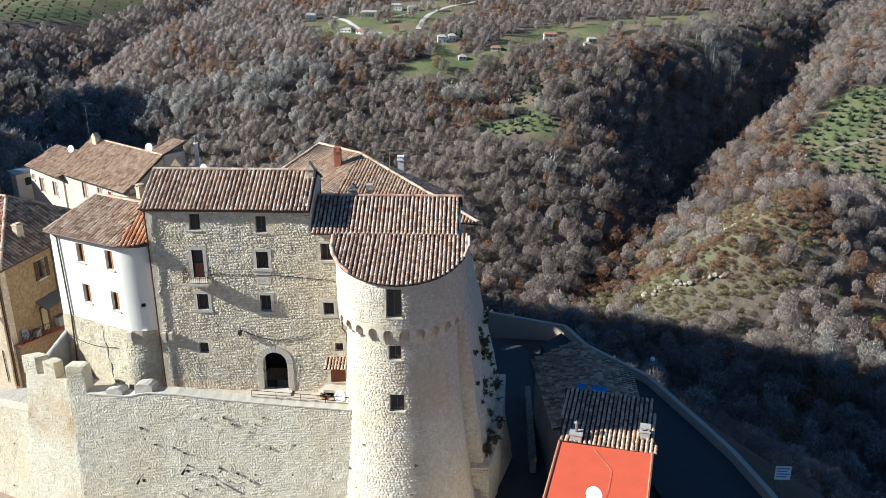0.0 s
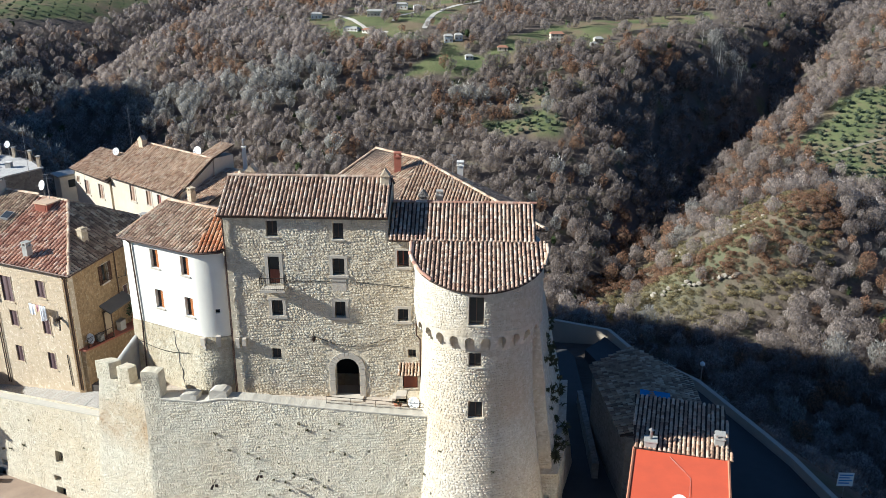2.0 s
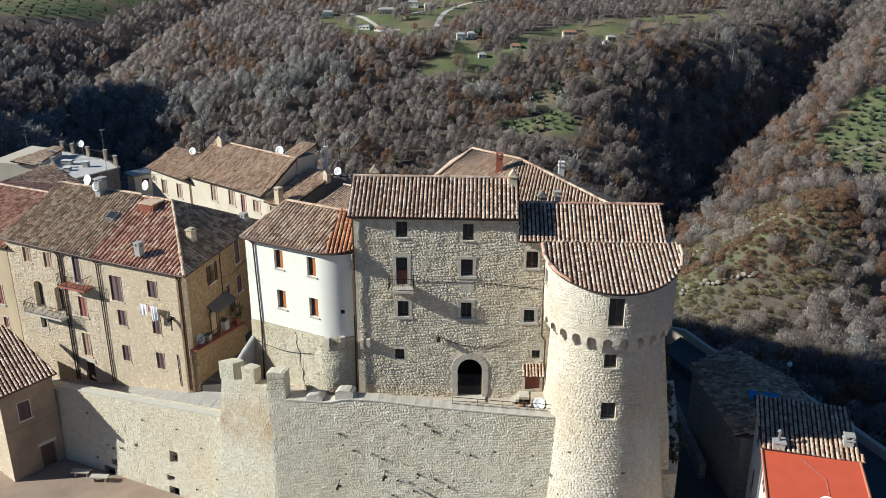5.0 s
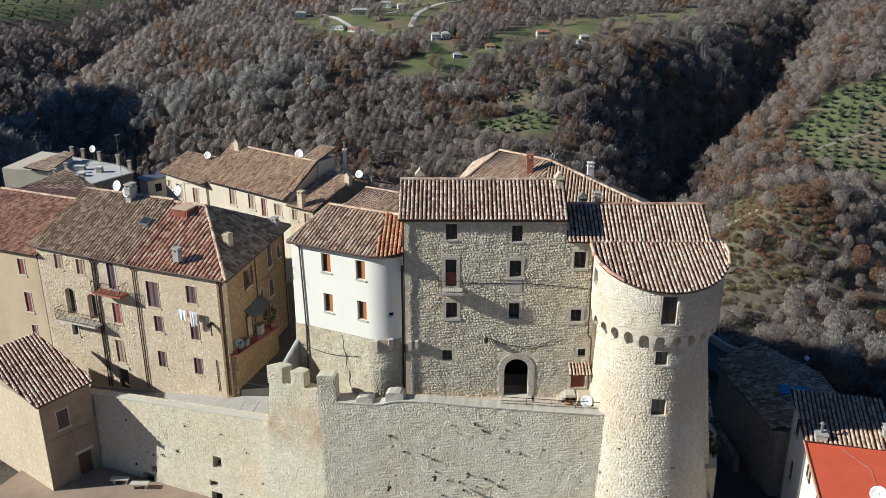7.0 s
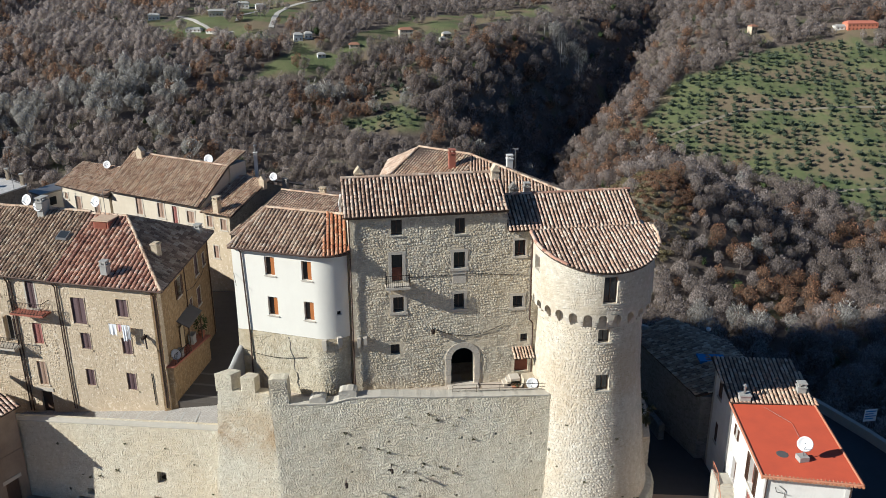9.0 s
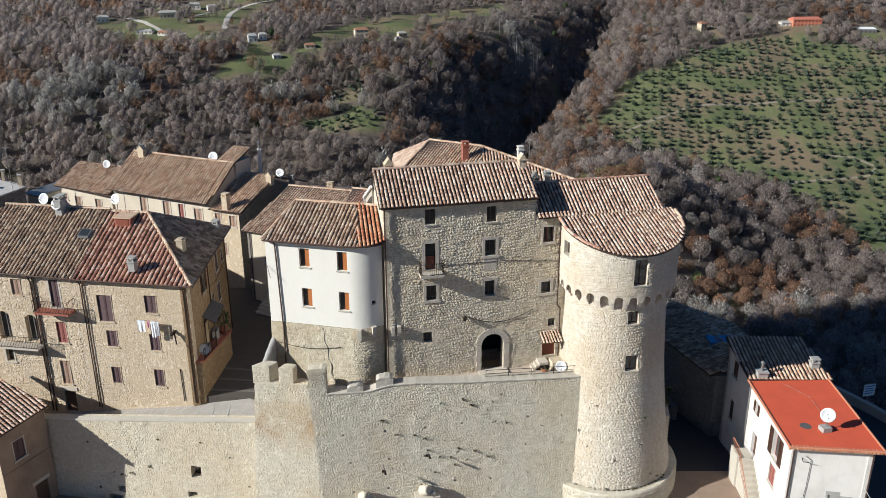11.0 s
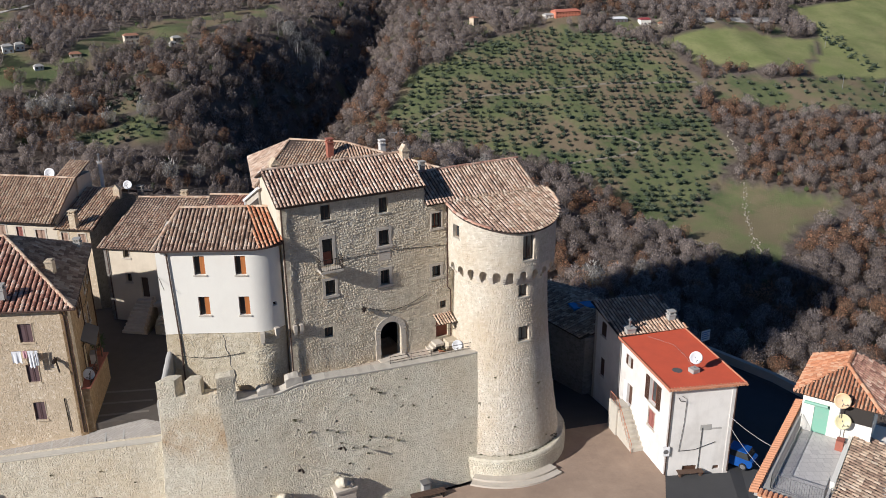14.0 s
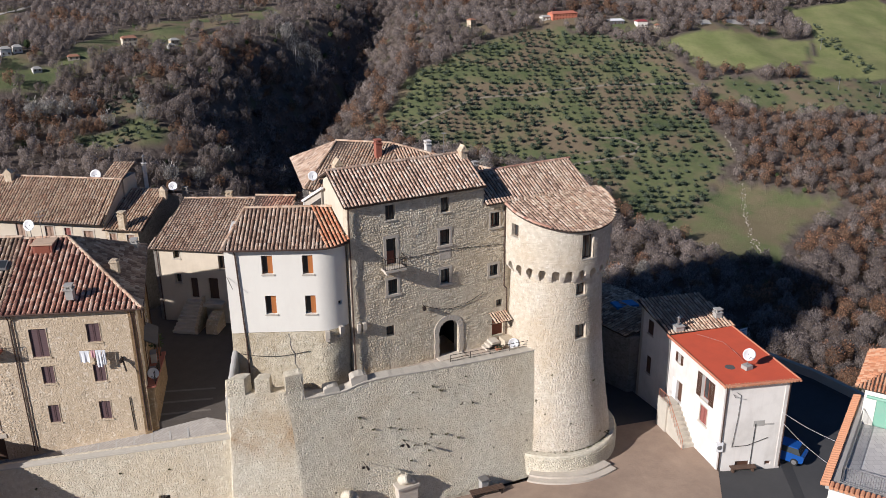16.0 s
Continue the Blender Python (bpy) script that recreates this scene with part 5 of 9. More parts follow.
make("road", Geo().prism([(-4, 30), (3, 38), (5.9, 41.4), (10.6, 39.4), (14.5, 46), (16, 55), (14, 66), (9, 85), (11.6, 88.4), (13.5, 83.5), (18.6, 75.5), (21.5, 65.1), (22.6, 61.0), (23.5, 55.1), (24.4, 48), (24.8, 38), (24, 20), (-4, 18)], -13.5, lambda x, y: -9.02 - 3.0 * min(1.0, max(0.0, (y - 50) / 36))), ASPHALT, None, "dark asphalt road beside the square", "road", kind="structure")
make("lane", Geo().prism([(2.3, 50.5), (7.75, 49.3), (8.9, 57), (7.5, 68), (7.6, 83), (7.0, 85), (1.5, 85), (2, 75), (3.0, 62), (2.8, 54)], -13.0, lambda x, y: -9.05 - 3.0 * min(1.0, max(0.0, (y - 50) / 36))), ASPHALT, None, "shaded lane behind the castle", "road", kind="structure")
PARAPET = plain("parapet_render", (0.50, 0.42, 0.33), (0.36, 0.30, 0.23), 0.92, scale=0.8, relief=0.02)
# parapet along the outer road
par = thing("road_parapet", (20, 78, -12), "low tan rendered parapet along the outer road", "wall", kind="structure")
line = [(-6.0, 95.9), (3.74, 91.9), (12.0, 88.6), (13.7, 83.6), (18.8, 75.7), (21.75, 65.2), (22.8, 61.1), (23.75, 55.2), (24.6, 48.0), (25.0, 38.0)]
for (xa, ya), (xb, yb) in zip(line, line[1:]):
    f, ln = straight((xa, ya), (xb, yb))
    zz = lambda y: -9.0 - 3.0 * min(1.0, max(0.0, (y - 50) / 36))
    g = Geo()
    p = [f(u, h, d) for u, y in ((0, ya), (ln, yb)) for h in (-14.0, zz(y) + 0.8) for d in (-0.2, 0.25)]
    g.add(p, [(0, 1, 3, 2), (4, 6, 7, 5), (0, 2, 6, 4), (1, 5, 7, 3), (2, 3, 7, 6), (0, 4, 5, 1)])
    make("parapet_length", g, PARAPET, par)


# ---- white house with the rounded corner ----
white = thing("white_house", (-23.5, 55, 0.3), "white rendered house with a rounded corner on a rubble base", "house")
WA0, WT = Vector((-27.45, 55.72)), Vector((0.902, -0.432))
WIN, WL1, WR = Vector((0.432, 0.902)), 6.04, 2.37
WARC = WA0 + WT * WL1 + WIN * WR
W_LEN = WL1 + WR * radians(58)


def white_face(u, z, d):
    if u <= WL1:
        q = WA0 + WT * u + WIN * d
    else:
        a = (u - WL1) / WR
        o = -WIN
        q = WARC + Vector((o.x * math.cos(a) - o.y * math.sin(a), o.x * math.sin(a) + o.y * math.cos(a))) * (WR - d)
    return (q.x, q.y, z)


white_holes = [(2.46, 3.2, 9.1, 10.46), (5.2, 5.92, 9.05, 10.42), (2.5, 3.24, 6.12, 7.5), (5.22, 5.95, 6.08, 7.46), (7.55, 7.85, 6.5, 6.8)]
rendered = wall("rendered_wall", white_face, W_LEN, 4.75, 11.15, 0.5, WHITE, white, white_holes, 0.17, 0.8)
rendered.data.shade_smooth()
rendered.data.set_sharp_from_angle(angle=radians(30))
for k, h in enumerate(white_holes):
    if k < 4:
        window(white, white_face, *h, style="inner", shutter=WOOD_ORANGE, depth=0.24)
    else:
        # dark panel stands for the shade in this small opening
        make("vent", Geo().box(white_face, h[0], h[1], h[2], h[3], 0.2, 0.25), SHADE_IN, white)
base_face = lambda u, z, d: white_face(u, z, d - 0.04 - 0.045 * max(0.0, 4.6 - z) * (1.0 if u < 6.5 else max(-0.6, 1 - (u - 6.5) * 1.1)))
wall("rubble_base", base_face, W_LEN, -3.2, 4.72, 0.9, STONE_BASE, white, [], 0.4, 0.45, 0.04)
stones(base_face, 0.1, W_LEN, -2.5, 4.6, STONE_BASE, white, (), 0.2, 0.016, 0.04, 57)
wall("west_wall", *straight((-23.9, 63.2), (-27.45, 55.72)), -3.2, lambda u: 10.5 + 1.35 * max(0.0, 1 - abs(u - 5.0) / 3.6), 0.5, WHITE_OLD, white)
E_L, E_R, E_C = (-27.66, 55.42, 11.02), (-21.75, 52.55, 11.02), (-19.6, 52.78, 11.12)
R_L, R_R = (-25.05, 58.55, 12.72), (-19.55, 55.92, 12.72)
mid_e, mid_r = (-21.5, 52.46, 11.02), (-20.75, 56.49, 12.72)
arc_eave = []
for i in range(5):
    q = white_face(WL1 + 0.2 + (W_LEN - WL1 - 0.2) * i / 4, 0, -0.42)
    arc_eave.append((q[0], q[1], 11.02 + 0.02 * i))
roof_plane(white, [E_L, (-22.55, 52.94, 11.02), arc_eave[1], (-20.85, 56.54, 12.72), R_L], TILE_OLD, rnd=21)
roof_plane(white, arc_eave[1:] + [(-19.58, 53.4, 11.25), R_R, (-20.85, 56.54, 12.72)], TILE_NEW, rnd=22)
roof_plane(white, [(-18.5, 60.5, 10.9), (-22.9, 62.8, 10.9), R_L, R_R], TILE_OLD, rnd=23)
ridge(white, [R_L, R_R], TILE_TAN, 0.12)
ridge(white, [E_L, R_L], TILE_TAN, 0.12)
make("gutter", Geo().path([white_face(u, 10.98, -0.45) for u in (0, 3, 6, 6.6, 7.2, 7.8, 8.3)], 0.07, 6), PIPE_BROWN, white)
downpipe(white, [white_face(0.75, 10.95, -0.4), white_face(0.75, 10.6, -0.09), white_face(0.95, 4.8, -0.09), base_face(1.0, 4.4, -0.1), base_face(1.05, 0.0, -0.1)], PIPE_BROWN, 0.055)
make("bracket", Geo().path([white_face(0.05, 9.0, -0.05), white_face(0.5, 8.3, -0.6)], 0.02, 4), IRON, white)
for u, z in ((6.6, 4.4), (7.6, 4.55)):
    make("corbel", Geo().box(white_face, u - 0.14, u + 0.14, z - 0.2, z + 0.35, -0.3, 0.1).box(white_face, u - 0.12, u + 0.12, z - 0.5, z - 0.2, -0.14, 0.1), DRESSED, white)
make("cable", Geo().path([base_face(0.1 + 0.4 * i, 3.3 - 0.35 * math.sin(math.pi * i / 13), -0.08) for i in range(14)], 0.018, 4), RUBBER, white)
crack = [base_face(3.9 + 0.07 * i + 0.09 * math.sin(i * 1.9), 4.6 - 0.38 * i, 0.0) for i in range(12)]
make("crack", Geo().path(crack, 0.05, 4), STONE_DARK, white)
# raking wall from the corner of the house down to the battlements
rake_fn, rake_len = straight((-28.75, 52.95), (-27.35, 55.65))
g = Geo()
for k in range(10):
    u = rake_len * k / 9
    z = 1.3 + 2.2 * (k / 9) ** 0.85
    ring_k = [(-0.22, -3.0), (-0.22, z - 0.2), (-0.16, z - 0.06), (-0.06, z), (0.06, z), (0.16, z - 0.06), (0.22, z - 0.2), (0.22, -3.0)]
    g.v += [rake_fn(u, h, d + 0.02 * math.sin(3.1 * k + 5 * d)) for d, h in ring_k]
g.f = [(8 * k + i, 8 * k + 8 + i, 8 * k + 8 + (i + 1) % 8, 8 * k + (i + 1) % 8) for k in range(9) for i in range(8)] + [tuple(range(8)), tuple(range(79, 71, -1))]
make("raking_wall", g, CEMENT, white, "smooth grey raking wall with a rounded top")


# ---- palazzo by the street ----
pal = thing("palazzo", (-37, 62, -3.0), "tall brown rubble house with plum louvred shutters and a hipped roof", "house")
PC, PM, PRR, PL = (-33.25, 58.42), (-41.4, 61.68), (-30.9, 70.4), (-50.1, 65.14)
pal_front, pf_len = straight(PM, PC)
pu = lambda x: (x - PM[0]) / (PC[0] - PM[0]) * pf_len
pal_holes = [(pu(-39.95), pu(-38.9), 3.53, 5.67), (pu(-36.42), pu(-35.6), 4.48, 5.88), (pu(-39.61), pu(-38.86), 1.45, 2.8), (pu(-36.4), pu(-35.66), 1.40, 2.75), (pu(-39.66), pu(-38.98), -1.68, -0.28), (pu(-36.42), pu(-35.7), -1.63, -0.2)]
wall("front_wall", pal_front, pf_len, -6.0, 6.85, 0.5, STONE_BROWN, pal, pal_holes, 0.7, 0.7, 0.02)
stones(pal_front, 0.1, pf_len - 0.1, -3.6, 6.6, STONE_BROWN, pal, [(a - 0.08, b + 0.08, c - 0.12, d + 0.08) for a, b, c, d in pal_holes], 0.23, 0.012, 0.02, 61)
for h in pal_holes:
    window(pal, pal_front, *h, style="shut", shutter=SHUTTER_PLUM, surround=0.045, stone=STONE_BROWN)
pal_side, ps_len = straight(PC, PRR)
side_holes = [(4.0, 4.8, 4.5, 6.05), (8.35, 9.2, 4.5, 6.45), (8.3, 9.15, 1.85, 3.4), (6.45, 7.0, 2.3, 3.3), (10.4, 11.0, 4.6, 5.7)]
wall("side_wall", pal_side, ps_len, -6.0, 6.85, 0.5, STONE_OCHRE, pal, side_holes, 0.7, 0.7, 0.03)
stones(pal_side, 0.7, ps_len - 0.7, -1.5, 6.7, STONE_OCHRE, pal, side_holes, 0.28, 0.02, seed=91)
for k, h in enumerate(side_holes):
    window(pal, pal_side, *h, style="open" if k == 0 else "shut", shutter=SHUTTER_BROWN if k == 0 else SHUTTER_PLUM, surround=0.05)
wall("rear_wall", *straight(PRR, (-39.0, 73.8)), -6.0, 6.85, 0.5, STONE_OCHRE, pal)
EC, EM, ER = (-32.85, 57.95, 6.95), (-41.55, 61.38, 6.95), (-30.35, 70.7, 6.95)
AP, AR = (-36.25, 66.3, 10.1), (-39.45, 67.55, 10.1)
roof_plane(pal, [EM, EC, AP, AR], TILE_RED, 0.36, 0.36, rnd=41)
roof_plane(pal, [EC, ER, AP], TILE_GREY, 0.36, 0.36, rnd=42)
roof_plane(pal, [ER, (-38.5, 74.2, 6.95), AR, AP], TILE_GREY, 0.36, 0.36, rnd=43)
ridge(pal, [EC, AP], TILE_TAN, 0.13)
ridge(pal, [AP, AR], TILE_TAN, 0.13)
ridge(pal, [ER, AP], TILE_GREY, 0.13)
make("gutter", Geo().path([(-41.5, 61.3, 6.9), (-32.8, 57.85, 6.9), (-30.3, 70.7, 6.9)], 0.06, 6), PIPE_BROWN, pal)
for a, b, c in ((pu(-41.0), 6.8, -3.9), (pu(-33.5), 6.8, -2.8)):
    downpipe(pal, [pal_front(a, b, -0.35), pal_front(a, b - 0.4, -0.08), pal_front(a, c, -0.08)], PIPE_BROWN, 0.045)
    downpipe(pal, [pal_front(a + 0.22, b, -0.3), pal_front(a + 0.22, b - 0.4, -0.08), pal_front(a + 0.22, c, -0.08)], PIPE_BROWN, 0.036)
downpipe(pal, [pal_front(pu(-34.4), 0.0, -0.06), pal_front(pu(-34.35), -2.7, -0.06)], IRON, 0.035)
chimney(pal, -37.0, 60.4, 7.6, 8.3, 0.5, 0.5, CEMENT, -0.38, "slab")
chimney(pal, -33.7, 62.7, 7.6, 8.9, 0.5, 0.6, STONE_BROWN, -0.38, "none")
chimney(pal, -31.4, 69.4, 7.2, 7.75, 0.5, 0.5, CEMENT, -0.38, "slab")
dormer = make("roof_hatch", Geo().box(lambda u, v, d: (-38.1 + u * 0.93 + d * 0.37, 65.4 - u * 0.37 + d * 0.93, v), -0.65, 0.65, 8.9, 10.05, 0, 1.3), BRICK, pal)
make("hatch_roof", Geo().box(lambda u, v, d: (-38.1 + u * 0.93 + d * 0.37, 65.4 - u * 0.37 + d * 0.93, v), -0.75, 0.75, 10.05, 10.15, -0.1, 1.4), TILE_TAN, dormer)
make("hatch_door", Geo().box(lambda u, v, d: (-38.1 + u * 0.93 + d * 0.37, 65.4 - u * 0.37 + d * 0.93, v), -0.5, 0.5, 9.0, 9.98, -0.03, 0.0), WOOD_RED, dormer)
# washing line under the upper window
line = thing("washing_line", pal_front(pu(-36.2), 3.3, -0.4), "washing line with white and pink laundry drying", "laundry")
make("line", Geo().tube(pal_front(pu(-37.0), 4.05, -0.45), pal_front(pu(-35.3), 4.05, -0.45), 0.012, None, 4), IRON, line)
for k, (a, b, lo, m) in enumerate(((-36.95, -36.35, 3.15, CLOTH), (-36.25, -36.0, 3.5, CLOTH_PINK), (-35.95, -35.6, 2.75, CLOTH), (-35.55, -35.35, 2.9, CLOTH))):
    g = Geo()
    n = 6
    for i in range(n + 1):
        u = pu(a) + (pu(b) - pu(a)) * i / n
        for z, s in ((4.05, 0.0), ((4.05 + lo) / 2, 0.03), (lo + 0.04 * math.sin(i * 2 + k), 0.05)):
            g.v.append(pal_front(u, z, -0.45 + s * math.sin(i * 1.8 + k)))
    g.f = [(3 * i + j, 3 * i + 3 + j, 3 * i + 4 + j, 3 * i + 1 + j) for i in range(n) for j in range(2)]
    cloth = make("cloth", g, m, line)
    cloth.modifiers.new("hem", "SOLIDIFY").thickness = 0.012
# lean-to with a flat roof terrace on its lane side, canopy, door and clutter
lean_top = lambda u: 0.55 - 0.11 * u
g = Geo()
for k in range(9):
    u = 0.15 + 0.85 * k
    d = -0.5 - 0.085 * u
    g.v += [pal_side(u, -6.0, d), pal_side(u, lean_top(u), d), pal_side(u, lean_top(u), 0.0), pal_side(u, -6.0, 0.0)]
g.f = [(4 * k + i, 4 * k + 4 + i, 4 * k + 4 + (i + 1) % 4, 4 * k + (i + 1) % 4) for k in range(8) for i in range(4)] + [(0, 1, 2, 3), (35, 34, 33, 32)]
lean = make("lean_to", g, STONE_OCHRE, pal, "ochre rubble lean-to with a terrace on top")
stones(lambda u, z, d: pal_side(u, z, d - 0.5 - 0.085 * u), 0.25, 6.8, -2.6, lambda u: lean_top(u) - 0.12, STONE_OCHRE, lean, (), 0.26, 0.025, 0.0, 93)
g = Geo()
for k in range(9):
    u = 0.05 + 0.87 * k
    d = -0.62 - 0.085 * u
    g.v += [pal_side(u, lean_top(u) + 0.004, d), pal_side(u, lean_top(u) + 0.13, d), pal_side(u, lean_top(u) + 0.13, -0.01), pal_side(u, lean_top(u) + 0.004, -0.01)]
g.f = [(4 * k + i, 4 * k + 4 + i, 4 * k + 4 + (i + 1) % 4, 4 * k + (i + 1) % 4) for k in range(8) for i in range(4)] + [(0, 1, 2, 3), (35, 34, 33, 32)]
make("terrace_slab", g, BRICK, lean, "dark red-brown terrace slab")
canopy_roof = make("canopy", Geo().add([pal_side(3.1, 2.45, -0.95), pal_side(6.3, 2.45, -0.95), pal_side(6.3, 3.0, 0.0), pal_side(3.1, 3.0, 0.0), pal_side(3.1, 2.36, -0.95), pal_side(6.3, 2.36, -0.95), pal_side(6.3, 2.9, 0.0), pal_side(3.1, 2.9, 0.0)],
     [(0, 1, 2, 3), (4, 7, 6, 5), (0, 4, 5, 1), (1, 5, 6, 2), (3, 2, 6, 7), (0, 3, 7, 4)]), ROOF_FELT, pal, "dark felt canopy on timber posts")
for u in (3.3, 6.1):
    make("post", Geo().tube(pal_side(u, lean_top(u), -0.85), pal_side(u, 2.42, -0.85), 0.05, None, 6), WOOD_DARK, canopy_roof)
make("terrace_door", Geo().box(pal_side, 3.5, 4.3, 0.2, 2.2, -0.05, 0.05), TAN_RENDER, pal, "faded tan door under the canopy")
make("door_case", Geo().box(pal_side, 3.38, 3.5, 0.2, 2.3, -0.07, 0.05).box(pal_side, 4.3, 4.42, 0.2, 2.3, -0.07, 0.05).box(pal_side, 3.38, 4.42, 2.2, 2.32, -0.08, 0.05), WOOD_DARK, pal)
iron_rail(lean, pal_side(0.4, lean_top(0.4) + 0.13, -0.6), pal_side(3.2, lean_top(3.2) + 0.13, -0.84), 0.85)
for u, w, h in ((2.2, 0.5, 0.55), (5.0, 0.7, 0.8)):
    box = thing("storage_box", pal_side(u, lean_top(u) + 0.13, -0.4), "grey weathered box on the lane terrace", "box", "lane terrace boxes")
    make("body", Geo().box(pal_side, u - w / 2, u + w / 2, lean_top(u) + 0.05, lean_top(u) + 0.13 + h, -0.6, -0.2), CEMENT, box)
    make("lid", Geo().box(pal_side, u - w / 2 - 0.04, u + w / 2 + 0.04, lean_top(u) + 0.134 + h, lean_top(u) + 0.18 + h, -0.64, -0.16), PIPE_GREY, box)
shrub = thing("potted_shrub", pal_side(6.7, lean_top(6.7) + 0.13, -0.6), "dark green shrub in a clay pot", "potted plant")
p = pal_side(6.7, lean_top(6.7) + 0.1, -0.6)
make("pot", Geo().lathe(p, (0, 0, 1), [(0, 0.2), (0.4, 0.3), (0.45, 0.33), (0.46, 0.25)], 12), CLAY_POT, shrub)
g, rng = Geo(), random.Random(19)
for _ in range(160):
    d = Vector((rng.gauss(0, 1), rng.gauss(0, 1), rng.gauss(0.2, 1))).normalized()
    a = Vector((p[0], p[1], p[2] + 1.15)) + Vector((d.x * 0.55, d.y * 0.55, d.z * 0.75)) * rng.uniform(0.4, 1.0)
    e = d.orthogonal().normalized() * 0.07
    g.add([a - e, a + e, a + d * 0.2], [(0, 1, 2)])
make("leaves", g, plain("shrub_leaves", (0.045, 0.07, 0.025), (0.08, 0.10, 0.04), 0.8), shrub)
downpipe(pal, [pal_side(5.75, 6.7, -0.07), pal_side(5.75, 2.95, -0.07)], PIPE_BROWN, 0.045)
downpipe(pal, [pal_side(11.75, 6.7, -0.08), pal_side(11.75, -3.0, -0.08)], PIPE_BROWN, 0.05)
make("cable", Geo().path([pal_side(5.8, 4.3, -0.05), pal_side(7.5, 4.0, -0.08), pal_side(9.6, 4.15, -0.08), pal_side(11.6, 4.9, -0.05)], 0.018, 4), RUBBER, pal)
dish(pal_side(1.0, 1.25, -0.55), -0.4, 0.42, 0.72, "grey satellite dish beside the lane wall", 0.2)
make("wall_bracket", Geo().box(pal_front, pu(-34.55), pu(-34.4), 3.0, 3.2, -0.55, 0.0).tube(pal_front(pu(-34.5), 3.3, -0.1), pal_front(pu(-34.2), 2.3, -0.5), 0.06), IRON, pal)

# ---- older house next to it ----
row = thing("row_house", (-45.5, 64, -4.5), "old rubble row house with arched balcony doors and iron balconies", "house")
row_front, rf_len = straight(PL, PM)
ru = lambda x: (x - PL[0]) / (PM[0] - PL[0]) * rf_len
row_holes = [(ru(-43.4), ru(-42.7), 4.43, 6.65), (ru(-43.4), ru(-42.66), 1.45, 3.2), (ru(-43.6), ru(-42.9), -2.13, -0.1), (ru(-43.75), ru(-42.8), -4.6, -2.77), (ru(-46.3), ru(-45.6), 5.2, 6.5), (ru(-48.4), ru(-47.7), 5.35, 6.6),
             (ru(-47.9), ru(-46.95), 1.4, 3.75), (ru(-45.75), ru(-44.85), 1.35, 3.6), (ru(-47.75), ru(-47.15), -0.5, 0.95)]
wall("front_wall", row_front, rf_len, -7.0, 7.05, 0.5, STONE_BROWN, row, row_holes, 0.7, 0.7, 0.03)
stones(row_front, 0.1, rf_len - 0.1, -4.8, 6.8, STONE_BROWN, row, [(a - 0.12, b + 0.12, c - 0.12, d + 0.12) for a, b, c, d in row_holes] + [(ru(-44.0), ru(-42.6), -2.8, -2.3)], 0.26, 0.02, 0.03, 62)
for k, h in enumerate(row_holes):
    if k == 3:
        make("door", Geo().box(row_front, h[0], h[1], h[2], h[3], 0.2, 0.26), WOOD_DARK, row)
    elif k in (6, 7):
        g = Geo()
        arch_head(g, row_front, h[0], h[1], h[3] - 0.42, h[3], 0.0, 0.5, 8)
        make("arch_stones", g, STONE_BROWN, row)
        window(row, row_front, h[0] + 0.02, h[1] - 0.02, h[2], h[3] - 0.05, style="glass", sill=False, frame_mat=WHITE, depth=0.36)
    else:
        window(row, row_front, *h, style="shut" if k != 8 else "glass", shutter=(SHUTTER_PLUM, SHUTTER_RED, SHUTTER_TAN, None, SHUTTER_TAN, SHUTTER_TAN, None, None, None)[k], surround=0.12 if k in (0, 8) else 0.05, stone=COPING if k in (0, 8) else STONE_BROWN)
make("lintel", Geo().box(row_front, ru(-44.0), ru(-42.6), -2.7, -2.4, -0.05, 0.1), DRESSED, row)
for x0, x1, z in ((-44.3, -41.7, 4.3), (-48.3, -44.5, 1.2)):
    b = make("balcony", Geo().box(row_front, ru(x0), ru(x1), z - 0.14, z, -0.95, 0.0), DRESSED if z < 2 else BRICK, row)
    for p, q in (((ru(x0), -0.92), (ru(x1), -0.92)), ((ru(x0), -0.92), (ru(x0), 0.0)), ((ru(x1), -0.92), (ru(x1), 0.0))):
        iron_rail(b, row_front(p[0], z, p[1]), row_front(q[0], z, q[1]), 0.95)
for x in (-44.75, -44.5):
    downpipe(row, [row_front(ru(x), 6.9, -0.3), row_front(ru(x), 6.4, -0.08), row_front(ru(x), -4.6, -0.08)], PIPE_BROWN, 0.055)
REL, REM = (-50.6, 65.0, 7.15), EM
RL = (-47.6, 70.75, 10.25)
roof_plane(row, [REL, (-41.55, 61.36, 6.98), (-39.2, 67.45, 10.22), RL], TILE_GREY, 0.3, 0.34, rnd=44)
roof_plane(row, [(-36.5, 73.2, 7.3), (-45.3, 76.8, 7.3), RL, (-39.2, 67.45, 10.22)], TILE_GREY, 0.3, 0.34, rnd=45)
ridge(row, [RL, (-39.2, 67.45, 10.26)], TILE_TAN, 0.13)
wall("west_wall", *straight((-45.5, 76.5), PL), -7.0, lambda u: 7.0 + 3.0 * max(0.0, 1 - abs(u - 6.2) / 6.2), 0.5, STONE_BROWN, row)
make("gutter", Geo().path([(-50.6, 64.95, 7.1), (-41.5, 61.3, 6.93)], 0.06, 6), PIPE_BROWN, row)
chimney(row, -43.0, 68.4, 9.2, 11.0, 0.55, 0.9, CEMENT, -0.38, "slab")
sky_light = make("skylight", Geo().box(lambda u, v, d: (-40.9 + u * 0.93 + d * 0.345, 65.2 - u * 0.37 + d * 0.86, v + d * 0.43), -0.45, 0.45, 9.05, 9.2, -0.4, 0.4), PIPE_GREY, row)
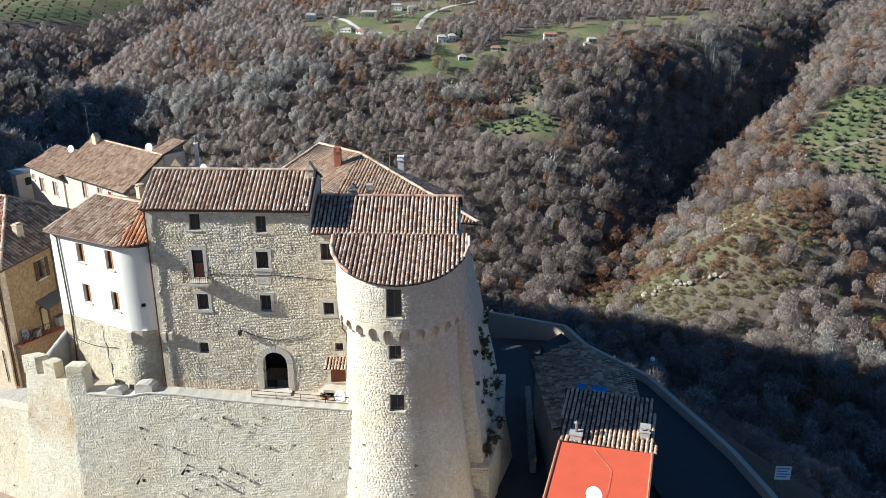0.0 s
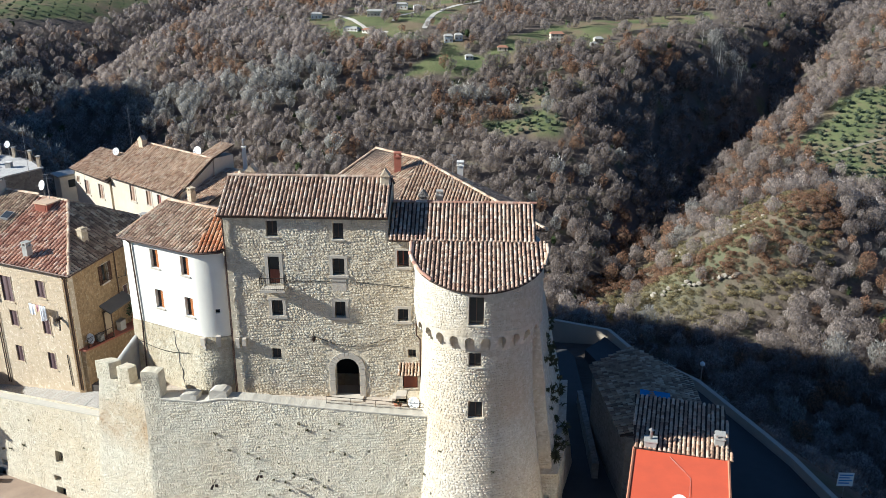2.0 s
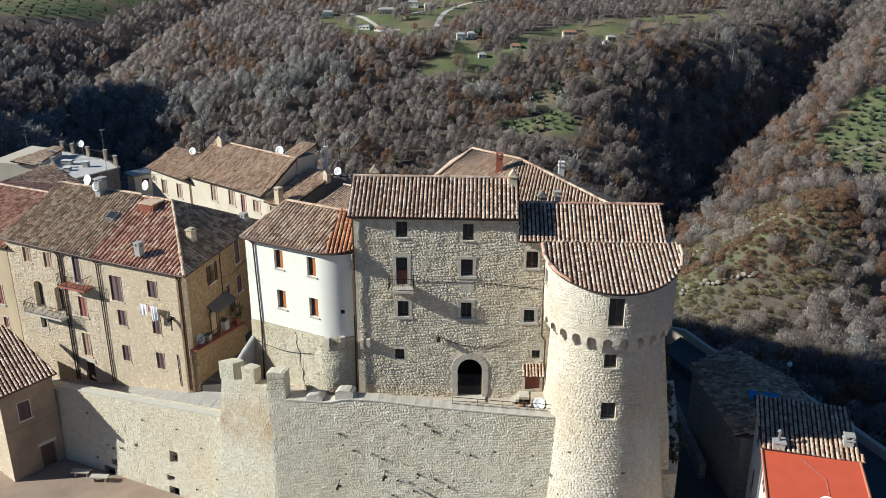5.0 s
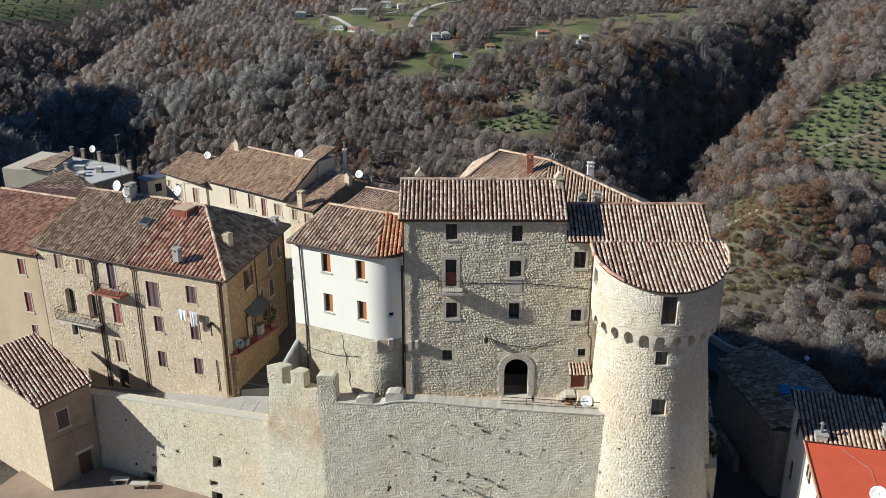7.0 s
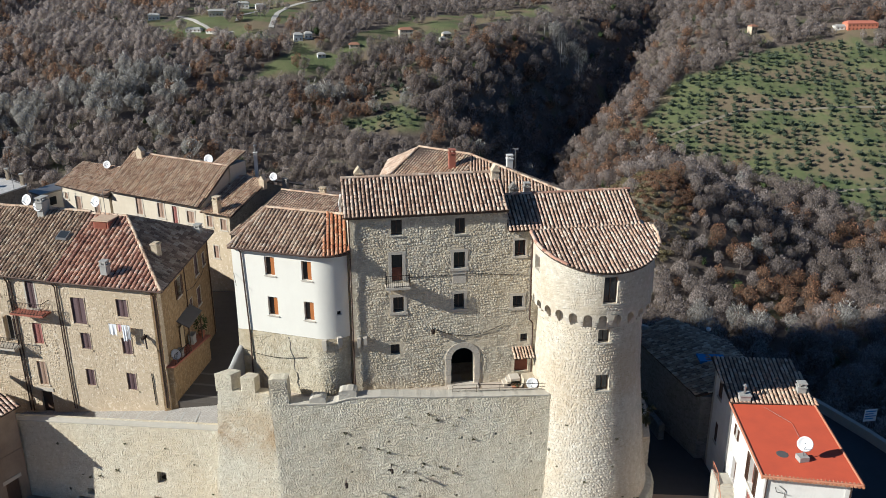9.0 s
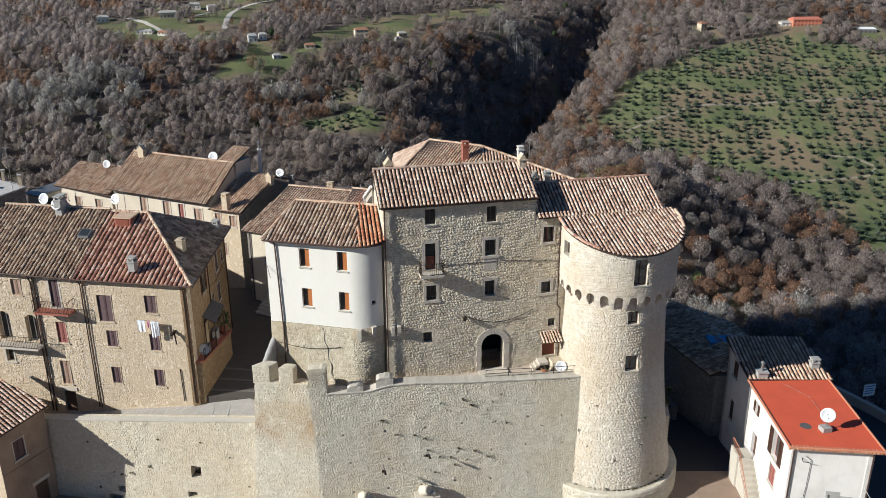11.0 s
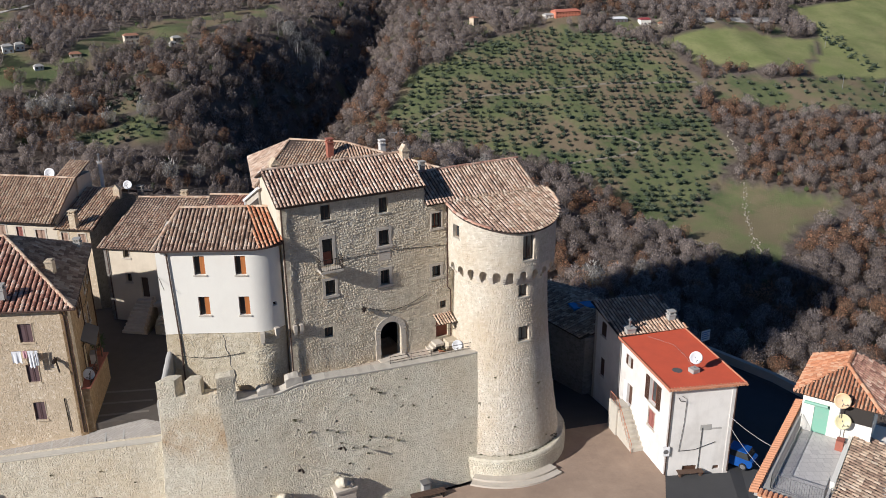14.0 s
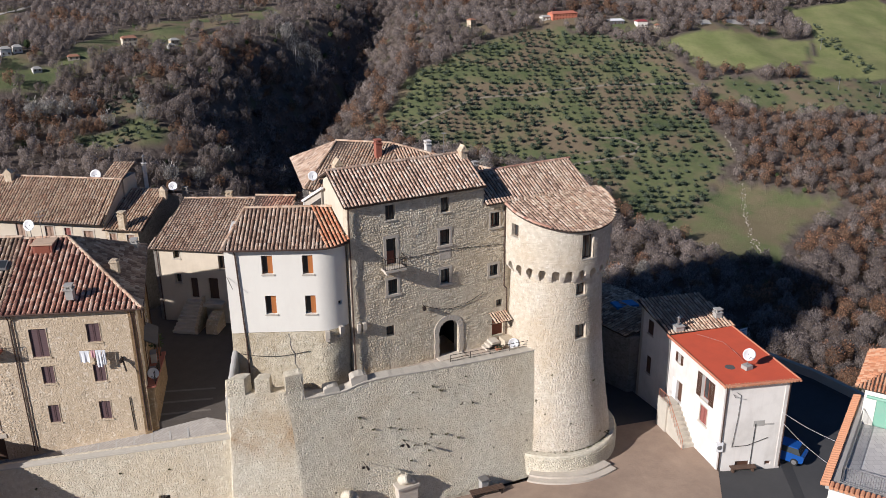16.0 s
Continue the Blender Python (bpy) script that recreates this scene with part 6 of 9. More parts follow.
make("pane", Geo().box(lambda u, v, d: (-40.9 + u * 0.93 + d * 0.345, 65.2 - u * 0.37 + d * 0.86, v + d * 0.43), -0.38, 0.38, 9.2, 9.215, -0.34, 0.34), GLASS, sky_light)
dish((-44.2, 68.9, 11.0), -0.5, 0.45, 1.0)
dish((-43.2, 68.2, 10.7), -0.5, 0.45, 0.9)
dish((-38.6, 67.2, 11.1), -0.6, 0.42, 1.0)
antenna(-37.9, 66.6, 9.9, 12.2, 0.3, ((0.0, 0.9), (0.35, 0.6)))

# ---- red-tiled house further down the street ----
red_row = thing("red_tiled_house", (-54, 69, -5), "old pink rendered house with a low red tiled roof", "house")
rr_front, rr_len = straight((-60.0, 69.1), (-50.2, 65.2))
rr_holes = [(8.3, 9.0, 4.2, 5.6), (8.4, 9.1, 0.8, 2.6), (8.6, 9.1, -1.4, -0.4)]
wall("front_wall", rr_front, rr_len, -8.0, 6.3, 0.5, TAN_RENDER, red_row, rr_holes)
for h in rr_holes:
    window(red_row, rr_front, *h, style="shut", shutter=SHUTTER_RED, surround=0.08)
wall("side_wall", *straight((-50.2, 65.2), (-47.3, 73.5)), -8.0, 6.2, 0.4, TAN_RENDER, red_row)
roof_plane(red_row, [(-60.3, 68.8, 6.3), (-50.0, 64.75, 6.3), (-48.2, 72.2, 8.6), (-58.0, 76.2, 8.6)], TILE_RED, 0.27, 0.34, rnd=46)
roof_plane(red_row, [(-45.5, 79.0, 6.5), (-56, 83.0, 6.5), (-58.0, 76.2, 8.6), (-48.2, 72.2, 8.6)], TILE_RED, 0.27, 0.34, rnd=47)
ridge(red_row, [(-58.0, 76.2, 8.62), (-48.2, 72.2, 8.62)], TILE_TAN, 0.13)

# ---- tan gable house and roof terrace behind ----
deck = thing("roof_terrace_house", (-57, 93, -3), "house with a flat tiled roof terrace and brick posts", "house")
DECK = [(-55.1, 85.4), (-51.5, 91.5), (-54.0, 94.3), (-56.7, 95.8), (-59.2, 97.1), (-61.0, 98.2), (-60.4, 93.6), (-58.6, 90.5), (-58.8, 87.9)]
make("wall_block", Geo().prism(DECK, -6.0, 5.9), STONE_DARK, deck)
make("deck", Geo().prism([(x + (x + 57) * 0.04, y + (y - 91.5) * 0.04) for x, y in DECK], 5.9, 6.05), ROOF_DECK, deck)
for x, y in [(-55.1, 85.7), (-51.8, 91.6), (-54.0, 94.1), (-56.7, 95.6), (-59.1, 96.9), (-60.8, 97.9), (-60.1, 93.6), (-58.4, 90.6), (-58.5, 88.1)]:
    p = make("post", Geo().block(x - 0.16, x + 0.16, y - 0.16, y + 0.16, 6.0, 7.2), STONE_BROWN, deck)
    make("post_cap", Geo().block(x - 0.22, x + 0.22, y - 0.22, y + 0.22, 7.2, 7.3), CEMENT, p)
for a, b in (((-51.8, 91.6), (-54.0, 94.1)), ((-54.0, 94.1), (-56.7, 95.6)), ((-56.7, 95.6), (-59.1, 96.9)), ((-59.1, 96.9), (-60.8, 97.9))):
    iron_rail(deck, (*a, 6.05), (*b, 6.05), 0.95, 0.2)
for x, y, w, h in ((-57.3, 88.6, 0.9, 0.5), (-56.4, 89.6, 0.7, 0.35), (-57.6, 92.2, 1.1, 0.45), (-55.0, 91.2, 0.6, 0.6)):
    box = thing("storage_box", (x, y, 6.05), "pale weathered storage box on the roof terrace", "box", "roof terrace boxes")
    make("body", Geo().block(x - w / 2, x + w / 2, y - 0.3, y + 0.3, 6.05, 6.05 + h), CEMENT, box)
    make("lid", Geo().block(x - w / 2 - 0.04, x + w / 2 + 0.04, y - 0.34, y + 0.34, 6.05 + h, 6.1 + h), WHITE_OLD, box)
roof_plane(deck, [(-59.3, 88.4, 6.9), (-59.7, 96.0, 6.9), (-60.9, 96.2, 7.15), (-62.0, 88.5, 7.35)], TILE_TAN, rnd=48)
make("hut_wall", Geo().prism([(-64.5, 88.8), (-59.5, 88.7), (-59.9, 95.8), (-63.5, 96.2)], -6.0, lambda x, y: 6.75 + min(0.4, max(0.0, -59.5 - x) * 0.17)), CREAM, deck)
dish((-57.4, 95.9, 7.5), -0.3, 0.4, 1.45)
antenna(-62.6, 93.5, 7.6, 10.0, 0.2, ((0.0, 1.6), (0.5, 1.8), (0.9, 1.2)))
antenna(-52.2, 90.0, 4.5, 10.5, 0.9, ((0.0, 0.5),))
gab = thing("gable_house", (-57, 78, -3), "old stone gable house beside the roof terrace", "house")
wall("gable_wall", *straight((-62, 80.5), (-53.4, 77.5)), -6.0, lambda u: 5.5 + 2.0 * max(0.0, 1 - abs(u - 4.0) / 4.5), 0.5, STONE_BROWN, gab, [(5.6, 6.2, 4.2, 4.9)])
roof_plane(gab, [(-53.2, 77.3, 5.4), (-51.0, 84.0, 5.4), (-56.4, 86.6, 7.7), (-58.2, 79.0, 7.7)], TILE_GREY, rnd=49)
# dark felt colour on this flat roof stands in for the shade over it
make("lean_roof", Geo().prism([(-53.5, 77.5), (-46.5, 78.5), (-46.0, 84.0), (-52, 85)], 3.4, 3.6), ROOF_FELT, gab)
make("wall_block", Geo().prism([(-53.3, 77.7), (-46.7, 78.7), (-46.2, 83.8), (-51.8, 84.8)], -5, 3.4), GREY_RENDER, gab)

# ---- cream house with the long roof ----
cream = thing("cream_house", (-37, 86, -2.5), "long cream rendered house with sandy tiled roof and faded shutters", "house")
CA, CB = (-42.3, 88.1), (-32.4, 81.25)
cr_front, cr_len = straight(CA, CB)
cr_holes = [(3.35, 4.15, 4.0, 5.75), (6.2, 7.0, 4.05, 5.6), (8.1, 8.7, 3.6, 5.5), (9.95, 10.85, 4.05, 5.25)]
wall("front_wall", cr_front, cr_len, -3.0, 6.35, 0.5, CREAM, cream, cr_holes)
for k, h in enumerate(cr_holes):
    window(cream, cr_front, *h, style="shut", shutter=SHUTTER_TAN if k != 2 else SHUTTER_RED, surround=0.16, stone=DRESSED)
CN = Vector((0.569, 0.822))
off = lambda p, k, z: (p[0] + CN.x * k, p[1] + CN.y * k, z)
CAo, CBo = (-42.75, 88.0), (-32.45, 80.85)
CSo = (CBo[0] - 1.7, CBo[1] + 1.18)
roof_plane(cream, [off(CAo, -0.35, 6.3), off(CBo, -0.35, 6.1), off(CBo, 4.4, 9.05), off(CAo, 4.4, 9.15)], TILE_TAN, rnd=51)
roof_plane(cream, [off(CBo, 9.4, 6.1), off(CAo, 9.4, 6.2), off(CAo, 4.4, 9.15), off(CBo, 4.4, 9.05)], TILE_TAN, rnd=52)
ridge(cream, [off(CAo, 4.4, 9.17), off(CBo, 4.4, 9.07)], TILE_TAN, 0.12)
wall("east_wall", *straight(CB, off(CB, 9, 0)[:2]), -3.0, lambda u: 6.0 + 2.9 * max(0.0, 1 - abs(u - 4.5) / 4.6), 0.4, GREY_RENDER, cream)
wall("west_wall", *straight(off(CA, 9, 0)[:2], CA), -3.0, lambda u: 6.0 + 2.9 * max(0.0, 1 - abs(u - 4.5) / 4.6), 0.4, CREAM, cream)
chimney(cream, -39.3, 90.4, 8.2, 9.5, 0.7, 0.6, STONE_BROWN, -0.6, "gable")
dish((-31.96, 86.48, 9.3), -0.4, 0.5, 1.2)
dish((-30.6, 84.9, 8.3), -0.5, 0.42, 0.9)
dish((-43.3, 92.7, 7.6), -0.3, 0.42, 1.4)
roof_plane(cream, [off(CSo, 4.5, 9.1), off(CBo, 4.5, 9.1), off(CBo, 7.3, 10.0), off(CSo, 7.3, 10.0)], TILE_TAN, rnd=53, name="small_roof")
make("small_tower", Geo().prism([off(CSo, 4.6, 0)[:2], off(CBo, 4.6, 0)[:2], off(CBo, 7.1, 0)[:2], off(CSo, 7.1, 0)[:2]], 5.0, 9.0), GREY_RENDER, cream)
chimney(cream, -27.4, 87.3, 6.5, 9.6, 0.35, 0.35, WHITE_OLD, 0, "pipe")
antenna(-29.6, 87.0, 9.2, 11.8, 0.4, ((0.0, 0.9), (0.45, 0.6)))
antenna(-44.5, 100.0, 5.0, 11.3, 0.2, ((0.0, 1.3), (1.3, 2.4)), "tall television aerial standing behind the roofs")
low = thing("low_cream_house", (-47, 92, -2.5), "low cream house stepping down the row", "house")
LA = (-48.2, 92.1)
lo_front, lo_len = straight(LA, (-42.6, 88.25))
lo_holes = [(1.9, 2.7, 3.2, 4.8), (4.6, 5.4, 3.2, 4.8), (0.25, 0.85, 4.3, 5.0)]
wall("front_wall", lo_front, lo_len, -3.0, 5.5, 0.5, CREAM, low, lo_holes)
for h in lo_holes:
    window(low, lo_front, *h, style="shut", shutter=SHUTTER_TAN, surround=0.1)
LAo, LBo = (-48.7, 92.65), (-42.4, 87.8)
roof_plane(low, [off(LAo, -0.3, 5.75), off(LBo, -0.3, 5.5), off(LBo, 4.0, 7.35), off(LAo, 4.0, 7.1)], TILE_TAN, rnd=54)
roof_plane(low, [off(LBo, 8.4, 5.4), off(LAo, 8.4, 5.4), off(LAo, 4.0, 7.1), off(LBo, 4.0, 7.35)], TILE_TAN, rnd=55)
ridge(low, [off(LAo, 4.0, 7.12), off(LBo, 4.0, 7.37)], TILE_TAN, 0.12)
wall("west_wall", *straight(off(LA, 8, 0)[:2], LA), -3.0, lambda u: 5.4 + 1.6 * max(0.0, 1 - abs(u - 4.0) / 4.2), 0.4, CREAM, low)
shed = thing("glazed_shed", (-51, 90, 0), "small pale shed with a dark window among the roofs", "shed")
make("body", Geo().prism([(-52.3, 95.3), (-50.9, 93.9), (-48.5, 96.6), (-49.9, 98.7)], -2, 4.2), WHITE_OLD, shed)
make("shed_roof", Geo().prism([(-52.6, 95.2), (-50.9, 93.5), (-48.1, 96.6), (-49.9, 99.0)], 4.2, 4.36), PIPE_GREY, shed)
make("pane", Geo().box(straight((-50.9, 93.9), (-48.5, 96.6))[0], 0.9, 1.7, 2.8, 3.7, -0.03, 0.02), GLASS, shed)

# ---- house beyond the cream one, and the house with the stairs ----
mid = thing("sandy_roofed_house", (-29, 82, -2.5), "old stone house with a sandy tiled roof", "house")
mid_front, mf_len = straight((-32.4, 81.25), (-29.8, 79.45))
wall("front_wall", mid_front, mf_len, -3.0, 5.4, 0.5, STONE_BROWN, mid, [(0.4, 1.05, 4.0, 5.1), (2.05, 2.75, 3.9, 5.0), (0.9, 1.5, 0.8, 2.1)])
for h in ((0.4, 1.05, 4.0, 5.1), (2.05, 2.75, 3.9, 5.0), (0.9, 1.5, 0.8, 2.1)):
    window(mid, mid_front, *h, style="shut", shutter=SHUTTER_TAN, surround=0.08)
wall("east_wall", *straight((-29.8, 79.45), (-24.6, 86.6)), -3.0, lambda u: 5.4 + 2.1 * max(0.0, 1 - abs(u - 5.2) / 5.3), 0.4, STONE_DARK, mid)
roof_plane(mid, [(-32.7, 80.95, 5.55), (-29.55, 78.8, 5.55), (-26.0, 83.6, 7.7), (-29.2, 85.9, 7.7)], TILE_TAN, rnd=56)
roof_plane(mid, [(-22.6, 88.6, 5.6), (-26.0, 91.0, 5.6), (-29.2, 85.9, 7.7), (-26.0, 83.6, 7.7)], TILE_TAN, rnd=57)
chimney(mid, -30.9, 80.1, 5.6, 6.9, 0.6, 0.6, STONE_BROWN, -0.6, "slab")
chimney(mid, -26.6, 82.9, 7.0, 7.9, 0.6, 0.5, STONE_BROWN, -0.6, "gable")
dish((-25.5, 83.55, 8.0), -0.4, 0.42, 1.0)

stair = thing("stair_house", (-26, 75, -2.5), "cream house with an outdoor stone stair in a shaded lane", "house")
SA, SB = (-29.1, 76.36), (-22.6, 71.6)
st_front, st_len = straight(SA, SB)
st_holes = [(1.85, 2.4, 3.75, 4.55), (1.8, 2.35, 1.4, 2.25), (3.15, 3.85, 0.0, 1.95), (4.85, 5.75, -0.05, 2.0), (6.0, 6.6, 2.9, 4.2)]
wall("front_wall", st_front, st_len, -3.5, 4.75, 0.5, CREAM, stair, st_holes)
for k, h in enumerate(st_holes):
    if k in (2, 3):
        make("door", Geo().box(st_front, h[0], h[1], h[2], h[3], 0.2, 0.26), WOOD_DARK, stair)
    else:
        window(stair, st_front, *h, surround=0.06)
for i in range(9):
    make("stair_step", Geo().box(st_front, 2.2 + 0.07 * i, 4.3, -3.5, -2.38 + 0.25 * (i + 1), -2.6 + 0.25 * i, 0.0), DRESSED, stair)
    make("stair_cheek", Geo().box(st_front, 4.3, 4.55, -3.5, -1.9 + 0.25 * (i + 1), -2.6 + 0.25 * i, -0.3), STONE_BROWN, stair)
g = Geo()
for k in range(7):
    a0, a1 = math.pi / 2 * k / 7, math.pi / 2 * (k + 1) / 7
    g.box(st_front, 5.25, 6.3, -3.5, -2.0 + 1.1 * math.sin(a1), -0.5 - 1.9 * math.cos(a0), -0.5 - 1.9 * math.cos(a1))
make("rounded_cheek", g, STONE_BROWN, stair, "rounded masonry side of the stair")
make("landing", Geo().box(st_front, 4.55, 6.3, -0.45, -0.15, -0.9, 0.0), DRESSED, stair)
roof_plane(stair, [(-29.6, 76.2, 4.75), (-22.4, 70.9, 4.75), (-18.8, 78.9, 7.0), (-24.8, 82.3, 7.0)], TILE_OLD, rnd=58)
roof_plane(stair, [(-15, 85.0, 4.9), (-20.6, 88.5, 4.9), (-24.8, 82.3, 7.0), (-18.8, 78.9, 7.0)], TILE_OLD, rnd=59)
roof_plane(stair, [(-22.4, 70.9, 4.75), (-19.8, 68.8, 4.9), (-15.5, 76.9, 7.3), (-18.8, 78.9, 7.3)], TILE_RED, rnd=60)
ridge(stair, [(-24.8, 82.3, 7.02), (-18.8, 78.9, 7.02)], TILE_TAN, 0.12)
ridge(stair, [(-18.8, 78.9, 7.32), (-15.5, 76.9, 7.32)], TILE_TAN, 0.12)
wall("west_wall", *straight((-24.5, 82.5), SA), -3.5, 4.8, 0.4, STONE_DARK, stair)
chimney(stair, -20.75, 81.3, 6.2, 7.0, 0.6, 0.45, STONE_BROWN, -0.5, "slab")
chimney(stair, -24.4, 83.6, 5.6, 7.4, 0.5, 0.4, STONE_DARK, -0.5, "slab")
downpipe(stair, [st_front(0.35, 4.6, -0.1), st_front(0.35, -2.6, -0.1)], PIPE_BROWN, 0.036)
# flat white penthouse behind the castle
pent = thing("white_roof_room", (-19.5, 60, 8), "glazed lean-to roof room with white verge boards", "roof room")
make("body", Geo().prism([(-19.7, 57.5), (-16.5, 57.5), (-16.5, 61.4), (-19.7, 61.4)], 6, lambda x, y: 13.5 - 0.476 * (y - 57.5)), GREY_RENDER, pent)
make("glazing", Geo().add([(-19.72, 57.6, 12.9), (-19.72, 61.3, 11.1), (-19.72, 61.3, 10.2), (-19.72, 57.6, 10.2), (-19.76, 57.6, 12.9), (-19.76, 61.3, 11.1), (-19.76, 61.3, 10.2), (-19.76, 57.6, 10.2)],
     [(0, 1, 2, 3), (7, 6, 5, 4), (0, 4, 5, 1), (1, 5, 6, 2), (2, 6, 7, 3), (3, 7, 4, 0)]), GLASS, pent)
make("verge_board", Geo().tube((-19.8, 57.0, 13.8), (-19.8, 61.6, 11.6), 0.12, None, 4), DISH, pent)
make("corner_post", Geo().tube((-19.78, 61.35, 11.6), (-19.78, 61.35, 9.0), 0.08, None, 4), DISH, pent)
dish((-16.0, 70.0, 11.0), -0.4, 0.42, 1.0)

# ---- big house behind the castle ----
back = thing("back_house", (-9, 70, 0), "large house behind the castle with a sandy hipped roof", "house")
make("wall_block", Geo().prism([(-16.3, 70.4), (-9.8, 64.4), (0.9, 62.4), (-1.0, 68.6), (-13, 80)], -11, 9.8), CREAM, back)
BA, BB = (-12.0, 74.5, 12.75), (-7.9, 71.2, 12.7)
roof_plane(back, [(-16.8, 70.2, 9.9), (-10.0, 63.5, 9.9), BB, BA], TILE_TAN, rnd=61)
roof_plane(back, [(-10.0, 63.5, 9.9), (2.2, 61.2, 9.9), BB], TILE_TAN, rnd=62)
roof_plane(back, [(2.2, 61.2, 9.9), (-0.1, 68.9, 9.9), BB], TILE_GREY, rnd=63)
roof_plane(back, [(-0.1, 68.9, 9.9), (-14, 82.5, 9.6), BA, BB], TILE_GREY, rnd=64)
roof_plane(back, [(-14, 82.5, 9.6), (-16.8, 70.2, 9.9), BA], TILE_OLD, rnd=65)
ridge(back, [BA, BB], TILE_TAN, 0.13)
ridge(back, [(2.2, 61.2, 9.95), BB], TILE_TAN, 0.13)
ridge(back, [(-16.8, 70.2, 9.95), BA], TILE_TAN, 0.12)
chimney(back, -9.7, 70.2, 11.6, 13.1, 0.55, 0.55, BRICK, 0, "slab")
chimney(back, -4.5, 70.6, 10.6, 12.3, 0.5, 0.5, WHITE_OLD, 0, "slab")
antenna(-5.0, 66.5, 10.5, 14.2, 0.3, ((0.0, 0.4),))


# ---- red-roofed white house on the square ----
redh = thing("red_roofed_house", (9, 45, -9.0), "white rendered house with a flat red coated roof and brown shutters", "house")
A1, A2, A3, A4 = (7.72, 49.75), (5.85, 41.65), (10.68, 39.72), (13.0, 48.45)
rw, rw_len = straight(A1, A2)
west_holes = [(0.95, 2.3, -3.0, -2.15), (1.6, 2.45, -6.5, -4.6), (5.2, 6.4, -4.2, -2.15), (5.35, 6.35, -6.25, -4.75)]
wall("west_wall", rw, rw_len, -9.4, -1.35, 0.4, WHITE_OLD, redh, west_holes, 0.8, 0.8, 0.006)
window(redh, rw, 1.4, 1.95, -3.0, -2.15, style="open", shutter=SHUTTER_BROWN)
for a, b in ((0.95, 1.4), (1.95, 2.3)):
    make("infill", Geo().box(rw, a, b, -3.0, -2.15, 0.0, 0.3), WHITE_OLD, redh)
make("front_door", Geo().box(rw, 1.6, 2.45, -6.5, -4.6, 0.2, 0.26), SHUTTER_BROWN, redh)
make("door_leaf", Geo().box(rw, 1.0, 1.6, -6.5, -4.6, -0.05, -0.004), DISH, redh, "open white outer door leaf")
window(redh, rw, 5.2, 6.4, -4.2, -2.15, style="open", shutter=SHUTTER_BROWN, frame_mat=WOOD_RED)
window(redh, rw, 5.35, 6.35, -6.25, -4.75, style="shut", shutter=SHUTTER_RED, surround=0.08, stone=COPING)
rs, rs_len = straight(A2, A3)
south_holes = [(1.5, 2.65, -8.85, -8.35), (3.95, 4.45, -8.85, -8.5)]
wall("south_wall", rs, rs_len, -9.4, -1.36, 0.4, WHITE_OLD, redh, south_holes, 0.8, 0.8, 0.006)
for h in south_holes:
    make("cellar_grille", Geo().box(rs, h[0], h[1], h[2], h[3], 0.15, 0.2), SHUTTER_BROWN, redh)
wall("east_wall", *straight(A3, A4), -9.6, -1.36, 0.4, WHITE_OLD, redh)
wall("north_wall", *straight(A4, A1), -9.4, -1.4, 0.4, WHITE_OLD, redh)
rz = lambda x, y: -1.22 + 0.03 * (x - 8) + 0.0 * y
out = [(5.45, 41.35), (10.98, 39.2), (13.3, 48.55), (7.55, 50.05)]
make("roof", Geo().prism(out, lambda x, y: rz(x, y) - 0.16, lambda x, y: rz(x, y)), RED_SHEET, redh, "flat roof with red waterproof coating")
g = Geo()
for (xa, ya), (xb, yb) in zip(out[-1:] + out[:2], out[:3]):
    g.path([(xa, ya, rz(xa, ya)), (xb, yb, rz(xb, yb))], 0.09, 6)
make("roof_edge", g, TERRACOTTA, redh)
g = Geo()
for i in range(26):
    t = i / 25
    x, y = 5.45 + 5.53 * t, 41.35 - 2.15 * t
    g.tube((x - 0.05, y - 0.1, rz(x, y) - 0.07), (x + 0.08, y + 0.25, rz(x, y) - 0.05), 0.09, None, 6)
make("eave_tiles", g, TILE_NEW, redh)
for a in (0.12, rs_len - 0.1):
    downpipe(redh, [rs(a, -1.5, -0.1), rs(a, -9.0, -0.08)], PIPE_BROWN, 0.05)
downpipe(redh, [rw(0.1, -1.5, -0.1), rw(0.1, -7.0, -0.08)], PIPE_GREY, 0.05)
make("cable", Geo().path([rs(0.9, -2.1, -0.06), rs(1.3, -2.4, -0.06), rs(1.25, -4.5, -0.06), rs(1.05, -6.9, -0.06)], 0.018, 5), RUBBER, redh)
make("cable", Geo().path([rs(2.75, -5.0, -0.06), rs(2.7, -8.8, -0.06)], 0.022, 5), RUBBER, redh)
make("cable", Geo().path([rs(1.0, -6.95, -0.06), rs(2.3, -6.9, -0.06), rs(3.9, -6.3, -0.06)], 0.02, 4), RUBBER, redh)
make("bare_patch", Geo().box(rs, 2.6, 3.5, -5.25, -4.75, -0.012, 0.0).box(rs, 3.4, 4.3, -5.2, -5.05, -0.012, 0.0), CEMENT, redh)
make("bracket", Geo().path([rs(0.7, -2.3, 0), rs(0.7, -2.35, -0.4), rs(1.1, -2.4, -0.4)], 0.025, 4), IRON, redh)
make("meter_box", Geo().box(rs, -0.25, 0.28, -7.25, -6.45, -0.2, -0.004), DISH, redh, "white meter box on the corner")
make("grille", Geo().lathe(rs(0.0, -6.85, -0.21), (-0.37, -0.93, 0), [(0, 0.2), (0.02, 0.19)], 14), PIPE_GREY, redh)
